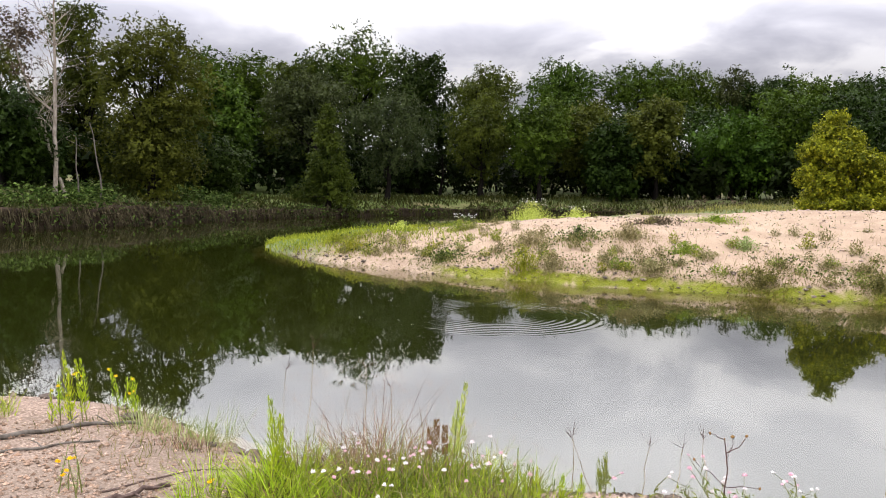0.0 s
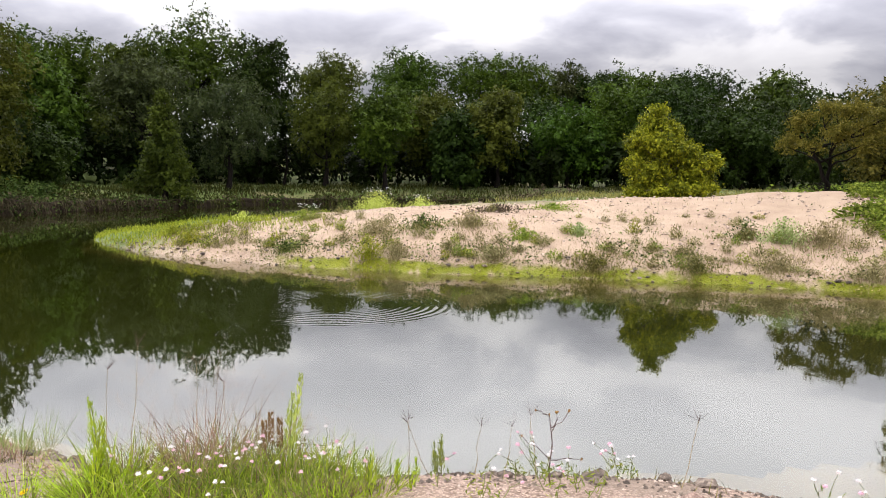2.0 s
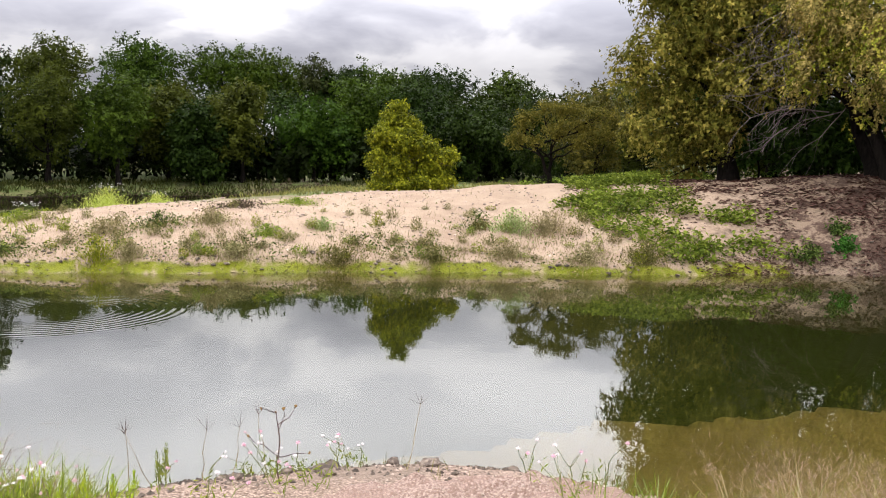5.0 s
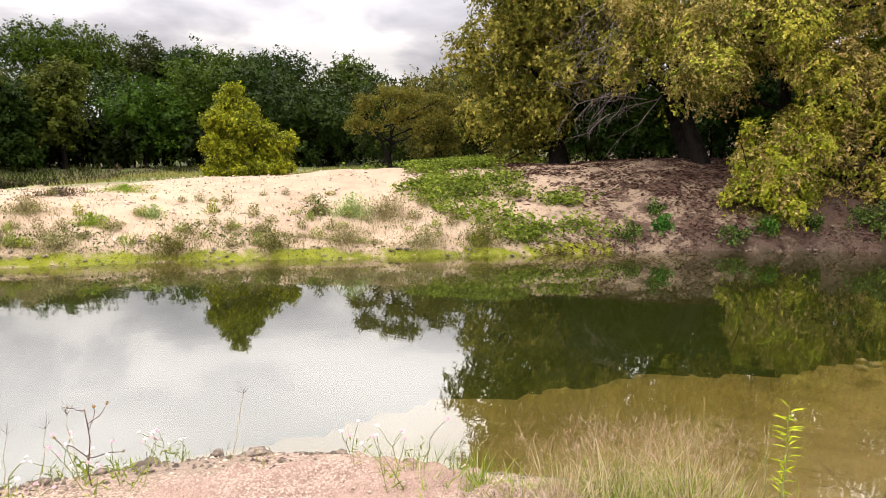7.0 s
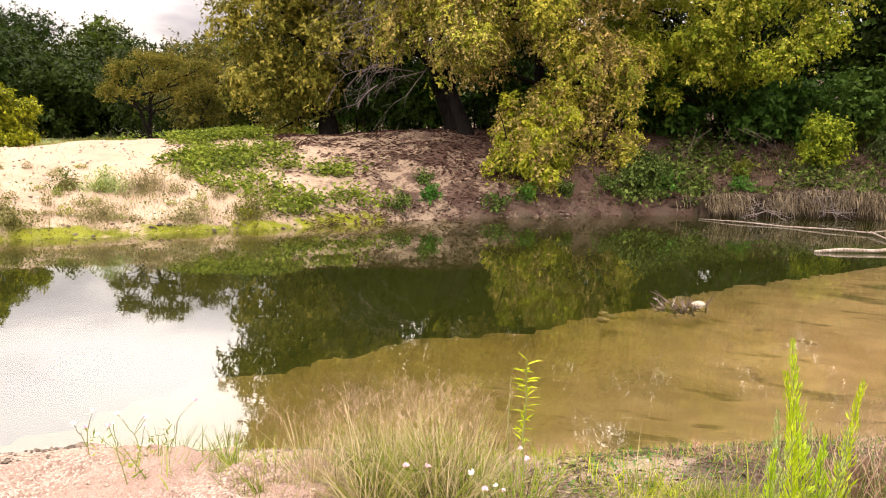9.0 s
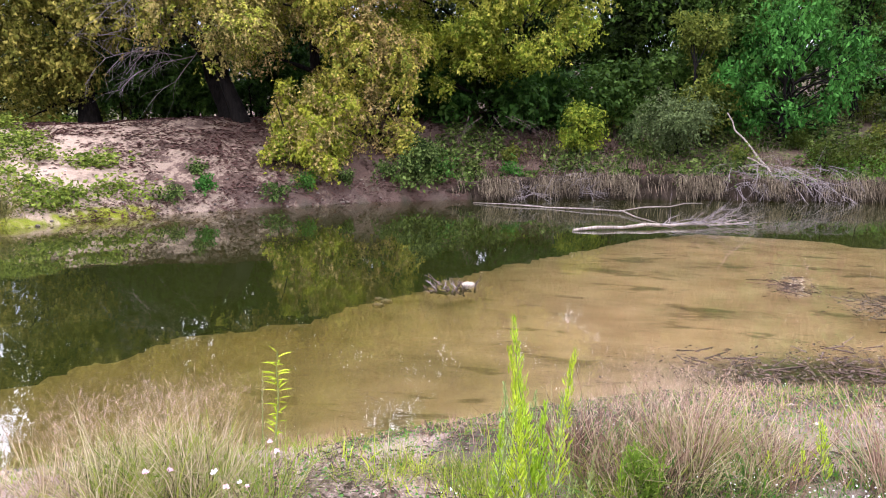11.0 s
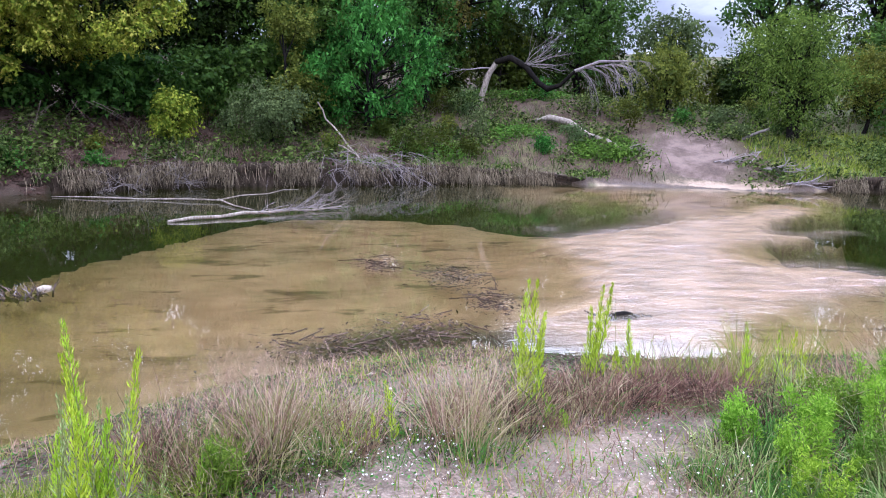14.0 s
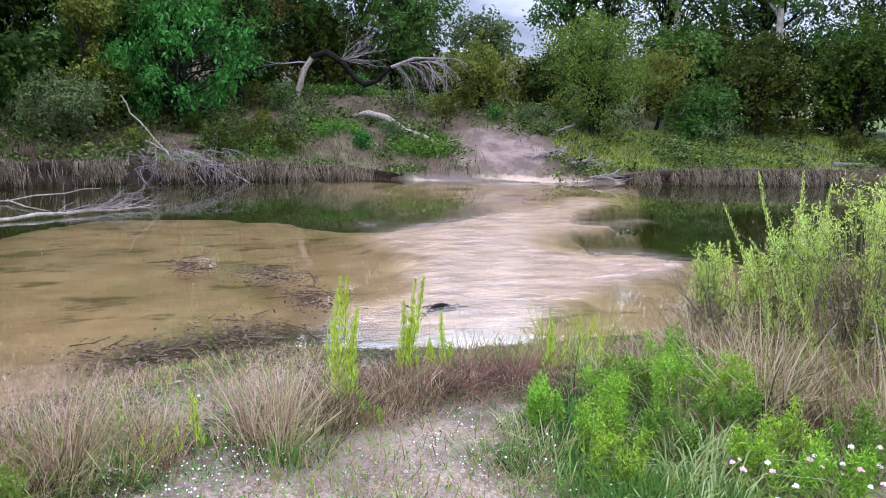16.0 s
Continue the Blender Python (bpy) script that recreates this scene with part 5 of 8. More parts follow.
    for i, (x, y) in enumerate(((25.8, 18.2), (24.8, 20.4), (27.0, 16.4), (28.2, 13.0), (29.4, 9.6), (30.4, 6.4))):
        tree("undergrowth_shrub", "dark green undergrowth shrub in the shade of the autumn trees", x, y, height(x, y) + 2.6, 3.6, F_MIDGREEN, 490 + i, leaf=0.2, count=1500, low=0.0, category="shrub", nlobes=9, trunk=0.04, group="thicket shrubs")
    for i, (x, y, h, m) in enumerate(((20.6, 11.5, 0.45, F_BANKLEAF), (21.4, 10.9, 0.35, F_BRIGHT), (23.4, 9.3, 0.5, F_BANKLEAF), (24.7, 7.9, 0.7, F_BRIGHT), (25.3, 7.0, 0.5, F_BANKLEAF), (18.3, 13.4, 0.4, F_BANKLEAF), (19.2, 12.9, 0.3, F_BRIGHT), (22.5, 10.2, 0.35, F_BANKLEAF), (25.9, 5.9, 0.45, F_BRIGHT), (19.8, 13.6, 0.3, F_BANKLEAF))):
        tree("bank_weed", "low green weed at the foot of the sandy slope", x, y, height(x, y) + h, h * 2.0, m, 470 + i, leaf=0.09, count=420, low=0.0, category="weed", nlobes=7, trunk=0.015, group="low shrubs on the steep bank")
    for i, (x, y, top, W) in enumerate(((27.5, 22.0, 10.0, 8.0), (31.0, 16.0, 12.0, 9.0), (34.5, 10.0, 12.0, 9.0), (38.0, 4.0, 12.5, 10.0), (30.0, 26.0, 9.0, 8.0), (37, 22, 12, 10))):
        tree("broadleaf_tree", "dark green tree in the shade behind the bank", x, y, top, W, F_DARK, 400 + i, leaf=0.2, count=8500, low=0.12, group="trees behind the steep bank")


clump()


def right_bank_trees():
    G = "trees on the steep bank"
    rb = np.random.default_rng(710)
    lobes = []
    for k in range(34):
        t = (k + 0.5) / 34
        a, q = k * 2.4 + rb.uniform(-0.3, 0.3), (0.7 + 1.9 * math.sin(math.pi * min(t * 0.9 + 0.12, 1))) * rb.uniform(0.5, 1.0)
        lobes.append((q * math.cos(a), q * math.sin(a), 0.5 + 4.6 * t, rb.uniform(0.45, 0.8), rb.uniform(0.45, 0.8), rb.uniform(0.25, 0.42)))
    tree("big_leaf_tree", "bright green tree with large drooping leaves", 32.3, -2.7, 6.8, 5.6, F_BRIGHT, 71, leaf=0.19, count=6200, lobes=lobes, group=G, trunk=0.12, stems=2, droop=1.2, wide=0.5, kids_n=3, inner=0.7)
    tree("vine_tree", "slim yellow-green tree hung with vines", 31.2, 0.3, 6.7, 2.6, F_YELLOW_DIM, 72, leaf=0.14, count=4600, low=0.1, shape="column", nlobes=12, group=G, trunk=0.09)
    tree("broadleaf_tree", "mid-green leafy tree hung with vines", 34.2, -0.2, 9.2, 5.6, F_MIDGREEN, 90, leaf=0.17, count=7500, low=0.06, nlobes=26, fine=0.75, group=G, trunk=0.14, droop=0.6)
    tree("broadleaf_tree", "mid-green leafy tree on the steep bank", 35.2, -5.2, 8.6, 5.0, F_MIDGREEN, 91, leaf=0.17, count=6000, low=0.12, nlobes=24, fine=0.75, group=G, trunk=0.14, droop=0.6)
    tree("grey_shrub", "grey-green shrub leaning over the cut bank", 29.6, 1.0, 3.4, 3.6, F_SAGE_DARK, 73, leaf=0.11, count=5200, low=0.1, nlobes=12, category="shrub", trunk=0.06)
    tree("broadleaf_tree", "deep green tree behind the steep bank", 38.5, 1.0, 12.0, 11.0, F_MIDGREEN, 74, leaf=0.24, count=9500, low=0.08, group=G)
    tree("broadleaf_tree", "deep green tree with heavy dark trunk", 41.0, -7.0, 13.0, 10.0, F_MIDGREEN, 75, leaf=0.24, count=8000, low=0.28, group=G, trunk=0.34)
    tree("broadleaf_tree", "olive tree with yellowing leaves behind the bank", 38.5, -5.0, 9.6, 6.4, F_AUTUMN_DIM, 76, leaf=0.18, count=7000, low=0.36, group=G, trunk=0.25)
    tree("broadleaf_tree", "yellow-green hanging tree on the bank slope", 35.4, -16.1, 5.8, 3.8, F_YELLOW_DIM, 77, leaf=0.15, count=5200, low=0.05, group=G, trunk=0.12, droop=0.8)
    tree("willow_tree", "rounded light green feathery tree on the bank", 32.0, -20.3, 6.7, 6.6, F_WILLOW, 78, leaf=0.15, count=15000, low=0.06, nlobes=22, group=G, trunk=0.16, wide=0.35, stems=2, droop=0.5)
    tree("willow_tree", "yellow-green feathery small tree", 33.2, -24.5, 5.6, 4.4, F_YELLOW_DIM, 79, leaf=0.15, count=6000, low=0.2, group=G, wide=0.4)
    tree("broadleaf_tree", "dark green bush on the bank", 31.0, -25.6, 4.0, 3.9, F_MIDGREEN, 80, leaf=0.16, count=5200, low=0.0, group=G, category="shrub")
    tree("broadleaf_tree", "pale airy tree against the sky", 54.0, -19.5, 13.0, 7.0, F_SAGE_DARK, 81, leaf=0.26, count=4200, low=0.2, group=G)
    tree("broadleaf_tree", "grey-green tree behind the slope", 52.0, -23.5, 9.0, 6.0, F_SAGE_DARK, 82, leaf=0.26, count=4600, low=0.1, group=G)
    tree("broadleaf_tree", "dark green tree with open dark branches", 46.0, -27.0, 13.0, 9.0, F_MIDGREEN, 83, leaf=0.24, count=4600, low=0.42, group=G, trunk=0.3)
    tree("broadleaf_tree", "dark tree with dark limbs over the steep bank", 41.0, -30.5, 13.5, 9.0, F_MIDGREEN, 84, leaf=0.24, count=5600, low=0.42, group=G, trunk=0.3, stems=2)
    tree("broadleaf_tree", "olive-green tree on the steep bank", 36.5, -33.5, 12.5, 9.0, F_MIDGREEN, 85, leaf=0.24, count=6000, low=0.35, group=G, trunk=0.25)
    tree("broadleaf_tree", "mid-green tree on the steep bank", 30.5, -34.2, 7.6, 7.4, F_GREEN, 86, leaf=0.2, count=6500, low=0.05, group=G)
    tree("broadleaf_tree", "olive-green shrubby tree on the steep bank", 32.0, -29.6, 6.6, 5.6, F_OLIVE, 87, leaf=0.18, count=6500, low=0.03, group=G)
    tree("broadleaf_tree", "dark green tree closing the steep bank", 35.5, -28.0, 7.0, 6.0, F_MIDGREEN, 88, leaf=0.22, count=5000, low=0.03, group=G)
    tree("broadleaf_tree", "dark green tree closing the steep bank", 30.0, -42.0, 12.0, 10.0, F_MIDGREEN, 89, leaf=0.3, count=5000, low=0.03, group=G)
    tree("broadleaf_tree", "mid-green tree closing the end of the steep bank", 34.2, -36.4, 7.6, 7.5, F_MIDGREEN, 92, leaf=0.2, count=6500, low=0.0, group=G)
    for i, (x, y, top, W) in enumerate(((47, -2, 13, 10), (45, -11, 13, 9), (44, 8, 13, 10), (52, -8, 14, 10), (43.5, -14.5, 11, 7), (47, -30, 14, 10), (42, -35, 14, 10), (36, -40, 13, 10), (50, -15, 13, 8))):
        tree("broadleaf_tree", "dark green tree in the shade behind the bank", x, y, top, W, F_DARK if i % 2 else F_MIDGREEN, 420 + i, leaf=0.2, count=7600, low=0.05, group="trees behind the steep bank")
    rng = np.random.default_rng(31)
    for x, y, top, tip in ((39.0, -30.0, 12.0, 0.5), (34.5, -33.0, 11.5, 0.6)):
        z0 = height(x, y)
        g = Geo()
        p = wobble((0, 0, 0), (tip, 0, top - z0), 9, 0.7, rng)
        g.tube(p, np.linspace(0.26, 0.12, 9), 8)
        bare_tips(g, p[5], (0.5, 0.4, 1), 3.0, 0.12, 1, rng, 0.4)
        solo("dead_tree", g, B_PALE, x, y, z0 - 0.05, "tall pale grey bare trunk among dark trees", "dead tree", smooth=True)


F_YELLOW_DIM = foliage("leaf_dim_yellow_green", (0.05, 0.07, 0.010), (0.11, 0.13, 0.018), (0.19, 0.19, 0.03), 0.35, 0.8)
F_SAGE_DARK = foliage("leaf_dim_sage", (0.042, 0.062, 0.02), (0.085, 0.12, 0.038), (0.15, 0.19, 0.07), 0.35, 0.8)
F_WILLOW = foliage("leaf_willow", (0.035, 0.066, 0.008), (0.095, 0.142, 0.018), (0.21, 0.26, 0.045), 0.4, 0.7)
right_bank_trees()


# ---------------------------------------------------------------- banks: cover that nobody could count
def scatter(n, rng, inside):
    """Random places for which inside(x, y, d) holds; inside gets arrays."""
    x0, x1, y0, y1, test = inside
    x, y = rng.uniform(x0, x1, n), rng.uniform(y0, y1, n)
    z, d, sand, litter, green, _ = terrain(x, y)
    keep = test(x, y, d) > rng.random(n)
    return np.stack([x, y, z], -1)[keep], d[keep]


def stuff_blades(name, label, mat, area, n, length, width, rng, bend=0.35, up=1.0, category="grass"):
    p, d = scatter(n, rng, area)
    m = len(p)
    lean = rng.normal(0, 0.33, (m, 3))
    lean[:, 2] = up
    g = Geo()
    g.blades(p - [0, 0, 0.02], lean, length * rng.uniform(0.5, 1.3, m), width, bend * rng.uniform(0.3, 1.6, m), rng, width > 0.008)
    return solo(name, g, mat, 0, 0, 0, label, category, kind="stuff")


def stuff_leaves(name, label, mat, area, n, leaf, rng, lift=0.08, flat=False, category="ground cover", wide=0.6):
    p, d = scatter(n, rng, area)
    m = len(p)
    p = p + np.stack([np.zeros(m), np.zeros(m), lift * rng.random(m) ** 1.5 + 0.01], -1)
    nrm = rng.normal(0, 0.12 if flat else 0.55, (m, 3)) + [0, 0, 1]
    axis = rng.normal(size=(m, 3)) * [1, 1, 0.1 if flat else 0.5]
    g = Geo()
    L = leaf * rng.uniform(0.6, 1.4, m)
    g.leaves(p, axis, nrm, L, L * wide)
    return solo(name, g, mat, 0, 0, 0, label, category, kind="stuff")


def patchy(x, y, scale, seed, lo, hi):
    return smooth((fbm(x, y, scale, seed) - lo) / (hi - lo))


def along_shore(n, rng, want):
    """Random places on the water's edge where want(x, y) holds, and the way inland."""
    q = np.roll(SHORE[:, :2], -1, axis=0)
    seg = q - SHORE[:, :2]
    ln = np.hypot(seg[:, 0], seg[:, 1])
    mid = (q + SHORE[:, :2]) / 2
    wgt = ln * want(mid[:, 0], mid[:, 1])
    k = rng.choice(len(seg), n, p=wgt / wgt.sum())
    t = rng.random(n)[:, None]
    p = SHORE[k, :2] + seg[k] * t
    out = np.stack([seg[k, 1], -seg[k, 0]], -1) / ln[k][:, None]
    side = signed(p[:, 0] + out[:, 0], p[:, 1] + out[:, 1], SHORE)[0]
    out[side < 0] *= -1
    # follow the wobble of the real edge
    for _ in range(2):
        d = terrain(p[:, 0], p[:, 1])[1]
        p = p - out * np.clip(d, -0.5, 0.5)[:, None]
    return p, out


def cut_banks():
    """Steep earth faces where the river cuts its banks, coloured dark for undercut shadow."""
    q = np.roll(SHORE[:, :2], -1, axis=0)
    rng = np.random.default_rng(12)
    for label, want, step, ahead in (("crumbling earth face below the steep bank, darkened as undercut shadow", lambda x, y: (x > 19) & (y < 8.5) & (y > -10.8), 0.16, 0.28),
                              ("crumbling earth face below the grassy bank, darkened as undercut shadow", lambda x, y: (x > 19) & (y < -17.2) & (y > -42), 0.2, 0.28),
                              ("earth face of the far cut bank, darkened as undercut shadow", lambda x, y: (y > 33) & ((x < -8) | (y > 60)), 0.35, 0.45)):
        line = []
        for a, b in zip(SHORE[:, :2], q):
            m = (a + b) / 2
            if want(m[0], m[1]):
                k = max(int(np.hypot(*(b - a)) / step), 1)
                line += [(*(a + (b - a) * i / k), *(b - a)) for i in range(k)]
        line = np.array(line)
        p, way = line[:, :2], line[:, 2:]
        out = np.stack([way[:, 1], -way[:, 0]], -1) / np.hypot(way[:, 0], way[:, 1])[:, None]
        side = signed(p[:, 0] + out[:, 0], p[:, 1] + out[:, 1], SHORE)[0]
        out[side < 0] *= -1
        for _ in range(2):
            p = p - out * np.clip(terrain(p[:, 0], p[:, 1])[1], -0.5, 0.5)[:, None]
        k = np.hanning(7)[1:-1] / np.hanning(7)[1:-1].sum()
        p = np.stack([np.convolve(np.pad(p[:, c], 2, mode="edge"), k, mode="valid") for c in (0, 1)], -1)
        top = terrain(p[:, 0] + out[:, 0] * 0.5, p[:, 1] + out[:, 1] * 0.5)[0]
        top = top * (0.55 + 0.75 * fbm(p[:, 0], p[:, 1], 0.45, 83)) if step > 0.3 else top
        fade = smooth(np.minimum(np.arange(len(p)), len(p) - 1 - np.arange(len(p))) * step / 1.8)
        top, ahead = top * (0.3 + 0.7 * fade), ahead * fade - 0.45 * (1 - fade)
        rows = []
        for off, h in ((0.12, -0.35), (0.06, 0.0), (0.16, 0.3), (0.05, 0.62), (-0.02, 0.88), (0.08, 1.02), (0.26, 0.85)):
            z = np.where(h < 0, h, top * h)
            n1 = 0.22 * (fbm(p[:, 0] + 3 * z, p[:, 1] - 2 * z, 1.6, 81) - 0.5) + 0.10 * (fbm(p[:, 0], p[:, 1] + 5 * z, 5.0, 82, 2) - 0.5)
            xy = p + out * (off + n1 - ahead)[:, None]
            rows.append(np.column_stack([xy, z + 0.05 * (h > 0) * rng.normal(0, 0.5, len(p))]))
        rows.append(np.column_stack([p + out * 0.5, top * 0.3 - 0.1]))
        n, kk = len(p), len(rows)
        v = np.stack(rows, 1).reshape(-1, 3)
        i, j = np.meshgrid(np.arange(n - 1), np.arange(kk - 1), indexing="ij")
        g = Geo()
        f = np.stack([i * kk + j, (i + 1) * kk + j, (i + 1) * kk + j + 1, i * kk + j + 1], -1).reshape(-1, 4)
        gap = (np.hypot(*(p[1:] - p[:-1]).T) < 2.0)[i.ravel()]
        g.add(v, f[gap])
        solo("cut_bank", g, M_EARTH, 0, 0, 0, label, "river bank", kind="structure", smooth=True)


# bank earth, its tone taken down to stand in for shadow at the waterline
M_EARTH = bark("earth_and_shadow", (0.012, 0.009, 0.006), (0.055, 0.039, 0.028), 2.5)


def bank_cover():
    rng = np.random.default_rng(101)
    # bright strip of algae and sedge along the bar's edge
    strip = (-8, 19, 11, 36, lambda x, y, d: ((d > -0.08) & (d < 0.55)) * patchy(x, y, 0.5, 40, 0.1, 0.45) * smooth((18.8 - x) / 2.0))
    stuff_blades("shore_sedge", "bright yellow-green sedge along the bar's water edge", F_ALGAE, strip, 200000, 0.055, 0.012, rng)
    spit = (-9, 2, 24, 60, lambda x, y, d: ((d > 0.0) & (d < 4.5)) * patchy(x, y, 0.35, 41, 0.2, 0.6) * smooth((y - 24 + 0 * x) / 8))
    stuff_blades("spit_grass", "yellow-green grass on the low spit", F_LIMEDIM, spit, 30000, 0.30, 0.03, rng)
    back = (-4, 34, 34, 64, lambda x, y, d: (d > 0.3) * patchy(x, y, 0.15, 42, 0.25, 0.6) * smooth((np.hypot(x, y) - 37) / 8))
    stuff_blades("bar_back_grass", "dry yellow-green grass on the far side of the gravel bar", F_STRAWGREEN, back, 18000, 0.40, 0.05, rng)
    # low weeds on the slope of the bar, thickest near the water
    slope = (-4, 17, 13, 31, lambda x, y, d: (d > 0.3) * (x < 16) * patchy(x, y, 0.55, 43, 0.36, 0.66) * (0.9 * np.exp(-np.abs(d - 1.3) / 0.9) + 0.05 * (d < 9)))
    stuff_blades("bar_dry_weeds", "thin dry brownish weeds on the gravel bar", F_BARDRY2, slope, 60000, 0.22, 0.010, rng)
    slope2 = (-4, 17, 13, 31, lambda x, y, d: (d > 0.2) * (x < 16) * patchy(x, y, 0.8, 44, 0.40, 0.70) * (np.exp(-np.abs(d - 1.2) / 0.9) + 0.04 * (d < 9)))
    stuff_blades("bar_green_weeds", "low green weeds on the gravel bar", F_STRAWGREEN, slope2, 60000, 0.17, 0.013, rng)
    stuff_leaves("bar_leafy_weeds", "low leafy green weeds on the gravel bar", F_BANKLEAF, slope2, 60000, 0.075, rng, 0.16)
    VINE_LINE = np.array([(17.6, 15.0), (15.0, 16.3), (16.0, 18.0), (18.6, 21.4), (21.5, 24.6), (18.8, 21.2), (16.6, 17.6)])
    # leafy vines on the slope beside the autumn trees
    vine = (15, 30, 12, 34, lambda x, y, d: (d > 0.3) * smooth(1.5 - np.minimum(np.abs(signed(x, y, VINE_LINE)[0]), 9) / 1.2 - 1.5 * (fbm(x, y, 0.9, 93) - 0.5)) * patchy(x, y, 0.7, 45, 0.34, 0.54))
    stuff_leaves("vine_cover", "bright green creeping vines over the sandy slope", F_VINE, vine, 170000, 0.13, rng, 0.28)
    hill = (20, 34, 20, 40, lambda x, y, d: (d > 3) * patchy(x, y, 0.3, 46, 0.3, 0.6) * smooth(1.3 - np.hypot((x - 25.5) / 5.0, (y - 28) / 7.0)))
    stuff_leaves("hill_cover", "green leafy cover on the slope behind the bar", F_VINE, hill, 45000, 0.16, rng, 0.35)
    # fallen leaves below the autumn trees
    lit = (15, 36, -2, 26, lambda x, y, d: ((d > 0.15) & (d < 9)) * smooth((x - 16.5) / 3.0) * patchy(x, y, 0.7, 47, 0.36, 0.62))
    stuff_leaves("leaf_litter", "dark red-brown fallen leaves on the bank", F_LITTER, lit, 120000, 0.12, rng, 0.02, True, "leaf litter")
    # cut bank on the far side
    cut = (22, 37, -34, 9, lambda x, y, d: ((d > 0.15) & (d < 9)) * (1 - smooth(1.3 - np.hypot((x - 29.0) / 4.4, (y + 14.6) / 2.2))) * patchy(x, y, 0.45, 48, 0.30, 0.62) * (0.35 + 0.65 * smooth(1.6 - d / 3)))
    stuff_blades("bank_dry_grass", "dry brownish grass on the cut bank", F_DRYBANK, cut, 34000, 0.30, 0.020, rng)
    cut2 = (22, 43, -36, 9, lambda x, y, d: ((d > 0.35) & (d < 13)) * (1 - smooth(1.35 - np.hypot((x - 29.0) / 4.4, (y + 14.6) / 2.2))) * patchy(x, y, 0.5, 49, 0.36, 0.58) * (1 - 0.55 * smooth((d - 3.5) / 3)))
    stuff_leaves("bank_leafy_cover", "low green leafy plants on the cut bank", F_BANKLEAF, cut2, 160000, 0.165, rng, 0.40)
    grassy = (24, 33, -36, -17.5, lambda x, y, d: ((d > 0.3) & (d < 7)) * patchy(x, y, 0.3, 50, 0.25, 0.5))
    stuff_blades("bank_green_grass", "bright green grass on the low bank", F_GRASS, grassy, 20000, 0.35, 0.03, rng)
    # roots and grass that hang over the cuts
    for name, label, mat, n, want, lo, hi, w in (
            ("hanging_roots", "dry hanging grass and roots over the cut bank", F_HAY, 16000, lambda x, y: (x > 19) & (y < 7.5) & (y > -40) & ~((y > -18.6) & (y < -9.2)), 0.25, 0.65, 0.016),
            ("hanging_roots", "dark hanging grass over the far cut bank", F_FARDRY, 2600, lambda x, y: (x < -8) & (y > 32), 0.4, 1.0, 0.035),
            ("hanging_roots", "low hanging grass below the far wood", F_FARGRASS, 2000, lambda x, y: (y > 60) & (x > -10), 0.4, 0.8, 0.04)):
        p, out = along_shore(n, rng, want)
        tuft = fbm(p[:, 0], p[:, 1], 1.1, 91) + rng.normal(0, 0.05, n) > 0.42
        p, out = p[tuft], out[tuft]
        z = terrain(p[:, 0] + out[:, 0] * 0.45, p[:, 1] + out[:, 1] * 0.45)[0]
        m = len(p)
        lift = rng.uniform(0.55, 1.15, m)
        ahead = 0.55 if w > 0.03 else 0.36
        base = np.stack([p[:, 0] - out[:, 0] * ahead, p[:, 1] - out[:, 1] * ahead, np.clip(z, 0.12, 1.6) * lift], -1) + rng.normal(0, 0.06, (m, 3))
        hang = np.where(rng.random(m) < 0.7, rng.uniform(-1.6, -0.8, m), rng.uniform(-0.4, 0.7, m))
        lean = np.stack([-out[:, 0] * 0.45 + rng.normal(0, 0.16, m), -out[:, 1] * 0.45 + rng.normal(0, 0.16, m), hang], -1)
        g = Geo()
        g.blades(base, lean, rng.uniform(lo, hi, m) * (0.4 + 0.9 * fbm(base[:, 0], base[:, 1], 0.8, 90)), w, 0.35, rng, True)
        solo(name, g, mat, 0, 0, 0, label, "grass", kind="stuff")
    cut_banks()
    # bits of wood, leaf and stone washed up along the edge of the water
    for name, label, mat, n, want, size in (
            ("washed_up_litter", "dark leaves and bark washed up at the water's edge", F_LITTER, 5200, lambda x, y: (x > 15.5) & (y > 4) & (y < 15), 0.10),
            ("washed_up_litter", "brown plant bits washed up along the gravel bar", F_BARDRY2, 1500, lambda x, y: (x > -6) & (x < 17) & (y > 13) & (y < 30), 0.10)):
        p, out = along_shore(n, rng, want)
        off = np.abs(rng.normal(0, 0.32, n))[:, None]
        p = p + out * off + rng.normal(0, 0.05, p.shape)
        z = terrain(p[:, 0], p[:, 1])[0]
        pos = np.stack([p[:, 0], p[:, 1], np.maximum(z, 0) + 0.012], -1)
        g = Geo()
        L = size * rng.uniform(0.4, 1.5, n)
        g.leaves(pos, rng.normal(size=(n, 3)) * [1, 1, 0.25], rng.normal(0, 0.3, (n, 3)) + [0, 0, 1], L, L * 0.35)
        solo(name, g, mat, 0, 0, 0, label, "litter", kind="stuff")
    p, out = along_shore(420, rng, lambda x, y: (x > -6) & (x < 27) & (y > 4) & (y < 30))
    p = p + out * np.abs(rng.normal(0, 0.4, len(p)))[:, None]
    z = terrain(p[:, 0], p[:, 1])[0]
    g = Geo()
    for q, h in zip(p, z):
        r = rng.uniform(0.02, 0.07)
        g.ball(np.array([q[0], q[1], max(h, 0) + r * 0.15]), r, rng, 0.6)
    solo("shore_stones", g, S_WET, 0, 0, 0, "small dark stones along the water's edge", "stones", kind="stuff")
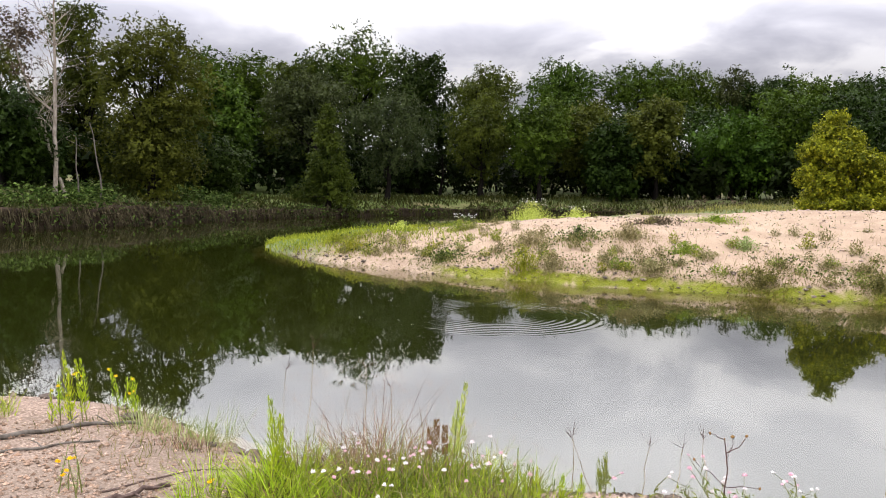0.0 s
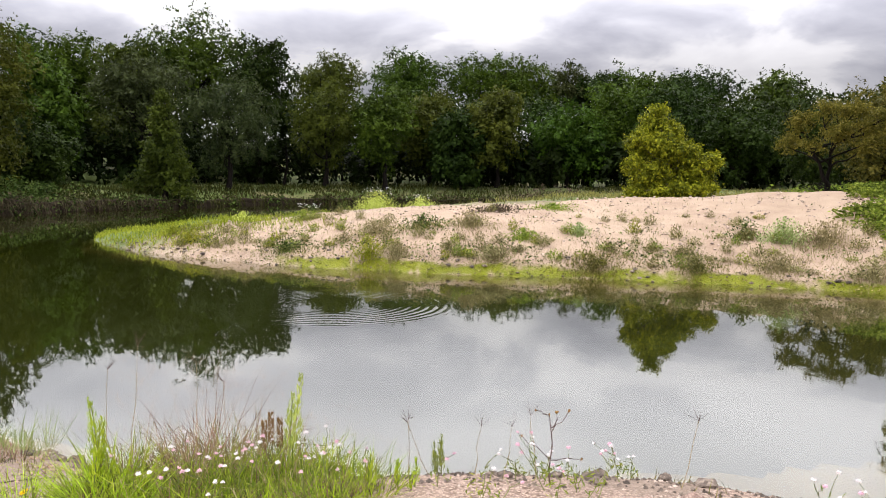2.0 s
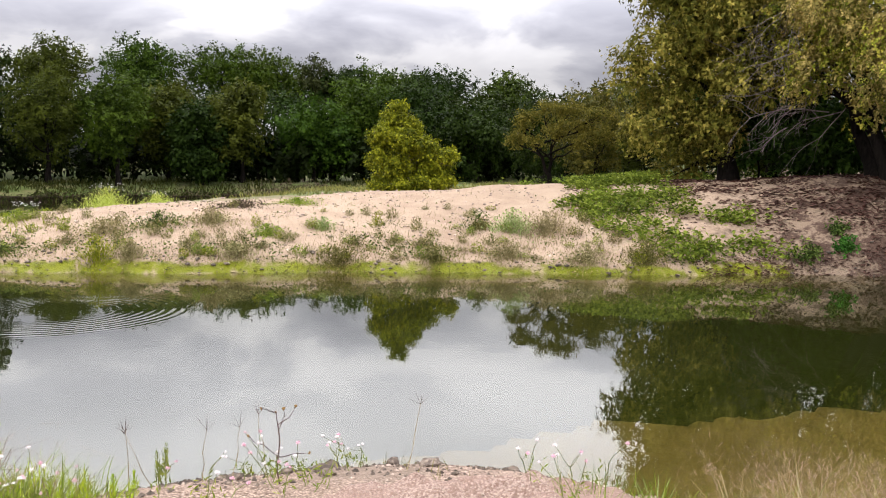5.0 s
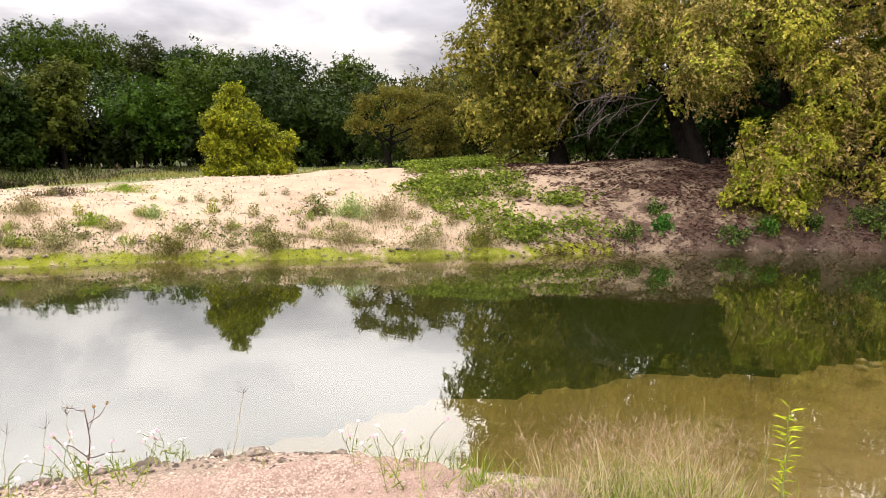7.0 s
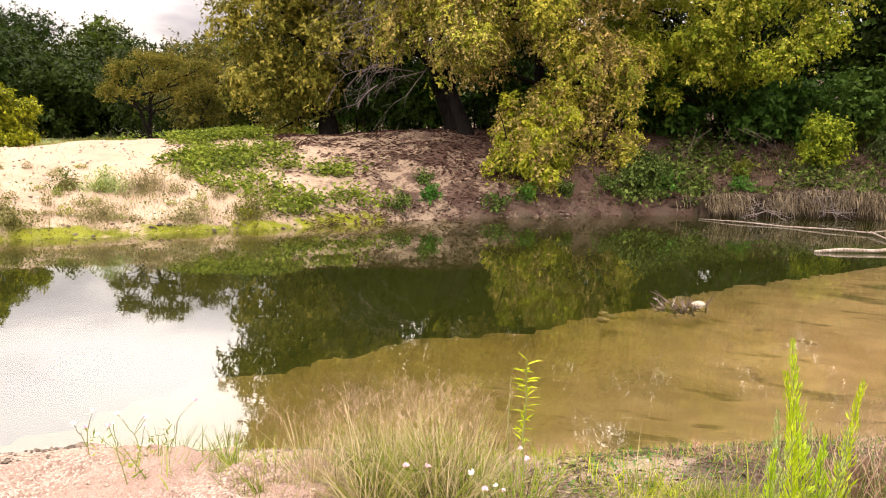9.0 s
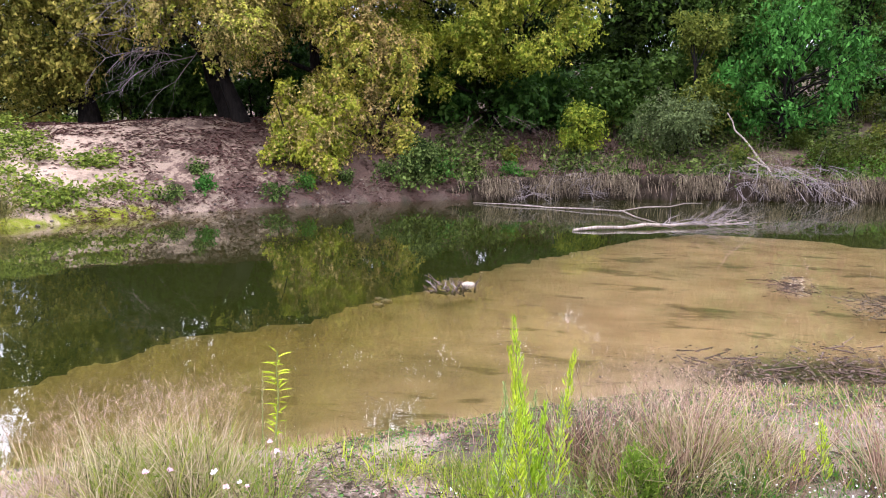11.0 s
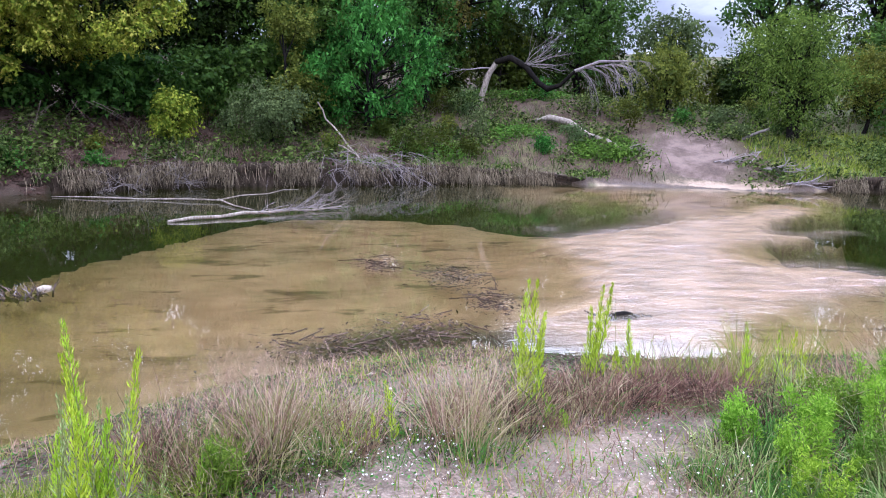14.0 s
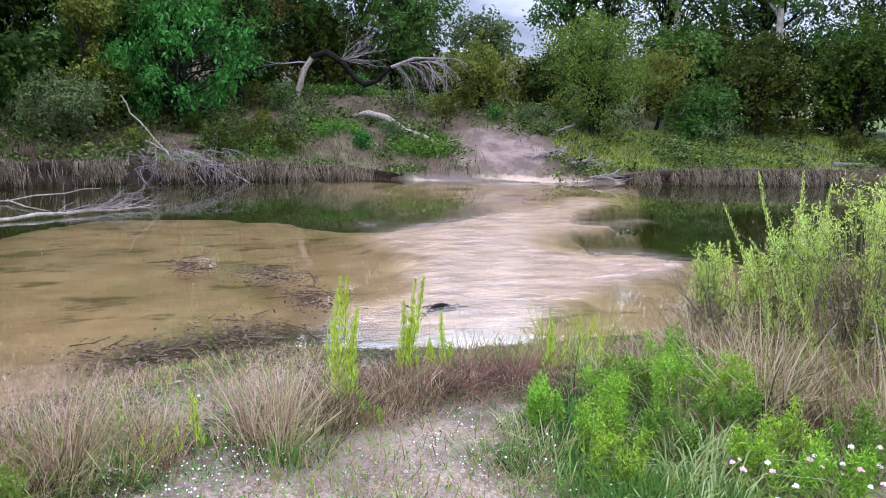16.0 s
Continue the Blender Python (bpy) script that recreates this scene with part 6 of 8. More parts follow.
    for name, label, mat, n, want, leaf, drop in (
            ("overhanging_weeds", "green leafy weeds hanging over the cut bank", F_BANKLEAF, 9000, lambda x, y: (x > 19) & (y < 9) & (y > -40) & ~((y > -17.6) & (y < -10.5)), 0.12, 0.45),
            ("overhanging_weeds", "green leafy weeds hanging over the far cut bank", F_BANKLEAF, 9000, lambda x, y: ((x < -8) & (y > 32)) | (y > 60), 0.22, 1.0),
            ("overhanging_weeds", "dull olive weeds hanging over the far cut bank", F_FARGRASS, 7000, lambda x, y: ((x < -8) & (y > 32)) | (y > 60), 0.24, 1.0),
            ("overhanging_weeds", "dry tan weeds hanging over the far cut bank", F_FARDRY, 6000, lambda x, y: ((x < -8) & (y > 32)) | (y > 60), 0.24, 1.0)):
        p, out = along_shore(n, rng, want)
        tuft = fbm(p[:, 0], p[:, 1], 0.9 if leaf < 0.2 else 0.35, 92 + n) + rng.normal(0, 0.05, n) > 0.48
        p, out = p[tuft], out[tuft]
        m = len(p)
        off = rng.uniform(-0.35 if leaf < 0.2 else -0.75, 0.7, m)
        z = terrain(p[:, 0] + out[:, 0] * 0.5, p[:, 1] + out[:, 1] * 0.5)[0] * np.where(off < 0, 1 - rng.random(m) * drop, 1) + rng.uniform(0, 0.2, m)
        pos = np.column_stack([p + out * off[:, None], np.maximum(z, 0.04)])
        g = Geo()
        L = leaf * rng.uniform(0.6, 1.4, m)
        g.leaves(pos, rng.normal(size=(m, 3)) - [0, 0, 0.5], rng.normal(0, 0.5, (m, 3)) + [0, 0, 0.8], L, L * 0.6)
        solo(name, g, mat, 0, 0, 0, label, "weeds", kind="stuff")
    tall = (24, 40, -34, 9, lambda x, y, d: ((d > 0.4) & (d < 11)) * (1 - smooth(1.35 - np.hypot((x - 29.0) / 4.4, (y + 14.6) / 2.2))) * patchy(x, y, 0.6, 58, 0.45, 0.7))
    stuff_blades("bank_tall_weeds", "tall dry brownish weeds on the steep bank", F_DRYBANK, tall, 15000, 0.62, 0.016, rng)
    stuff_blades("bank_tall_green_weeds", "tall green weeds on the steep bank", F_BANKLEAF, tall, 24000, 0.5, 0.026, rng)
    for x0, y0, rx, ry, n, lf in ((39.3, -10.2, 2.2, 2.6, 9000, 0.17), (31.0, -11.8, 1.3, 1.5, 6000, 0.14), (32.6, -8.6, 1.2, 1.6, 3500, 0.13), (30.2, -4.8, 1.2, 2.0, 3500, 0.13)):
        glade = (x0 - rx, x0 + rx, y0 - ry, y0 + ry, lambda x, y, d: (d > 0.5) * smooth(1.4 - 1.2 * np.hypot((x - x0) / rx, (y - y0) / ry)) * patchy(x, y, 1.1, 59, 0.25, 0.55))
        stuff_leaves("glade_plants", "bright fresh green leafy plants on the steep bank", F_BRIGHTDIM, glade, n, lf, rng, 0.35)
    # the low far bank on the other side
    leftbank = (-40, -6, 36, 66, lambda x, y, d: ((d > 0.2) & (d < 8)) * patchy(x, y, 0.25, 52, 0.30, 0.6))
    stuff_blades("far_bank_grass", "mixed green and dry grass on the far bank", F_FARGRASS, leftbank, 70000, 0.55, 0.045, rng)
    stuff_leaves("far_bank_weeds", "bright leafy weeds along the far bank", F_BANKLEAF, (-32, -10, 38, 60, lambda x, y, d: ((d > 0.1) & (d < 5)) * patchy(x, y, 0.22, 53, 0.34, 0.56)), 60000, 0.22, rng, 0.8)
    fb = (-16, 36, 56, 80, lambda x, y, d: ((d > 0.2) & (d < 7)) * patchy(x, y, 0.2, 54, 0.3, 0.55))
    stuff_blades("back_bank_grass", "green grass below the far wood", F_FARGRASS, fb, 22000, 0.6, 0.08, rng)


F_HAY = foliage("grass_hanging_hay", (0.06, 0.042, 0.028), (0.16, 0.118, 0.08), (0.33, 0.255, 0.18), 0.25, 1.6)
F_LIMEDIM = foliage("grass_yellow_green", (0.13, 0.16, 0.012), (0.22, 0.25, 0.02), (0.34, 0.34, 0.05), 0.4, 0.6)
F_ALGAE = foliage("sedge_olive", (0.08, 0.10, 0.008), (0.15, 0.17, 0.012), (0.25, 0.25, 0.03), 0.3, 0.6)
F_STRAWGREEN = foliage("grass_straw_green", (0.07, 0.08, 0.02), (0.16, 0.15, 0.04), (0.30, 0.26, 0.10), 0.4, 0.3)
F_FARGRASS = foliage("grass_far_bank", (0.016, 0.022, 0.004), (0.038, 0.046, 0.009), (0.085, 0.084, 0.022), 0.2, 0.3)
F_FARDRY = foliage("grass_far_dry", (0.03, 0.024, 0.012), (0.072, 0.056, 0.032), (0.15, 0.12, 0.072), 0.3, 0.5)
F_VINE = foliage("leaf_vine", (0.045, 0.074, 0.008), (0.135, 0.19, 0.022), (0.28, 0.33, 0.055), 0.35, 0.9)
F_BARDRY2 = foliage("grass_bar_weeds", (0.09, 0.085, 0.03), (0.18, 0.16, 0.065), (0.31, 0.27, 0.13), 0.4, 1.0)
F_LITTER = foliage("leaf_fallen", (0.045, 0.022, 0.018), (0.09, 0.045, 0.035), (0.16, 0.09, 0.07), 0.1, 2.0)
F_BRIGHTDIM = foliage("leaf_fresh_green", (0.04, 0.09, 0.01), (0.08, 0.16, 0.02), (0.13, 0.22, 0.03), 0.35, 0.6)
bank_cover()


def stones():
    rng = np.random.default_rng(7)
    for name, label, mat, area, n, lo, hi in (
            ("bar_gravel", "pale pinkish gravel stones on the bar", S_GRAVEL, (-2, 18, 15, 36, lambda x, y, d: (d > 0.6) * (x < 17.5)), 2600, 0.02, 0.07),
            ("near_gravel", "pinkish gravel stones on the near bank", S_GRAVEL, (-4, 7, -6, 7.5, lambda x, y, d: (d > 0.1) * 1.0 * ((x - 1.2) ** 2 + (y + 0.6) ** 2 > 9) * patchy(x, y, 0.8, 60, 0.2, 0.6)), 11000, 0.006, 0.022),
            ("ledge_gravel", "coarse pinkish gravel on the eroded ledge", S_LEDGE, (-4.2, -0.8, 3.2, 6.6, lambda x, y, d: (d > 0.05) * patchy(x, y, 1.3, 63, 0.25, 0.6)), 8000, 0.006, 0.026),
            ("dark_gravel", "dark damp gravel behind the rock edge", S_WET, (0.2, 4.2, 2.8, 5.4, lambda x, y, d: ((d > 0.2) & (d < 1.1)) * 1.0), 2200, 0.008, 0.026)):
        p, d = scatter(n, rng, area)
        g = Geo()
        for q in p:
            r = rng.uniform(lo, hi) * rng.uniform(0.5, 1.0)
            g.chip(q + [0, 0, r * 0.2], r, rng) if r < 0.03 else g.ball(q + [0, 0, r * 0.2], r, rng, 0.65)
        solo(name, g, mat, 0, 0, 0, label, "gravel", kind="stuff")


stones()


# ---------------------------------------------------------------- wood in and beside the water
def wood_things():
    rng = np.random.default_rng(15)
    # fallen trunk with its twigs, lying in the shallows
    ob = thing("fallen_log", 19.8, 0.5, 0.0, "pale fallen trunk with bare branches lying in the shallow water", "driftwood log")
    g = Geo()
    g.tube([(-1.25, 2.1, 0.02), (-0.9, 1.65, 0.06), (-0.6, 1.05, 0.05), (-0.2, 0.6, 0.09), (0.1, 0.05, 0.06), (0.45, -0.45, 0.08), (0.7, -0.95, 0.04), (1.2, -1.7, 0.08)], [0.030, 0.042, 0.038, 0.042, 0.034, 0.032, 0.024, 0.012], 9)
    bare_tips(g, (0.7, -0.95, 0.05), (0.6, -0.7, 0.12), 0.6, 0.013, 2, rng, 0.4)
    bare_tips(g, (1.1, -1.5, 0.06), (0.4, -0.9, 0.1), 0.4, 0.011, 1, rng, 0.4)
    part("trunk", g, B_DRIFT, ob, smooth=True)
    g = Geo()
    g.tube([(3.7, 6.0, 0.02), (3.4, 4.8, 0.05), (3.2, 3.6, 0.02), (2.95, 2.5, 0.06), (2.7, 1.5, 0.06), (2.6, 0.9, 0.2), (2.35, 0.2, 0.27), (2.3, -0.2, 0.38), (2.2, -0.6, 0.40)], [0.012, 0.018, 0.020, 0.022, 0.022, 0.018, 0.016, 0.012, 0.008], 6)
    g.tube([(2.7, 1.5, 0.08), (1.6, 1.0, 0.05), (0.6, 0.4, 0.05)], [0.022, 0.018, 0.012], 5)
    part("branch", g, B_DRIFT, ob, smooth=True)
    g = Geo()
    for k in range(24):
        s = np.array([0.1, 0.1, 0.1]) + np.array([0.55, -0.85, 0]) * rng.uniform(-0.3, 1.2)
        bare_tips(g, s, (0.5 + rng.normal(0, 0.5), -0.8 + rng.normal(0, 0.4), rng.uniform(0.0, 0.28)), rng.uniform(0.5, 0.95), 0.009, 2, rng, 0.3, 0.02, 2)
    part("brushwood", g, B_TWIG, ob, "weathered thin twigs")
    # small root stock with a white stone
    ob = thing("drift_root", 11.7, 3.25, -0.12, "tangled dark root stranded on the shelf edge", "driftwood")
    g = Geo()
    for k in range(26):
        a = rng.uniform(0, 6.3)
        bare_tips(g, (rng.normal(0, 0.12), rng.normal(0, 0.12), 0.05), (math.cos(a), math.sin(a), rng.uniform(0.0, 0.9)), rng.uniform(0.12, 0.24), 0.016, 1, rng, 0.5)
    part("rootwork", g, B_BROWNTWIG, ob)
    for k in range(5):
        g = Geo()
        bare_tips(g, (rng.normal(0, 0.1), rng.normal(0, 0.1), 0.1), (rng.normal(0, 0.7), rng.normal(0, 0.7), 0.7), 0.15, 0.010, 1, rng, 0.4)
        part("dry_shoot", g, B_TWIG, ob, "bleached shoot")
    g = Geo()
    g.ball(np.zeros(3), 0.11, rng, 0.5, 0.15)
    solo("white_stone", g, S_PALE, 12.0, 3.05, 0.0, "smooth whitish stone beside a drift root", "stone", smooth=True)
    g = Geo()
    for k in range(3):
        g.ball(np.array([rng.normal(0, 0.2), rng.normal(0, 0.2), 0]), 0.1, rng, 0.4, 0.12)
    solo("pale_stone", g, S_PALE, 10.9, 3.75, -0.06, "flat pale stones on the shelf edge", "stone", smooth=True)
    # dark wet stump in the riffle
    ob = thing("wet_snag", 10.1, -4.5, -0.16, "dark wet wood snag in the riffle", "driftwood")
    g = Geo()
    g.tube([(-0.06, 0.2, 0.10), (-0.04, 0.1, 0.15), (0.0, 0.0, 0.16), (0.05, -0.1, 0.14), (0.06, -0.22, 0.11)], [0.03, 0.04, 0.045, 0.035, 0.02], 8)
    g.tube([(0.12, 0.15, 0.11), (0.1, 0.03, 0.14), (0.14, -0.15, 0.11)], [0.02, 0.03, 0.015], 7)
    for k in range(14):
        bare_tips(g, (rng.normal(0, 0.1), rng.normal(0, 0.2), 0.13), rng.normal(0, 1, 3) * [1, 1, 0.15], 0.12, 0.014, 1, rng, 0.5)
    part("wood", g, B_DARK, ob)
    # rafts of leaves and sticks on the mud
    for nm, x, y, sx, sy, n in (("debris_raft", 8.8, -0.9, 0.7, 0.9, 520), ("debris_raft", 9.4, -1.9, 0.8, 0.7, 420), ("debris_raft", 12.5, -2.7, 0.9, 0.5, 420), ("debris_raft", 13.6, -1.6, 0.8, 0.3, 200), ("debris_raft", 10.8, -3.0, 0.7, 0.4, 300)):
        g = Geo()
        p = np.stack([rng.normal(0, sx * 0.5, n), rng.normal(0, sy * 0.5, n), rng.uniform(0.0, 0.02, n)], -1)
        g.leaves(p, rng.normal(size=(n, 3)) * [1, 1, 0.1], rng.normal(0, 0.15, (n, 3)) + [0, 0, 1], rng.uniform(0.04, 0.10, n), 0.03)
        for k in range(16):
            q = np.array([rng.normal(0, sx * 0.5), rng.normal(0, sy * 0.5), 0.03])
            w = rng.normal(size=3) * [1, 1, 0.06]
            g.tube([q, q + w / np.linalg.norm(w) * rng.uniform(0.15, 0.5)], [0.009, 0.005], 4)
        solo(nm, g, F_DEBRIS, x, y, max(height(x, y), 0.0), "raft of dark dead leaves and sticks on wet mud", "debris", kind="stuff")
    # brush heap at the cut bank
    ob = thing("brush_heap", 28.0, -2.2, 0.2, "heap of grey dead brush hanging to the water", "dead brush")
    g = Geo()
    for k in range(70):
        s = np.array([rng.uniform(-0.3, 1.0), rng.uniform(-1.6, 1.5), rng.uniform(0.2, 0.9)])
        bare_tips(g, s, (-0.5 + rng.normal(0, 0.3), -0.5 + rng.normal(0, 0.5), rng.uniform(-0.5, 0.15)), rng.uniform(0.6, 1.1), 0.011, 2, rng, 0.35, 0.05)
    part("brushwood", g, B_TWIG, ob)
    for a, b in (((30.6, -0.6, 2.75), (29.2, -2.0, 0.9)), ((29.3, -1.2, 1.3), (28.2, -2.2, 0.45))):
        g = Geo()
        g.tube(wobble((0, 0, 0), np.subtract(b, a), 7, 0.35, rng), np.linspace(0.028, 0.042, 7), 6)
        solo("dead_stick", g, B_DRIFT, *a, "pale bare dead branch leaning on the bank", "dead branch", smooth=True)
    for x, y in ((25.4, 5.2), (26.3, 4.0)):
        g = Geo()
        for k in range(12):
            bare_tips(g, (rng.normal(0, 0.3), rng.normal(0, 0.3), 0.1), (-0.7 + rng.normal(0, 0.3), rng.normal(-0.2, 0.6), rng.uniform(-0.15, 0.4)), 0.8, 0.011, 2, rng, 0.4)
        solo("dead_brush", g, B_TWIG, x, y, 0.1, "small heap of grey dead twigs at the water", "dead brush")
    g = Geo()
    for k in range(6):
        bare_tips(g, (rng.normal(0, 0.2), rng.normal(0, 0.4), 0), (-0.4 + rng.normal(0, 0.5), -0.2 + rng.normal(0, 0.6), -0.6), 0.8, 0.010, 2, rng, 0.5)
    solo("hanging_branch", g, B_BROWNTWIG, 27.2, 7.0, 2.6, "bare grey twigs hanging from an overhead limb", "dead branch")
    # arched dead tree with white branches
    ob = thing("arched_dead_tree", 36.9, -7.8, height(36.9, -7.8), "dark arched dead tree with white bare branches", "dead tree")
    zb = ob.matrix_world.translation.z
    g = Geo()
    g.tube([(0, 0, -0.1), (-0.05, -0.4, 4.2 - zb), (-0.1, -0.75, 4.75 - zb)], [0.15, 0.13, 0.12], 8)
    part("lower_trunk", g, B_DRIFT, ob, "weathered pale lower trunk", True)
    g = Geo()
    g.tube([(-0.1, -0.7, 4.75 - zb), (-0.5, -1.3, 4.95 - zb), (-0.9, -1.9, 4.55 - zb), (-1.3, -2.4, 3.85 - zb), (-1.6, -2.75, 3.58 - zb), (-2.0, -3.2, 3.75 - zb), (-2.4, -3.7, 4.35 - zb)], [0.13, 0.15, 0.14, 0.12, 0.13, 0.09, 0.06], 8)
    part("trunk", g, B_DARK, ob, "charred dark curved trunk", True)
    g = Geo()
    g.tube([(-2.4, -3.7, 4.35 - zb), (-2.9, -4.6, 4.75 - zb), (-3.5, -5.6, 4.75 - zb)], [0.08, 0.06, 0.04], 6)
    for k in range(22):
        t = rng.random()
        s = np.array([-2.4 - 1.1 * t, -3.7 - 1.9 * t, 4.4 - zb + 0.35 * t])
        bare_tips(g, s, (-0.3 + rng.normal(0, 0.3), -0.7 + rng.normal(0, 0.25), rng.uniform(-0.5, 0.3)), rng.uniform(0.8, 1.3), 0.018, 2, rng, 0.3, 0.14)
    for k in range(9):
        bare_tips(g, (-0.9, -1.8, 4.6 - zb), (-0.3, -1.2 + rng.normal(0, 0.5), rng.uniform(0.1, 0.8)), 1.3, 0.018, 2, rng, 0.3)
    bare_tips(g, (0, -0.5, 4.5 - zb), (0, 1, 0.1), 1.6, 0.04, 2, rng, 0.3, 0.05)
    part("brushwood", g, B_TWIG, ob, "bleached grey hanging branches")
    # fallen white limb on the slope
    ob = thing("fallen_limb", 35.0, -9.2, 2.1, "fallen white weathered limb lying down the bank", "dead branch")
    pts = [(34.4, -9.8), (33.9, -10.3), (33.2, -10.9), (32.4, -11.5), (31.6, -12.0), (30.9, -12.5)]
    g = Geo()
    g.tube([(x - 35.0, y + 9.2, height(x, y) + h - 2.1) for (x, y), h in zip(pts, (0.20, 0.46, 0.52, 0.30, 0.26, 0.12))], [0.08, 0.13, 0.14, 0.11, 0.12, 0.07], 9)
    part("limb", g, B_DRIFT, ob, smooth=True)
    g = Geo()
    for k in range(9):
        bare_tips(g, (-4.0, -3.2, height(31.0, -12.4) - 2.0), (-0.6, -0.7 + rng.normal(0, 0.5), rng.uniform(-0.3, 0.4)), 0.8, 0.04, 1, rng, 0.4)
    part("rootwork", g, B_DRIFT, ob)
    # roots and sticks on the sand
    for x, y, n in ((28.9, -15.8, 7), (28.0, -17.2, 8), (26.9, -17.6, 6)):
        g = Geo()
        for k in range(n):
            bare_tips(g, (rng.normal(0, 0.2), rng.normal(0, 0.3), 0.08), (rng.normal(-0.3, 0.5), -0.9 + rng.normal(0, 0.4), rng.uniform(-0.05, 0.2)), 0.8, 0.032, 1, rng, 0.35)
        solo("drift_wood", g, B_TWIG, x, y, height(x, y), "heap of weathered roots and sticks on the sand", "driftwood")
    for a, b, r in (((31.2, -17.6, height(31.2, -17.6) + 0.05), (30.8, -18.5, height(31.2, -17.6) + 0.5), 0.07), ((26.2, -28.4, height(26.2, -28.4) + 0.1), (25.6, -31.5, height(25.6, -31.5) + 0.1), 0.12)):
        g = Geo()
        g.tube(wobble((0, 0, 0), np.subtract(b, a), 6, 0.15, rng), np.linspace(r, r * 0.7, 6), 7)
        solo("dead_limb", g, B_GREY, *a, "weathered grey dead limb on the bank", "dead branch", smooth=True)
    # sticks on the near gravel
    for pts, r, m, lab in ((((-3.6, 5.2), (-3.0, 5.25), (-2.6, 5.6), (-2.25, 5.9)), 0.022, B_GREY, "long grey weathered branch on the gravel"),
                           (((-3.2, 4.9), (-2.7, 5.1), (-2.3, 5.3)), 0.013, B_GREY, "thin grey stick on the gravel"),
                           (((-2.0, 4.1), (-1.75, 4.25), (-1.55, 4.45)), 0.026, B_BROWNTWIG, "dark rotten stick on the gravel"),
                           (((-1.9, 4.35), (-1.5, 4.75), (-1.2, 4.8)), 0.007, B_BROWNTWIG, "thin dark twig on the gravel")):
        g = Geo()
        x0, y0 = pts[0]
        z0 = height(x0, y0)
        u = np.linspace(0, 1, 14)
        px, py = (np.interp(u, np.linspace(0, 1, len(pts)), [q[k] for q in pts]) + rng.normal(0, r * 0.35, 14) for k in (0, 1))
        line = [(x - x0, y - y0, height(x, y) + r * 0.7 - z0 + rng.normal(0, r * 0.2)) for x, y in zip(px, py)]
        g.tube(line, r * np.linspace(1, 0.45, 14) * rng.uniform(0.75, 1.2, 14), 7)
        for k in (4, 8, 11):
            bare_tips(g, line[k], (rng.normal(0, 1), rng.normal(0, 1), 0.35), rng.uniform(0.08, 0.2), r * 0.35, 0, rng)
        solo("stick", g, m, x0, y0, z0, lab, "stick", smooth=True)


S_PALE = stone("pale_stone", (0.34, 0.28, 0.21), (0.48, 0.41, 0.32), (0.38, 0.31, 0.24), 9.0)
F_DEBRIS = foliage("dead_debris", (0.03, 0.020, 0.012), (0.07, 0.048, 0.032), (0.15, 0.11, 0.08), 0.0, 3.0)
wood_things()


def rock_outcrop():
    """The pink conglomerate lip at the edge of the near bank."""
    for nm, cx, cy, rx, ry, hz, seed in (("rock_outcrop", 2.25, 3.15, 1.05, 0.55, 0.19, 3), ("rock_outcrop", 2.95, 2.45, 0.55, 0.28, 0.16, 4)):
        n = 84
        u, v = np.meshgrid(np.linspace(-1, 1, n), np.linspace(-1, 1, n), indexing="ij")
        a = math.radians(-28)
        X, Y = u * rx, v * ry
        x, y = X * math.cos(a) - Y * math.sin(a), X * math.sin(a) + Y * math.cos(a)
        rr = np.hypot(u, v) + 0.35 * (fbm(x, y, 2.2, seed) - 0.5)
        z = hz * smooth((1.0 - rr) / 0.28) + 0.17 * (fbm(x, y, 4.0, seed + 5) - 0.5) * smooth((1.1 - rr) / 0.3) + 0.075 * (fbm(x, y, 15, seed + 9, 3) - 0.5) - 0.10
        i, j = np.meshgrid(np.arange(n - 1), np.arange(n - 1), indexing="ij")
        q = np.stack([i * n + j, (i + 1) * n + j, (i + 1) * n + j + 1, i * n + j + 1], -1).reshape(-1, 4)
        g = Geo()
        z0 = height(cx, cy)
        g.add(np.stack([x, y, z], -1), q)
        b = np.stack([x, y, np.full_like(z, -0.4)], -1)
        g.add(b, q[:, ::-1])
        ob = thing(nm, cx, cy, z0 + 0.03, "lumpy pink conglomerate rock at the bank's edge", "rock")
        part("rock_body", g, S_PINK, ob, smooth=True)
        rng = np.random.default_rng(seed)
        kinds = []
        for k in range(6):
            s = Geo()
            s.ball(np.zeros(3), 0.02, rng, 0.7)
            kinds.append(s.mesh("pebble", S_GRAVEL, True))
        for k in range(110):
            i, j = rng.integers(9, n - 9, 2)
            if rr[i, j] < 0.9:
                pb = new("pebble", kinds[k % 6])
                pb.parent = ob
                pb.matrix_local = pose(x[i, j], y[i, j], z[i, j] + 0.002, 0, 0, rng.uniform(0, 360)) @ Matrix.Scale(rng.uniform(0.15, 0.55), 4)


rock_outcrop()


# ---------------------------------------------------------------- plants of the near bank and the bar
def bunch(geo, n, r, h, width, rng, spread=0.45, bend=0.5, simple=False):
    a = rng.uniform(0, 2 * np.pi, n)
    q = r * np.sqrt(rng.random(n))
    base = np.stack([q * np.cos(a), q * np.sin(a), np.full(n, -0.02)], -1)
    lean = np.stack([np.cos(a) * spread * q / r + rng.normal(0, 0.14, n), np.sin(a) * spread * q / r + rng.normal(0, 0.14, n), np.ones(n)], -1)
    geo.blades(base, lean, h * rng.uniform(0.45, 1.1, n), width, bend * rng.uniform(0.2, 1.5, n), rng, simple)


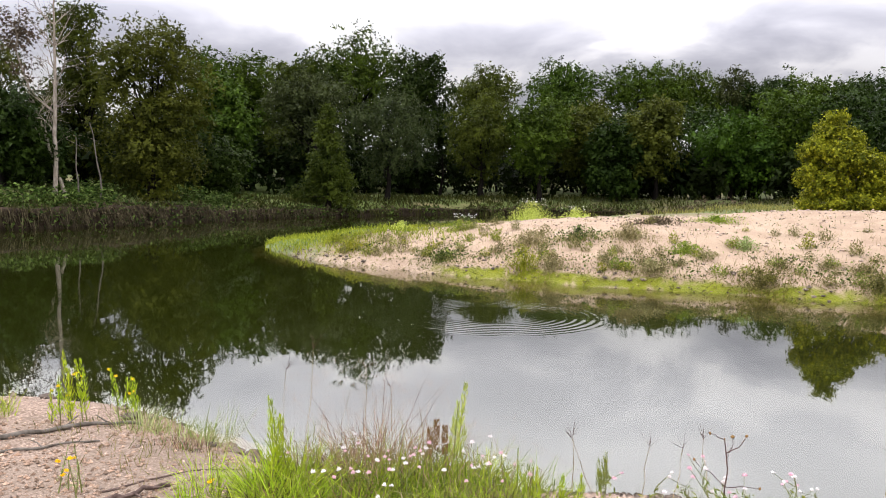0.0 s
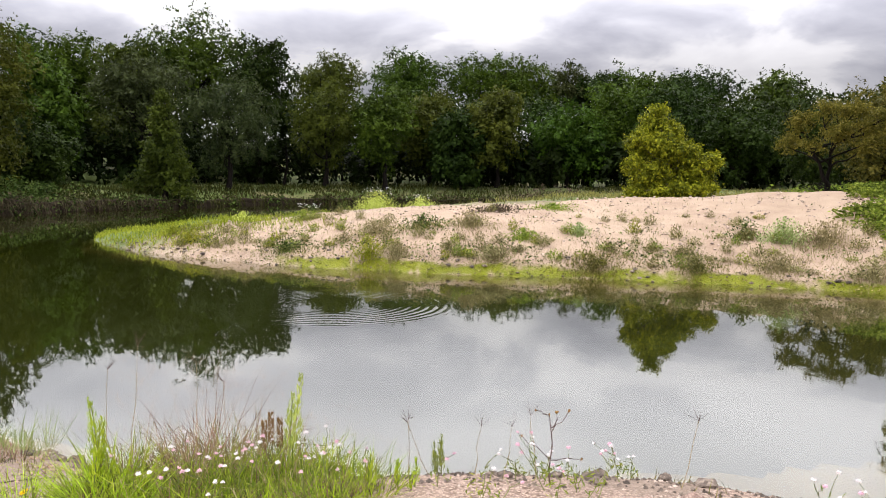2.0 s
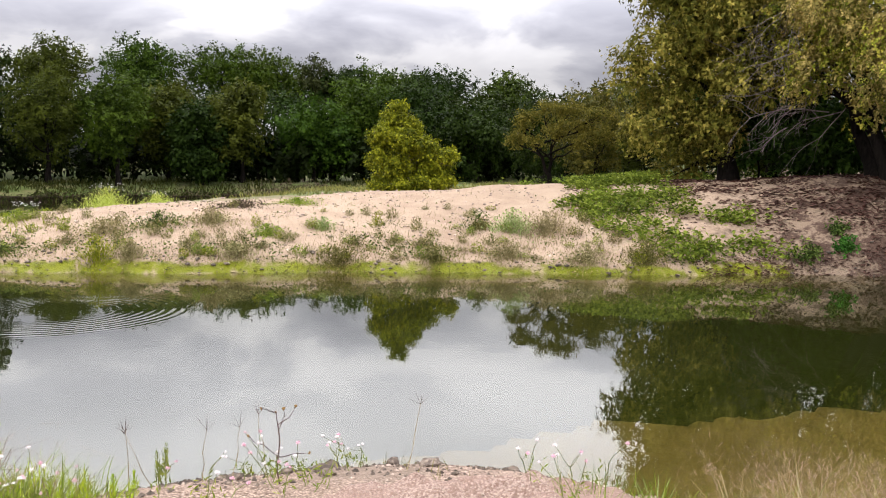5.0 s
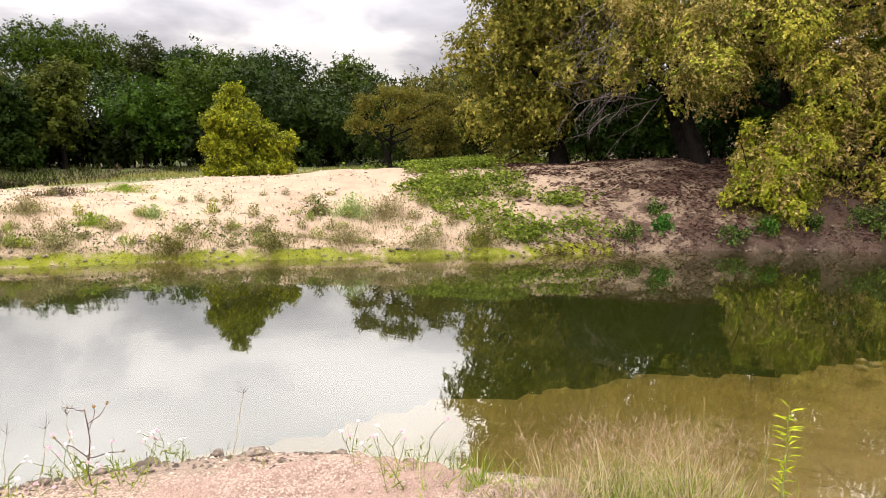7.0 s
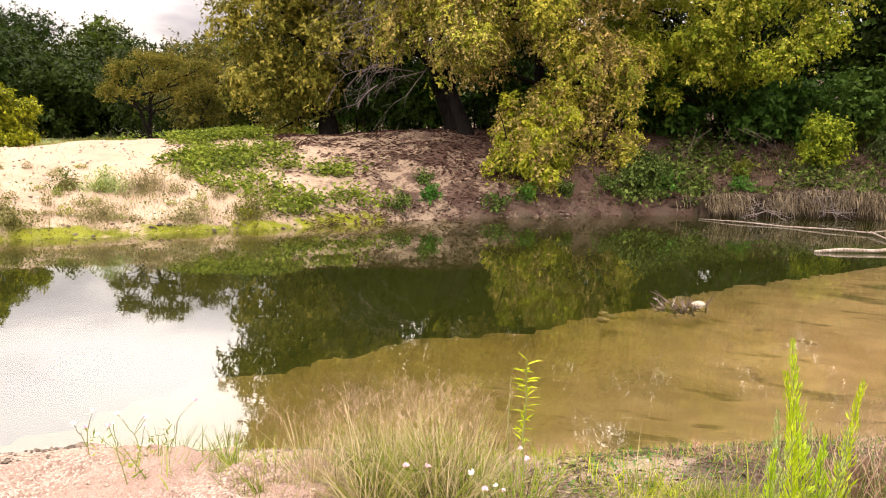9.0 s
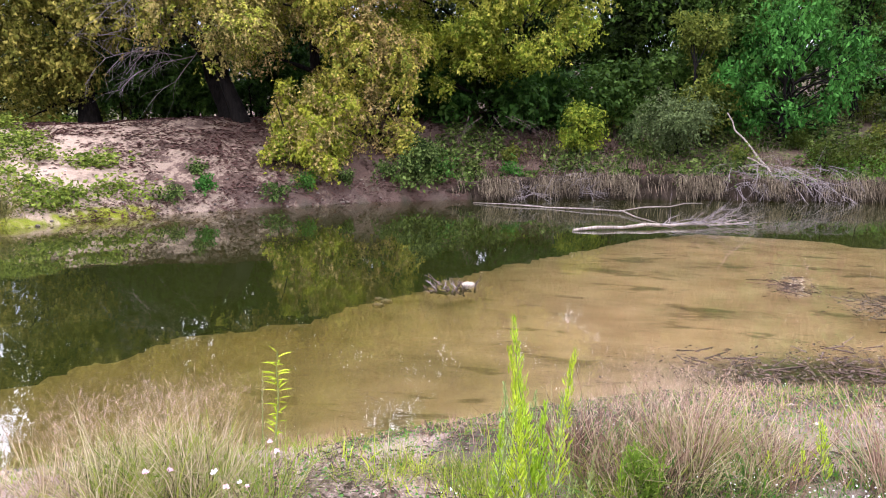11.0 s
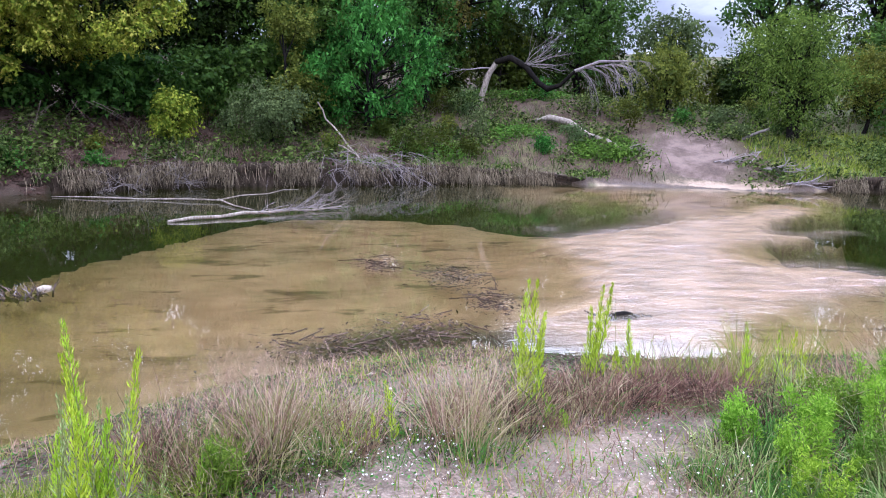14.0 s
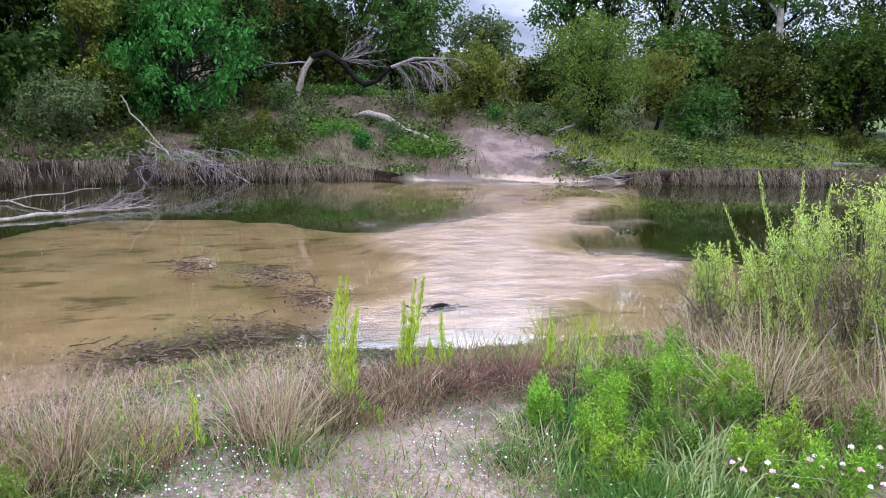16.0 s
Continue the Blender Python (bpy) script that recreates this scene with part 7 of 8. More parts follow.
def haze(geo, n, r, h, rng):
    """Airy seed heads: very fine short hairs about the tops of the stems."""
    a = rng.uniform(0, 2 * np.pi, n)
    q = r * 1.5 * np.sqrt(rng.random(n))
    z = h * rng.uniform(0.55, 1.05, n)
    base = np.stack([q * np.cos(a), q * np.sin(a), z], -1)
    geo.blades(base, rng.normal(0, 1, (n, 3)) + [0, 0, 0.5], rng.uniform(0.03, 0.08, n), 0.0012, 0.2, rng, True)


def grass_clump(label, x, y, h, r, n, mats, seed, bend=0.5, width=0.006, airy=0, spread=0.45, group="grass clumps on the near bank"):
    rng = np.random.default_rng(seed)
    ob = thing("grass_clump", x, y, height(x, y), label, "grass clump", group)
    for k, (m, share) in enumerate(mats):
        g = Geo()
        for s in range(6):
            o = Geo()
            tall = rng.uniform(0.35, 1.12) if s < 5 else 1.45
            many = int(n * share * 0.26) if s < 5 else int(n * share * 0.05)
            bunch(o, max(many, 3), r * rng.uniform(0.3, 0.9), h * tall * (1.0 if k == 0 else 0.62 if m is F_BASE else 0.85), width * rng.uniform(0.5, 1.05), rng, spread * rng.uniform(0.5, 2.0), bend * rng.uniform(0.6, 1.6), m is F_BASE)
            shift = np.array([rng.normal(0, r * 0.6), rng.normal(0, r * 0.6), 0])
            for v, f in zip(o.v, o.f):
                g.v.append(v + shift)
                g.f.append(f + g.n)
            g.n += o.n
        tagged(part("tuft", g, m, ob), kind="stuff")
    if airy:
        g = Geo()
        haze(g, int(airy * 0.42), r, h, rng)
        tagged(part("seed_haze", g, F_HAZE, ob), "airy pinkish seed heads", kind="stuff")
    return ob


def spire(label, x, y, h, stems, mat, seed, r=0.06, leaf=0.05, flowers=0, dense=230, group="feathery weeds on the near bank", name="feathery_weed", lean=0.10, wide=0.17, puff=0.085):
    """Upright weeds: thin stems packed with narrow rising leaves."""
    rng = np.random.default_rng(seed)
    ob = thing(name, x, y, height(x, y), label, "weed", group)
    tops = []
    for s in range(stems):
        wood, leaf_geo = Geo(), Geo()
        hh = h * (1.0 if s == 0 else rng.uniform(0.5, 0.98))
        b = np.array([rng.normal(0, r), rng.normal(0, r), -0.02])
        t = b + np.array([rng.normal(0, lean) * hh, rng.normal(0, lean) * hh, hh])
        p = wobble(b, t, 6, hh * 0.06, rng)
        wood.tube(p, np.linspace(0.005, 0.0015, 6), 5)
        n = int(dense * hh)
        u = rng.random(n) ** 0.8
        u = 0.12 + 0.88 * u
        pos = np.stack([np.interp(u, np.linspace(0, 1, 6), p[:, c]) for c in range(3)], -1)
        a = rng.uniform(0, 2 * np.pi, n)
        tilt = 0.75 - 0.4 * u
        axis = np.stack([np.cos(a) * tilt, np.sin(a) * tilt, np.ones(n)], -1) + rng.normal(0, 0.10, (n, 3))
        L = leaf * (1.25 - 0.75 * u) * rng.uniform(0.7, 1.3, n)
        pos = pos + np.stack([np.cos(a), np.sin(a), np.zeros(n)], -1) * (puff * (1.02 - u) ** 0.7 * rng.random(n) * min(hh, 1))[:, None]
        nrm = np.stack([np.cos(a), np.sin(a), np.full(n, 0.3)], -1) + rng.normal(0, 0.3, (n, 3))
        leaf_geo.leaves(pos, axis, nrm, L, L * wide)
        tops.append(p)
        stem = part("stem", wood, M_STEM, ob)
        part("foliage", leaf_geo, mat, stem)
    for k in range(flowers):
        p = tops[rng.integers(len(tops))]
        q = p[rng.integers(3, 6)] + rng.normal(0, 0.03, 3)
        part("flower", flower_head(q, 0.014, rng), M_GOLD, ob, "small golden-yellow flower")
    return ob


def leafy_mound(name, label, x, y, lobes, count, leaf, mat, seed, wide=0.25, spires=0, group="leafy weeds on the near bank"):
    """A bushy weed: narrow leaves on many rising shoots that fill rounded masses."""
    rng = np.random.default_rng(seed)
    ob = thing(name, x, y, height(x, y), label, "weed", group)
    g = Geo()
    for lb in lobes:
        for k in range(7):
            u = rng.normal(size=3)
            tip = np.array(lb[:3]) + u / np.linalg.norm(u) * np.array(lb[3:6]) * 0.9
            g.tube(wobble((rng.normal(0, 0.04), rng.normal(0, 0.04), -0.02), tip, 5, 0.06, rng), np.linspace(0.005, 0.0015, 5), 4)
    tagged(part("stalk", g, M_STEM, ob), kind="stuff")
    g = Geo()
    spray_leaves(g, lobes, count, leaf, rng, per=16, droop=-0.55, wide=wide, inner=0.9, spread=1.5)
    part("foliage", g, mat, ob)
    return ob


def flower_head(c, r, rng):
    """A small round head of short petals."""
    g = Geo()
    n = 26
    u = rng.normal(size=(n, 3))
    u[:, 2] = np.abs(u[:, 2]) * 0.9 - 0.15
    u /= np.linalg.norm(u, axis=1, keepdims=True)
    g.leaves(np.asarray(c) + u * r * 0.25, u + rng.normal(0, 0.12, (n, 3)), np.cross(u, rng.normal(size=(n, 3))), r * 0.95, r * 0.6)
    g.ball(np.asarray(c), r * 0.5, rng, 0.8, 0.1)
    return g


def flower_plant(x, y, h, heads, mat, seed, label):
    rng = np.random.default_rng(seed)
    ob = thing("wildflower", x, y, height(x, y), label, "wildflower", "pink and white wildflowers")
    g = Geo()
    top = np.array([rng.normal(0, 0.05), rng.normal(0, 0.05), h * 0.6])
    g.tube(wobble((0, 0, -0.02), top, 5, 0.03, rng), np.linspace(0.003, 0.0022, 5), 4)
    ends = []
    for k in range(heads):
        e = top + np.array([rng.normal(0, 0.06), rng.normal(0, 0.06), h * rng.uniform(0.15, 0.42)])
        g.tube(wobble(top, e, 4, 0.02, rng), np.linspace(0.002, 0.0014, 4), 4)
        ends.append(e)
    n = 16
    p = np.stack([rng.normal(0, 0.03, n), rng.normal(0, 0.03, n), rng.uniform(0.02, h * 0.55, n)], -1)
    part("stem", g, M_STEM, ob)
    g = Geo()
    g.leaves(p, rng.normal(size=(n, 3)) + [0, 0, 0.5], rng.normal(size=(n, 3)), 0.045, 0.010)
    part("foliage", g, F_GRASS, ob)
    for e in ends:
        part("flower", flower_head(e, rng.uniform(0.009, 0.015), rng), mat if rng.random() < 0.7 else (M_WHITE if mat is M_PINK else M_PINK), ob)
    return ob


F_HAZE = foliage("seed_haze", (0.42, 0.28, 0.20), (0.56, 0.39, 0.29), (0.70, 0.54, 0.42), 0.5, 2.0)


def near_plants():
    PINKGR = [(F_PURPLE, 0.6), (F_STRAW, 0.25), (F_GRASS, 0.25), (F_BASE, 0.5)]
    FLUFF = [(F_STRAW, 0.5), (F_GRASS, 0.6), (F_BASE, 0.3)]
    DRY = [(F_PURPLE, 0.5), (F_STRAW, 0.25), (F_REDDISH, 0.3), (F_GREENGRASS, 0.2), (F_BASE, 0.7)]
    GREEN = [(F_GRASS, 0.8), (F_LIME, 0.3)]
    c = grass_clump
    # about the first view
    c("lush bright green grass tuft at the bank's edge", -1.02, 4.35, 0.42, 0.22, 420, [(F_LIME, 0.8), (F_GRASS, 0.3)], 1)
    c("lush bright green grass tuft at the bank's edge", -0.70, 4.30, 0.34, 0.22, 380, [(F_LIME, 0.7), (F_GRASS, 0.4)], 2)
    c("tall pinkish dry bunch grass with fine seed heads", -0.55, 4.55, 0.72, 0.24, 420, PINKGR, 3, 0.6, 0.005, 900)
    c("tall pinkish dry bunch grass with fine seed heads", -0.22, 4.75, 0.66, 0.20, 320, PINKGR, 4, 0.8, 0.005, 900)
    c("green and dry mixed grass tuft", -0.35, 4.25, 0.34, 0.25, 420, [(F_GRASS, 0.7), (F_LIME, 0.4)], 5)
    c("green and dry mixed grass tuft", 0.02, 4.35, 0.36, 0.25, 420, [(F_GRASS, 0.6), (F_STRAW, 0.4)], 6)
    c("green and dry mixed grass tuft", 0.32, 4.45, 0.30, 0.22, 300, [(F_GRASS, 0.6), (F_STRAW, 0.4)], 7)
    c("thin green grass tuft at the bank's edge", 0.55, 4.6, 0.30, 0.16, 160, GREEN, 8)
    c("grey-green fine grass tuft by the stick", -2.05, 5.75, 0.28, 0.2, 260, [(F_SAGE, 0.6), (F_STRAW, 0.4)], 9)
    c("grey-green fine grass tuft at the bank's edge", -1.6, 5.7, 0.30, 0.2, 220, [(F_SAGE, 0.6), (F_STRAW, 0.4)], 10)
    c("brown dry low grass tuft on gravel", -1.75, 5.25, 0.14, 0.12, 120, DRY, 11)
    c("lime green grass tuft by the water", -3.3, 5.9, 0.32, 0.12, 120, GREEN, 12)
    for i, (x, y, h) in enumerate(((-0.95, 4.15, 0.30), (-0.60, 4.05, 0.30), (-0.25, 4.0, 0.30), (0.10, 4.05, 0.28), (0.40, 4.15, 0.26), (-0.80, 4.5, 0.42), (-0.10, 4.5, 0.40), (0.22, 4.6, 0.36))):
        c("lush green grass with dry stems at the bank's edge", x, y, h, 0.2, 330, [(F_LIME, 0.35), (F_GRASS, 0.6), (F_PURPLE, 0.25), (F_BASE, 0.3)], 210 + i, 0.6, 0.006, 260 if h > 0.34 else 0)
    spire("bright green feathery weed with yellow flowers", -2.78, 5.75, 0.50, 7, F_LIME, 21, 0.07, flowers=6)
    spire("bright green feathery weed with yellow flowers", -2.42, 6.15, 0.42, 4, F_LIME, 22, 0.05, flowers=5)
    spire("thin weed with yellow flowers on gravel", -2.05, 4.35, 0.32, 5, F_SAGE, 23, 0.08, 0.03, 5, 110)
    spire("thin weed with a yellow flower on gravel", -1.25, 4.3, 0.22, 2, F_GRASS, 24, 0.03, 0.03, 2, 120)
    spire("tall bright green feathery weed in the grass", -0.92, 4.45, 0.58, 5, F_LIME, 25, 0.05)
    spire("tall light green plume weed against the water", 0.12, 4.80, 0.66, 2, F_LIMESOFT, 26, 0.02, 0.06, 0, 300)
    spire("low lime green weed at the bank's edge", 0.45, 4.3, 0.20, 4, F_LIME, 27, 0.06)
    spire("low lime green weed at the bank's edge", 0.75, 4.25, 0.18, 4, F_LIME, 28, 0.06)
    spire("dark green leafy weed at the bank's edge", 1.0, 4.75, 0.22, 4, F_GRASS, 29, 0.06)
    rng = np.random.default_rng(88)
    for x, y, h in ((-0.02, 4.60, 0.42), (0.03, 4.62, 0.38), (-0.06, 4.64, 0.36)):
        ob = thing("seed_cone_weed", x, y, height(x, y), "brown upright seed head on a stalk in the grass", "weed", "brown seed heads")
        g = Geo()
        g.tube([(0, 0, 0), (0.005, 0, h * 0.6)], [0.004, 0.003], 5)
        part("stem", g, M_STEM, ob)
        g = Geo()
        n = 150
        u = rng.random(n)
        a = rng.uniform(0, 6.3, n)
        p = np.stack([0.012 * np.cos(a), 0.012 * np.sin(a), h * (0.55 + 0.45 * u)], -1)
        g.leaves(p, np.stack([np.cos(a) * 0.5, np.sin(a) * 0.5, np.ones(n)], -1), np.stack([np.cos(a), np.sin(a), 0 * a], -1), 0.022, 0.009)
        part("seed_head", g, M_SEED, ob)
    # tall lone grass stalks against the water
    for x, y, h in ((-0.80, 4.6, 0.80), (-0.95, 4.7, 0.66), (-0.45, 4.9, 0.72), (-0.30, 4.9, 0.62), (2.3, 4.1, 0.40), (1.2, 4.6, 0.34), (1.35, 4.5, 0.32), (1.55, 4.5, 0.40), (0.8, 4.7, 0.4), (0.95, 4.75, 0.36)):
        ob = thing("grass_stalk", x, y, height(x, y), "thin grass stalk with a forked seed head", "grass stalk", "lone grass stalks")
        g = Geo()
        t = np.array([rng.normal(0, 0.05), rng.normal(0, 0.05), h])
        g.tube(wobble((0, 0, -0.02), t, 6, 0.05, rng), np.linspace(0.0028, 0.0012, 6), 4)
        part("stem", g, M_STRAWSTEM, ob)
        g = Geo()
        for k in range(5):
            w = np.array([rng.normal(0, 0.5), rng.normal(0, 0.5), rng.uniform(0.3, 1.0)])
            g.tube([t, t + w / np.linalg.norm(w) * rng.uniform(0.05, 0.10)], [0.0013, 0.0007], 4)
        part("seed_head", g, M_STEM_BROWN, ob)
    # dark branching seed stalk
    ob = thing("branching_weed", 1.55, 4.2, height(1.55, 4.2), "dark branching weed stalk with round seed heads", "weed")
    g = Geo()
    ends = []
    m = wobble((0, 0, -0.02), (-0.02, 0, 0.42), 6, 0.05, rng)
    g.tube(m, np.linspace(0.005, 0.003, 6), 5)
    for k, (dx, dz) in enumerate(((-0.16, 0.14), (0.05, 0.16), (0.10, 0.10), (-0.10, 0.05), (0.16, 0.02))):
        s = m[2 + k % 4]
        e = s + np.array([dx, rng.normal(0, 0.05), dz])
        g.tube(wobble(s, e, 5, 0.04, rng), np.linspace(0.003, 0.0015, 5), 4)
        ends.append(e)
    ends.append(m[-1])
    part("stalk", g, M_STEM_BROWN, ob)
    for e in ends:
        h = Geo()
        h.ball(e, 0.010, rng, 1.0)
        part("seed_head", h, M_SEED, ob)
    # pink and white flowers
    k = 0
    for x0, x1, y0, y1, n, h0, h1 in ((-0.8, 0.45, 3.95, 4.45, 26, 0.20, 0.38), (0.9, 2.2, 3.9, 4.5, 15, 0.14, 0.30), (2.55, 3.0, 2.7, 3.4, 7, 0.3, 0.5), (3.1, 3.9, 1.3, 2.3, 4, 0.2, 0.36), (2.85, 3.35, -3.9, -3.0, 12, 0.12, 0.3)):
        for i in range(n):
            x, y = rng.uniform(x0, x1), rng.uniform(y0, y1)
            flower_plant(x, y, rng.uniform(h0, h1), int(rng.integers(1, 4)), M_PINK if rng.random() < 0.5 else M_WHITE, 500 + k, "pale pink wildflower on a thin green stem")
            k += 1
    # tufts and fluffy grass beside the rock
    c("fresh green grass tuft beside pink rock", 2.78, 2.98, 0.32, 0.16, 320, [(F_GRASS, 0.7), (F_STRAW, 0.3)], 31, 0.5)
    c("fresh green grass tuft beside pink rock", 3.02, 2.75, 0.26, 0.16, 260, [(F_GRASS, 0.8), (F_SAGE, 0.3)], 32, 0.5)
    for i, (x, y, h) in enumerate(((3.15, 2.35, 0.40), (3.35, 2.05, 0.46), (3.30, 1.75, 0.50), (3.5, 1.65, 0.48), (3.55, 2.3, 0.36), (3.75, 1.95, 0.42))):
        c("pale fluffy dry grass with airy seed heads", x, y, h * 1.1, 0.19, 560, FLUFF, 40 + i, 0.7, 0.0045, 1100)
    ob = spire("thin lone weed stalk in the grass", 4.1, 1.75, 0.52, 1, F_STRAW, 33, 0.01, 0.03, 0, 90)
    rng2 = np.random.default_rng(3)
    ob = thing("willow_sapling", 4.05, 1.62, height(4.05, 1.62), "slim willow sapling with narrow yellow-green leaves", "sapling")
    g = Geo()
    p = wobble((0, 0, -0.02), (0.03, 0.0, 0.62), 7, 0.06, rng2)
    g.tube(p, np.linspace(0.006, 0.002, 7), 5)
    part("stem", g, M_STEM, ob)
    n = 46
    u = 0.25 + 0.75 * rng2.random(n)
    pos = np.stack([np.interp(u, np.linspace(0, 1, 7), p[:, q]) for q in range(3)], -1)
    a = rng2.uniform(0, 6.3, n)
    g = Geo()
    g.leaves(pos, np.stack([np.cos(a), np.sin(a), np.full(n, 0.35)], -1), rng2.normal(0, 0.3, (n, 3)) + [0, 0, 1], 0.085, 0.013)
    part("foliage", g, F_LIME, ob)
    # middle stretch
    spire("tall lime green feathery weed with whitish buds", 3.85, 0.22, 0.92, 6, F_LIME, 51, 0.05, 0.05, 0, 400, lean=0.10, wide=0.2, puff=0.075)
    spire("pale budding feathery weed", 3.95, 0.32, 0.62, 8, F_SAGE, 52, 0.12, 0.04, 0, 200)
    spire("grey-green low feathery weed", 3.75, 0.10, 0.36, 8, F_SAGE, 53, 0.16, 0.035, 0, 160)
    for i, (x, y, h, mats) in enumerate(((4.0, 1.0, 0.26, GREEN), (4.1, 0.7, 0.26, FLUFF), (3.95, 0.55, 0.22, GREEN), (4.45, 0.05, 0.50, DRY), (4.35, -0.30, 0.56, PINKGR), (4.6, -0.40, 0.58, PINKGR), (4.35, -0.55, 0.40, FLUFF), (4.15, -0.12, 0.3, GREEN), (4.7, 0.15, 0.5, DRY),
                                         (4.55, -0.75, 0.34, DRY), (5.1, -0.2, 0.45, DRY), (4.9, -0.6, 0.42, FLUFF))):
        c("purplish dry bunch grass with green shoots", x, y, h, 0.17, 330, mats, 60 + i, 0.6, 0.005, 500 if h > 0.4 else 0)
    spire("small bright green shrubby weed", 4.15, -0.22, 0.26, 9, F_BRIGHTLIME, 54, 0.07, 0.05)
    spire("small lime green weed on gravel", 4.5, -0.85, 0.20, 4, F_LIME, 55, 0.04)
    spire("small lime green weed on gravel", 4.55, -1.05, 0.34, 2, F_LIME, 56, 0.02)
    # clumps on the gravel near the riffle
    c("straw-coloured dry bunch grass with tall stems", 4.55, -1.40, 0.62, 0.17, 380, [(F_STRAW, 0.5), (F_PURPLE, 0.6)], 80, 0.5, 0.005, 400)
    c("brown dry bunch grass around green weeds", 4.95, -1.85, 0.40, 0.22, 480, DRY, 81, 0.6)
    c("brown dry bunch grass on gravel", 5.1, -2.35, 0.34, 0.25, 480, DRY, 82, 0.6)
    c("brown dry bunch grass on gravel", 5.3, -2.6, 0.30, 0.2, 300, DRY, 83, 0.6)
    c("dense red-brown bunch grass on gravel", 5.15, -3.0, 0.46, 0.24, 800, [(F_REDDISH, 0.6), (F_PURPLE, 0.5), (F_BASE, 0.7)], 84, 1.3, 0.0065, 0, 0.9)
    c("dense red-brown bunch grass on gravel", 5.25, -2.82, 0.42, 0.18, 460, [(F_REDDISH, 0.7), (F_STRAW, 0.3), (F_BASE, 0.4)], 85, 1.3, 0.0065, 0, 0.9)
    c("tall green and dry grass behind red grass", 5.5, -3.2, 0.52, 0.3, 420, [(F_GRASS, 0.5), (F_PURPLE, 0.4)], 86, 0.5)
    c("tall green and dry grass near the water", 5.6, -3.7, 0.50, 0.3, 420, [(F_GRASS, 0.5), (F_STRAW, 0.5)], 87, 0.6)
    c("tall green and dry grass near the water", 5.3, -4.1, 0.50, 0.3, 420, [(F_GRASS, 0.5), (F_PURPLE, 0.5)], 88, 0.6)
    spire("tall lime green feathery weed on a dry clump", 5.0, -1.90, 0.82, 7, F_LIME, 91, 0.07, 0.05, 0, 380, lean=0.10, wide=0.2, puff=0.075)
    spire("slim lime green feathery weed", 5.5, -2.42, 0.74, 4, F_LIME, 92, 0.03, 0.05, 0, 400, lean=0.06, wide=0.2, puff=0.065)
    spire("small lime green feathery weed", 5.5, -2.72, 0.46, 5, F_LIME, 93, 0.05, 0.05, 0, 380, wide=0.2, puff=0.065)
    spire("small bright green weed at a clump's foot", 4.75, -1.98, 0.18, 5, F_BRIGHTLIME, 94, 0.05)
    spire("lime green feathery weeds in tall grass", 5.25, -3.42, 0.48, 4, F_LIME, 95, 0.06)
    spire("lime green feathery weeds in tall grass", 5.2, -3.65, 0.46, 4, F_LIME, 96, 0.06)
    for i, (x, y, h, w) in enumerate(((4.35, -3.25, 0.30, 0.16), (4.45, -3.47, 0.28, 0.16), (4.15, -3.6, 0.40, 0.15), (4.0, -3.85, 0.38, 0.18), (3.85, -3.7, 0.28, 0.16), (4.3, -3.78, 0.34, 0.14), (3.45, -3.75, 0.28, 0.17), (3.25, -3.95, 0.32, 0.18), (3.62, -2.85, 0.22, 0.13), (3.05, -3.6, 0.26, 0.16), (4.15, -0.25, 0.24, 0.10), (3.95, -2.95, 0.24, 0.14), (4.25, -2.85, 0.22, 0.12), (3.75, -3.25, 0.28, 0.15), (4.6, -3.75, 0.36, 0.16), (3.35, -3.4, 0.26, 0.15), (4.7, -4.05, 0.4, 0.15))):
        r3 = np.random.default_rng(110 + i)
        lobes = []
        for k in range(9):
            q, ang, t = w * 0.95 * math.sqrt(r3.random()), r3.uniform(0, 6.3), r3.random()
            lobes.append((q * math.cos(ang), q * math.sin(ang), h * (0.25 + 0.75 * t * (1 - 0.45 * q / w)), 0.026, 0.026, 0.13))
        leafy_mound("leafy_weed", "lush bright green leafy weed", x, y, lobes, 1900, 0.027, (F_BRIGHTLIME, F_GREENLEAF, F_BRIGHTLIME)[i % 3], 110 + i, 0.27)
        grass_clump("dark green low growth under leafy weeds", x + 0.03, y - 0.02, h * 0.6, w * 0.9, 130, [(F_GREENGRASS, 0.7), (F_BASE, 0.5)], 610 + i, 0.6, 0.009)
    c("grey-green long-leaved grass tuft", 3.45, -3.12, 0.46, 0.18, 260, [(F_SAGE, 0.7), (F_STRAW, 0.3)], 130, 0.9, 0.010)
    c("grey-green long-leaved grass tuft", 3.6, -3.25, 0.40, 0.18, 240, [(F_SAGE, 0.7), (F_STRAW, 0.3)], 131, 0.9, 0.010)
    c("grey dry low tuft on gravel", 3.75, -2.52, 0.22, 0.14, 220, [(F_PURPLE, 0.5), (F_SAGE, 0.5)], 132, 0.5)
    c("low green grass on gravel", 3.55, -2.72, 0.24, 0.2, 420, [(F_GREENGRASS, 1.0)], 133, 0.4)
    c("low green grass on gravel", 3.45, -2.9, 0.22, 0.2, 420, [(F_GREENGRASS, 1.0)], 134, 0.4)
    c("small dry tuft on gravel", 3.88, -1.75, 0.18, 0.12, 140, [(F_SAGE, 0.5), (F_PURPLE, 0.5)], 135, 0.5)
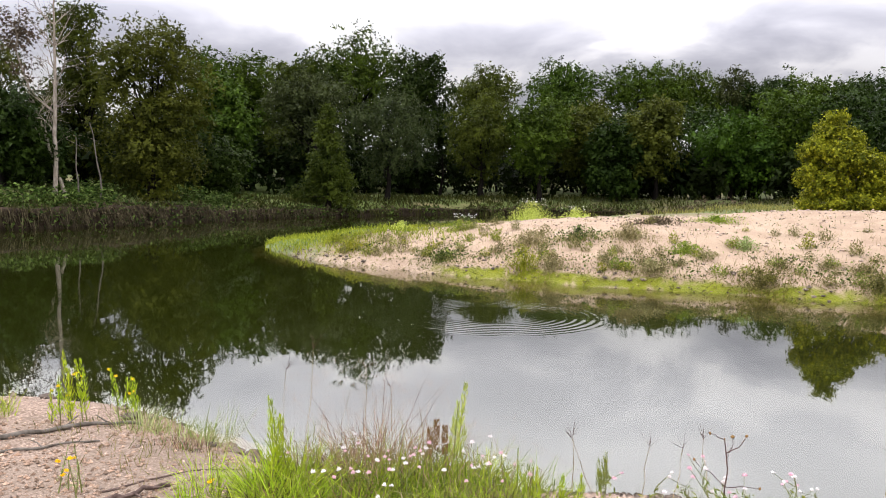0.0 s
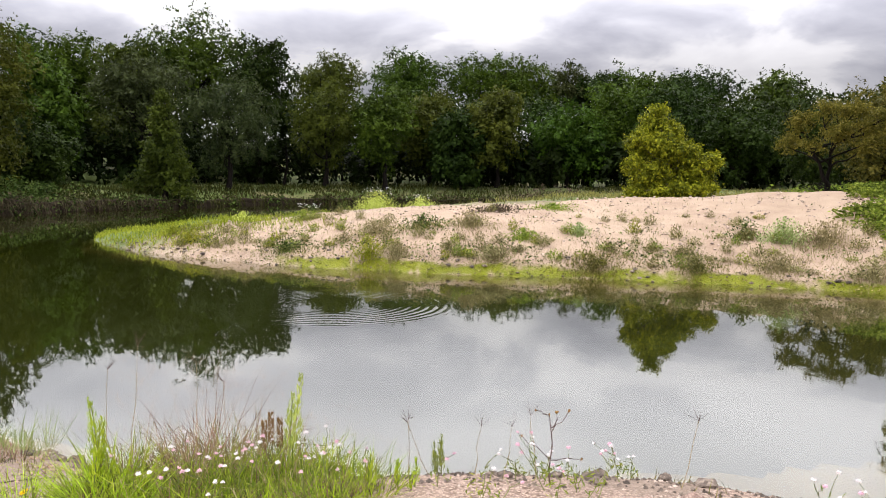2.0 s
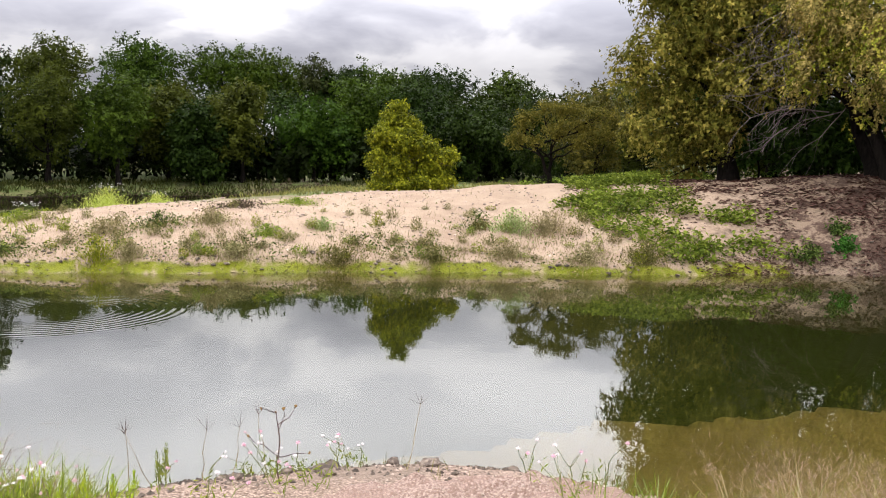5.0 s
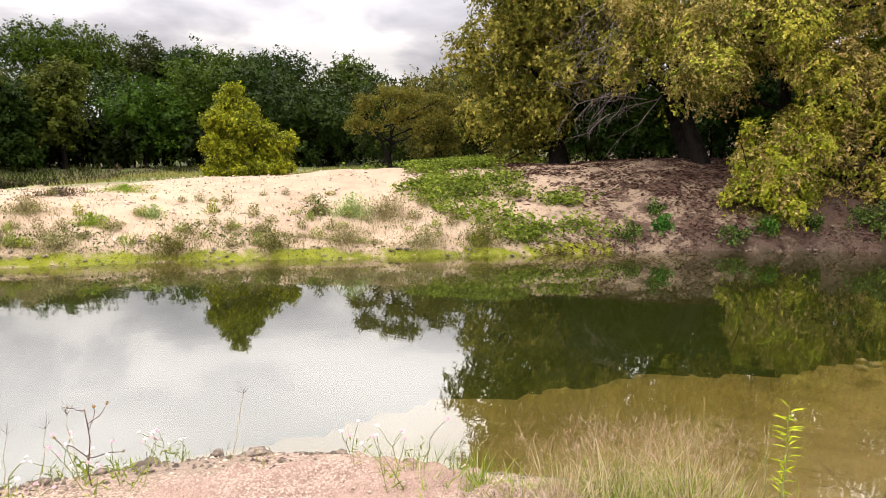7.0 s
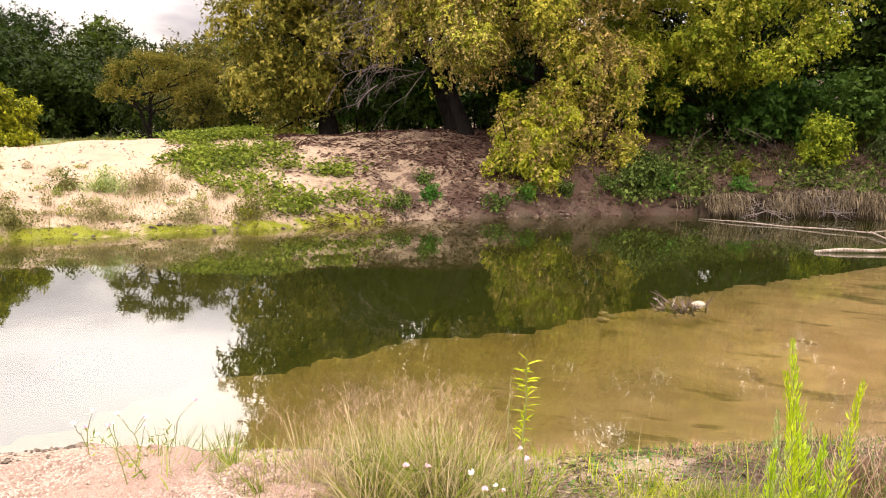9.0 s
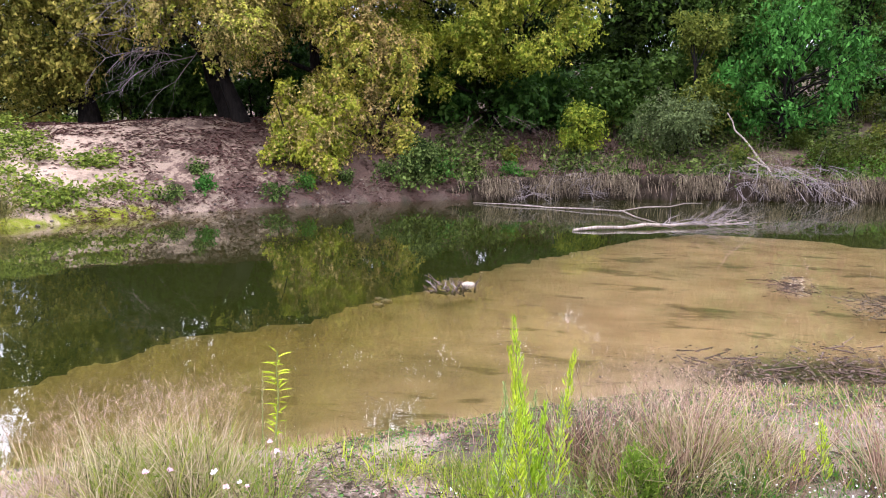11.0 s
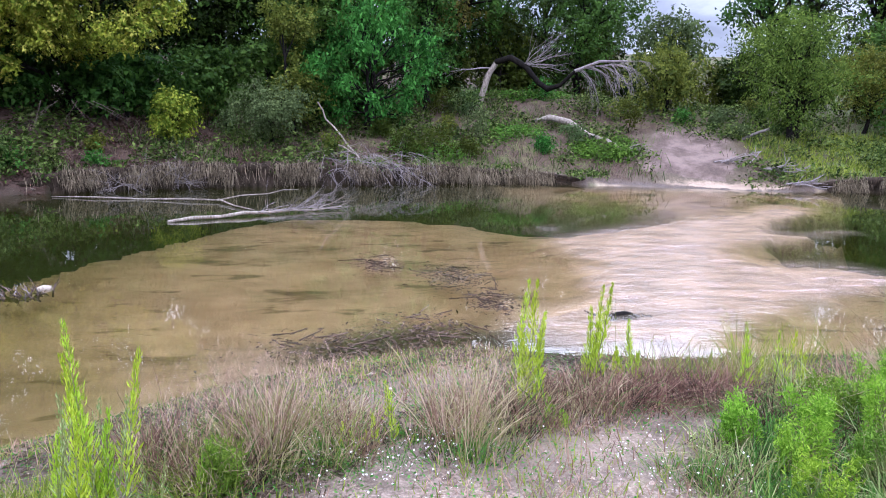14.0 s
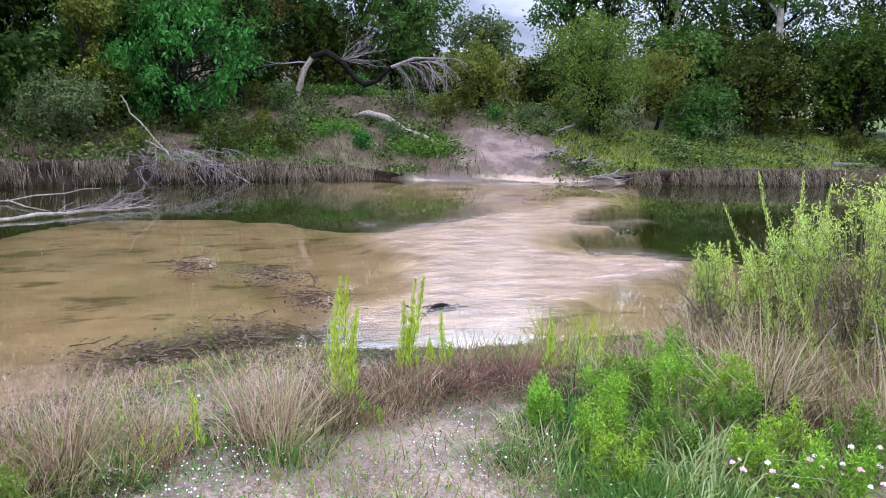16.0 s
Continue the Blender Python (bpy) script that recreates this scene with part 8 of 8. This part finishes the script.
    for i, (x, y, h) in enumerate(((4.05, -4.15, 0.66), (3.8, -4.4, 0.70), (4.4, -4.3, 0.62), (4.6, -4.7, 0.70), (3.55, -4.6, 0.7), (4.2, -4.9, 0.75), (4.9, -4.5, 0.55), (5.3, -4.8, 0.6))):
        c("tan dry tall weeds and grass", x, y, h, 0.28, 420, [(F_STRAW, 0.6), (F_PURPLE, 0.5), (F_GRASS, 0.2)], 140 + i, 0.8, 0.008)
    for i, (x, y, h, w, m) in enumerate(((4.75, -5.05, 1.15, 0.38, F_LIMESOFT), (4.50, -5.30, 1.38, 0.44, F_LIMESOFT), (4.22, -5.50, 1.42, 0.44, F_LIMESOFT), (3.95, -5.60, 1.30, 0.42, F_LIMESOFT), (4.95, -4.85, 0.85, 0.22, F_LIMESOFT), (3.70, -5.05, 0.90, 0.28, F_LIME), (5.6, -5.0, 0.85, 0.16, F_LIMESOFT))):
        r2 = np.random.default_rng(160 + i)
        lobes = []
        for k in range(13):
            t = r2.random() ** 0.7
            q, ang = w * (1.0 - 0.35 * t) * r2.uniform(0.2, 0.9), r2.uniform(0, 6.3)
            lobes.append((q * math.cos(ang), q * math.sin(ang), h * (0.22 + 0.66 * t), 0.085, 0.085, 0.17))
        ob = leafy_mound("feathery_shrub", "tall pale green feathery shrub by the bank", x, y, lobes, 3400, 0.031, m, 160 + i, 0.22)
        g = Geo()
        for k in range(16):
            a = r2.uniform(0, 6.3)
            bare_tips(g, (r2.normal(0, w * 0.4), r2.normal(0, w * 0.4), 0), (0.45 * math.cos(a), 0.45 * math.sin(a), 1), h * r2.uniform(0.4, 0.6), 0.006, 2, r2, 0.4, 0.0, 3, 4)
        part("dry_stem", g, B_BROWNTWIG, ob, "tangle of dry brown stems")
        g = Geo()
        spray_leaves(g, [(*lb[:2], lb[2] * 0.55, 0.13, 0.13, 0.16) for lb in lobes], 2000, 0.045, r2, wide=0.2, droop=0.6)
        part("dry_foliage", g, F_STRAW, ob, "withered tan lower leaves")
        spire("upright pale green shoots of a feathery shrub", x, y, h * 1.04, 13 if h > 1 else 7, m, 260 + i, w * 0.5, 0.034, 0, 430, lean=0.20, wide=0.2, puff=0.06)
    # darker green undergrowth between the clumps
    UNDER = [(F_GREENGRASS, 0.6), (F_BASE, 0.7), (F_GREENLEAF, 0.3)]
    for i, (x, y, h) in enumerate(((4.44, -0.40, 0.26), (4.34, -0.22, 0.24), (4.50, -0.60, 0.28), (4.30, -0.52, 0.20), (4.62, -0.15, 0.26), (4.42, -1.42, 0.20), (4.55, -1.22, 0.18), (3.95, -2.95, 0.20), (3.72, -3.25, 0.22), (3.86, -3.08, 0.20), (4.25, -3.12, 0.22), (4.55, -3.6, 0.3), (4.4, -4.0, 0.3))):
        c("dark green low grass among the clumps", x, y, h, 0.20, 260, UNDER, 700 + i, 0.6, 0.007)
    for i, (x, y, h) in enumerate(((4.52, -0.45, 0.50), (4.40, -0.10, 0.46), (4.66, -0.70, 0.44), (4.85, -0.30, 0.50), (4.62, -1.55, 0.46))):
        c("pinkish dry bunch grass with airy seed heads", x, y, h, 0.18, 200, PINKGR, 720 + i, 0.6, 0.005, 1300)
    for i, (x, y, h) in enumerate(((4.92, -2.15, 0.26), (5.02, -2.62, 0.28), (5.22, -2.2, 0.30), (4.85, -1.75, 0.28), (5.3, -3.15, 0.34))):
        c("brown dead grass with shade-coloured low blades", x, y, h, 0.22, 300, [(F_REDDISH, 0.6), (F_PURPLE, 0.4), (F_BASE, 0.7)], 740 + i, 0.7, 0.006)
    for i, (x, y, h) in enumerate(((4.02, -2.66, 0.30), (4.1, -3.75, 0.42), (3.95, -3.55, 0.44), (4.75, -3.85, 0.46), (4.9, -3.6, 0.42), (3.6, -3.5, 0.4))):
        c("grey-green arching grass with shade-coloured base", x, y, h, 0.18, 240, [(F_SAGE, 0.6), (F_BASE, 0.6), (F_STRAW, 0.3)], 760 + i, 0.9, 0.008)
    # clumps with many dark blades, put here as the shaded gaps between weeds
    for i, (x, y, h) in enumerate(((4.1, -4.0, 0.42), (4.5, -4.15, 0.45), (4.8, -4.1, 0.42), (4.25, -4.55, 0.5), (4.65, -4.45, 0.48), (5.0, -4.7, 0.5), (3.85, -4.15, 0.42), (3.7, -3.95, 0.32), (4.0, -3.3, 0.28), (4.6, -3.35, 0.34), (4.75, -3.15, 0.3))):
        c("tangle of dead brown stems and green blades, dark for shaded gaps", x, y, h, 0.24, 330, [(F_BASE, 0.8), (F_REDDISH, 0.4), (F_GREENGRASS, 0.4), (F_STRAW, 0.15)], 780 + i, 0.9, 0.007)
    for i, (x, y) in enumerate(((3.8, -2.78), (4.1, -3.02), (3.4, -3.3), (3.92, -2.5), (4.35, -3.0), (3.65, -3.0), (3.2, -3.2), (4.0, -3.4), (3.5, -3.55), (3.3, -2.85))):
        c("low fresh green grass among leafy weeds", x, y, 0.2, 0.2, 380, [(F_GREENGRASS, 0.8), (F_GRASS, 0.3), (F_BASE, 0.3)], 800 + i, 0.6, 0.006)
    # loose cover
    rng = np.random.default_rng(55)
    area = (2.6, 7.5, -6.5, 2.6, lambda x, y, d: ((d > 0.3) & (d < 4.6)) * patchy(x, y, 1.1, 70, 0.36, 0.62))
    stuff_blades("near_bank_grass", "sparse low grass on the near gravel bank", F_GRASS, area, 20000, 0.11, 0.006, rng)
    stuff_blades("near_bank_dry_grass", "sparse dry grass on the near gravel bank", F_PURPLE, area, 20000, 0.14, 0.005, rng)
    area3 = (2.4, 7.5, -6.5, 1.5, lambda x, y, d: ((d > 0.3) & (d < 5.2)) * np.clip(patchy(x, y, 1.5, 74, 0.36, 0.60) + 0.5 * smooth((-2.6 - y) / 0.8), 0, 1))
    stuff_leaves("near_bank_creepers", "tiny green creeping plants on gravel", F_GREENGRASS, area3, 30000, 0.018, rng, 0.05)
    # plant litter on the gravel, its darkness also standing in for the clumps' shadow
    thatch = (3.2, 7.5, -6.0, 1.6, lambda x, y, d: ((d > 0.05) & (d < 2.9)) * patchy(x, y, 0.9, 73, 0.30, 0.52))
    stuff_leaves("dead_thatch", "dead leaves and thatch, dark also for shade between the grass clumps", F_DEBRIS, thatch, 26000, 0.06, rng, 0.03, True, "leaf litter", 0.3)
    stuff_leaves("tiny_white_flowers", "tiny white flowers over the gravel", M_WHITE, (3.3, 5.2, -3.2, 0.6, lambda x, y, d: patchy(x, y, 1.6, 71, 0.4, 0.7)), 3200, 0.010, rng, 0.10, wide=0.9)
    area2 = (-4, 3, 3.0, 7.2, lambda x, y, d: ((d > 0.1) & (d < 1.6)) * patchy(x, y, 1.2, 72, 0.45, 0.75))
    stuff_blades("near_edge_grass", "sparse grass along the near bank's edge", F_STRAWGREEN, area2, 9000, 0.12, 0.005, rng)


F_LIMESOFT = foliage("leaf_soft_lime", (0.30, 0.38, 0.05), (0.46, 0.54, 0.10), (0.68, 0.71, 0.28), 0.55, 2.0)
F_BRIGHTLIME = foliage("leaf_vivid_green", (0.11, 0.225, 0.010), (0.22, 0.37, 0.020), (0.38, 0.53, 0.07), 0.5, 2.0)
F_GREENLEAF = foliage("leaf_mid_green", (0.055, 0.11, 0.010), (0.12, 0.21, 0.018), (0.22, 0.32, 0.045), 0.45, 2.0)
F_GREENGRASS = foliage("grass_deep_green", (0.05, 0.12, 0.02), (0.09, 0.20, 0.03), (0.15, 0.28, 0.06), 0.4, 2.0)
M_STRAWSTEM = plain("straw_stem", (0.25, 0.19, 0.10), (0.40, 0.32, 0.18))
near_plants()


F_BARDRY = foliage("grass_bar_dry", (0.16, 0.145, 0.06), (0.27, 0.235, 0.11), (0.40, 0.35, 0.19), 0.4, 1.0)


def bar_plants():
    """Clumps that stand out on the gravel bar."""
    rng = np.random.default_rng(64)
    for x, y, w, h, m, fl in ((0.9, 33.0, 1.1, 0.5, F_BANKLEAF, 1), (3.9, 35.5, 1.6, 0.9, F_LIMESOFT, 1), (6.2, 37.5, 1.4, 0.6, F_LIMESOFT, 1), (2.4, 34.2, 0.7, 0.5, F_BANKLEAF, 0), (-1.6, 30.5, 0.8, 0.4, F_LIMESOFT, 0), (0.6, 27.9, 1.0, 0.3, F_GRASS, 0),
                               (4.0, 23.4, 1.5, 0.45, F_BANKLEAF, 0), (5.4, 23.2, 1.3, 0.45, F_BARDRY, 0), (2.6, 23.6, 1.3, 0.4, F_BARDRY, 0), (6.9, 25.8, 1.6, 0.22, F_BROWN, 0), (9.0, 26.2, 1.4, 0.15, F_GRASS, 0), (8.3, 21.8, 0.5, 0.35, F_SAGE, 0), (6.6, 21.7, 0.8, 0.3, F_GRASS, 0)) + (
                               (12.9, 18.9, 1.2, 0.65, F_SAGE, 0), (13.8, 18.5, 1.5, 0.6, F_BARDRY, 0), (12.2, 19.6, 0.8, 0.6, F_BANKLEAF, 0), (2.2, 21.6, 0.8, 0.6, F_LIMEDIM, 0), (2.9, 21.2, 0.7, 0.5, F_BARDRY, 0), (0.0, 23.2, 1.0, 0.3, F_BANKLEAF, 0),
                               (7.6, 18.9, 1.8, 0.4, F_STRAWGREEN, 0), (9.9, 17.9, 1.0, 0.4, F_STRAWGREEN, 0), (11.6, 17.2, 1.2, 0.45, F_BARDRY, 0), (5.3, 20.2, 0.9, 0.35, F_BARDRY, 0), (-3.0, 26.5, 1.0, 0.4, F_LIMEDIM, 0), (-3.8, 28.5, 1.2, 0.3, F_LIMEDIM, 0), (13.2, 15.9, 1.0, 0.5, F_BARDRY, 0), (14.6, 15.2, 1.2, 0.5, F_STRAWGREEN, 0)):
        z = height(x, y)
        ob = thing("bar_weed_clump", x, y, z, "low weed clump with whitish flowers on the gravel bar" if fl else "low weed clump on the gravel bar", "weed clump", "weed clumps on the bar")
        g = Geo()
        n = int(260 * w)
        a, q = rng.uniform(0, 6.3, n), np.abs(rng.normal(0, 0.42 * w, n)) * (0.6 + 0.8 * value_noise(np.cos(np.arange(n)) * 2 + x, np.sin(np.arange(n)) * 2 + y, 5))
        base = np.stack([q * np.cos(a), q * np.sin(a) * 0.8, np.zeros(n)], -1)
        base[:, 2] = terrain(base[:, 0] + x, base[:, 1] + y)[0] - z - 0.02
        g.blades(base, np.stack([rng.normal(0, 0.4, n), rng.normal(0, 0.4, n), np.ones(n)], -1), h * rng.uniform(0.25, 1.2, n) * np.exp(-(q / w) ** 2), 0.014, 0.4, rng)
        tagged(part("stalk", g, m if m is not F_BANKLEAF else F_STRAWGREEN, ob), kind="stuff")
        g = Geo()
        n = int(480 * w)
        a, q = rng.uniform(0, 6.3, n), np.abs(rng.normal(0, 0.40 * w, n))
        p = np.stack([q * np.cos(a), q * np.sin(a) * 0.8, h * rng.random(n) * np.exp(-2.2 * (q / w) ** 2)], -1)
        p[:, 2] += terrain(p[:, 0] + x, p[:, 1] + y)[0] - z
        g.leaves(p, rng.normal(size=(n, 3)) + [0, 0, 0.4], rng.normal(0, 0.6, (n, 3)) + [0, 0, 1], 0.075, 0.04)
        part("foliage", g, m, ob)
        if fl:
            g = Geo()
            for k in range(34):
                r, t = w * 0.5 * math.sqrt(rng.random()), rng.uniform(0, 6.3)
                g.ball(np.array([r * math.cos(t), r * math.sin(t), h * rng.uniform(0.8, 1.15)]), 0.02, rng, 0.7)
            tagged(part("bloom", g, M_WHITE, ob), "creamy white flower heads", kind="stuff")


bar_plants()


def bar_tufts():
    """Small separate weeds over the lower slope of the gravel bar."""
    rng = np.random.default_rng(97)
    kinds = []
    for leaf_mat, stem_mat, lab in ((F_GRASS, F_BARDRY, "small green leafy weed on the gravel bar"), (F_STRAWGREEN, F_BARDRY, "small dry olive weed on the gravel bar"), (F_BARDRY2, F_BARDRY, "small brown withered weed on the gravel bar"), (F_LIMEDIM, F_STRAWGREEN, "small yellow-green weed on the gravel bar")):
        for v in range(2):
            st, lf = Geo(), Geo()
            bunch(st, 46, 0.16, 0.42, 0.011, rng, 0.9, 0.4)
            q, a = 0.20 * np.sqrt(rng.random(150)), rng.uniform(0, 6.3, 150)
            p = np.stack([q * np.cos(a), q * np.sin(a), rng.uniform(0.03, 0.34, 150) * (1.1 - 2.5 * q)], -1)
            lf.leaves(p, rng.normal(size=(150, 3)) + [0, 0, 0.5], rng.normal(0, 0.6, (150, 3)) + [0, 0, 1], 0.06, 0.03)
            kinds.append((st.mesh("stalk", stem_mat), lf.mesh("foliage", leaf_mat), lab))
    k = 0
    while k < 150:
        x, y = rng.uniform(-3.5, 17), rng.uniform(14, 31)
        d = float(terrain([x], [y])[1][0])
        if not 0.35 < d < 6 or rng.random() > math.exp(-d / 1.9) + 0.06 or x > 16.5:
            continue
        st, lf, lab = kinds[int(rng.integers(len(kinds)))]
        ob = thing("bar_weed", x, y, height(x, y) - 0.01, lab, "weed", "small weeds on the bar")
        m = Matrix.Rotation(rng.uniform(0, 6.3), 4, "Z") @ Matrix.Diagonal((rng.uniform(0.5, 1.1), rng.uniform(0.5, 1.1), rng.uniform(0.4, 1.2), 1))
        for nm, me in (("stalk", st), ("foliage", lf)):
            pt = new(nm, me)
            pt.parent = ob
            pt.matrix_local = m
        k += 1


bar_tufts()


def bank_shrubs():
    """Low shrubs scattered over the steep bank."""
    rng = np.random.default_rng(222)
    k = 0
    while k < 46:
        x, y = rng.uniform(25, 38), rng.uniform(-33, 7)
        d = float(terrain([x], [y])[1][0])
        if not 0.5 < d < 9 or (-17.5 < y < -11.5 and x < 31):
            continue
        h = rng.uniform(0.5, 1.3)
        tree("bank_shrub", "low green shrub on the steep bank", x, y, height(x, y) + h, h * rng.uniform(1.2, 1.8), (F_BANKLEAF, F_BRIGHT, F_OLIVE, F_YELLOW_DIM, F_SAGE_DARK)[int(rng.integers(5))], 700 + k,
             low=0.0, count=620, leaf=0.11, nlobes=7, category="shrub", group="low shrubs on the steep bank", trunk=0.02)
        k += 1


bank_shrubs()
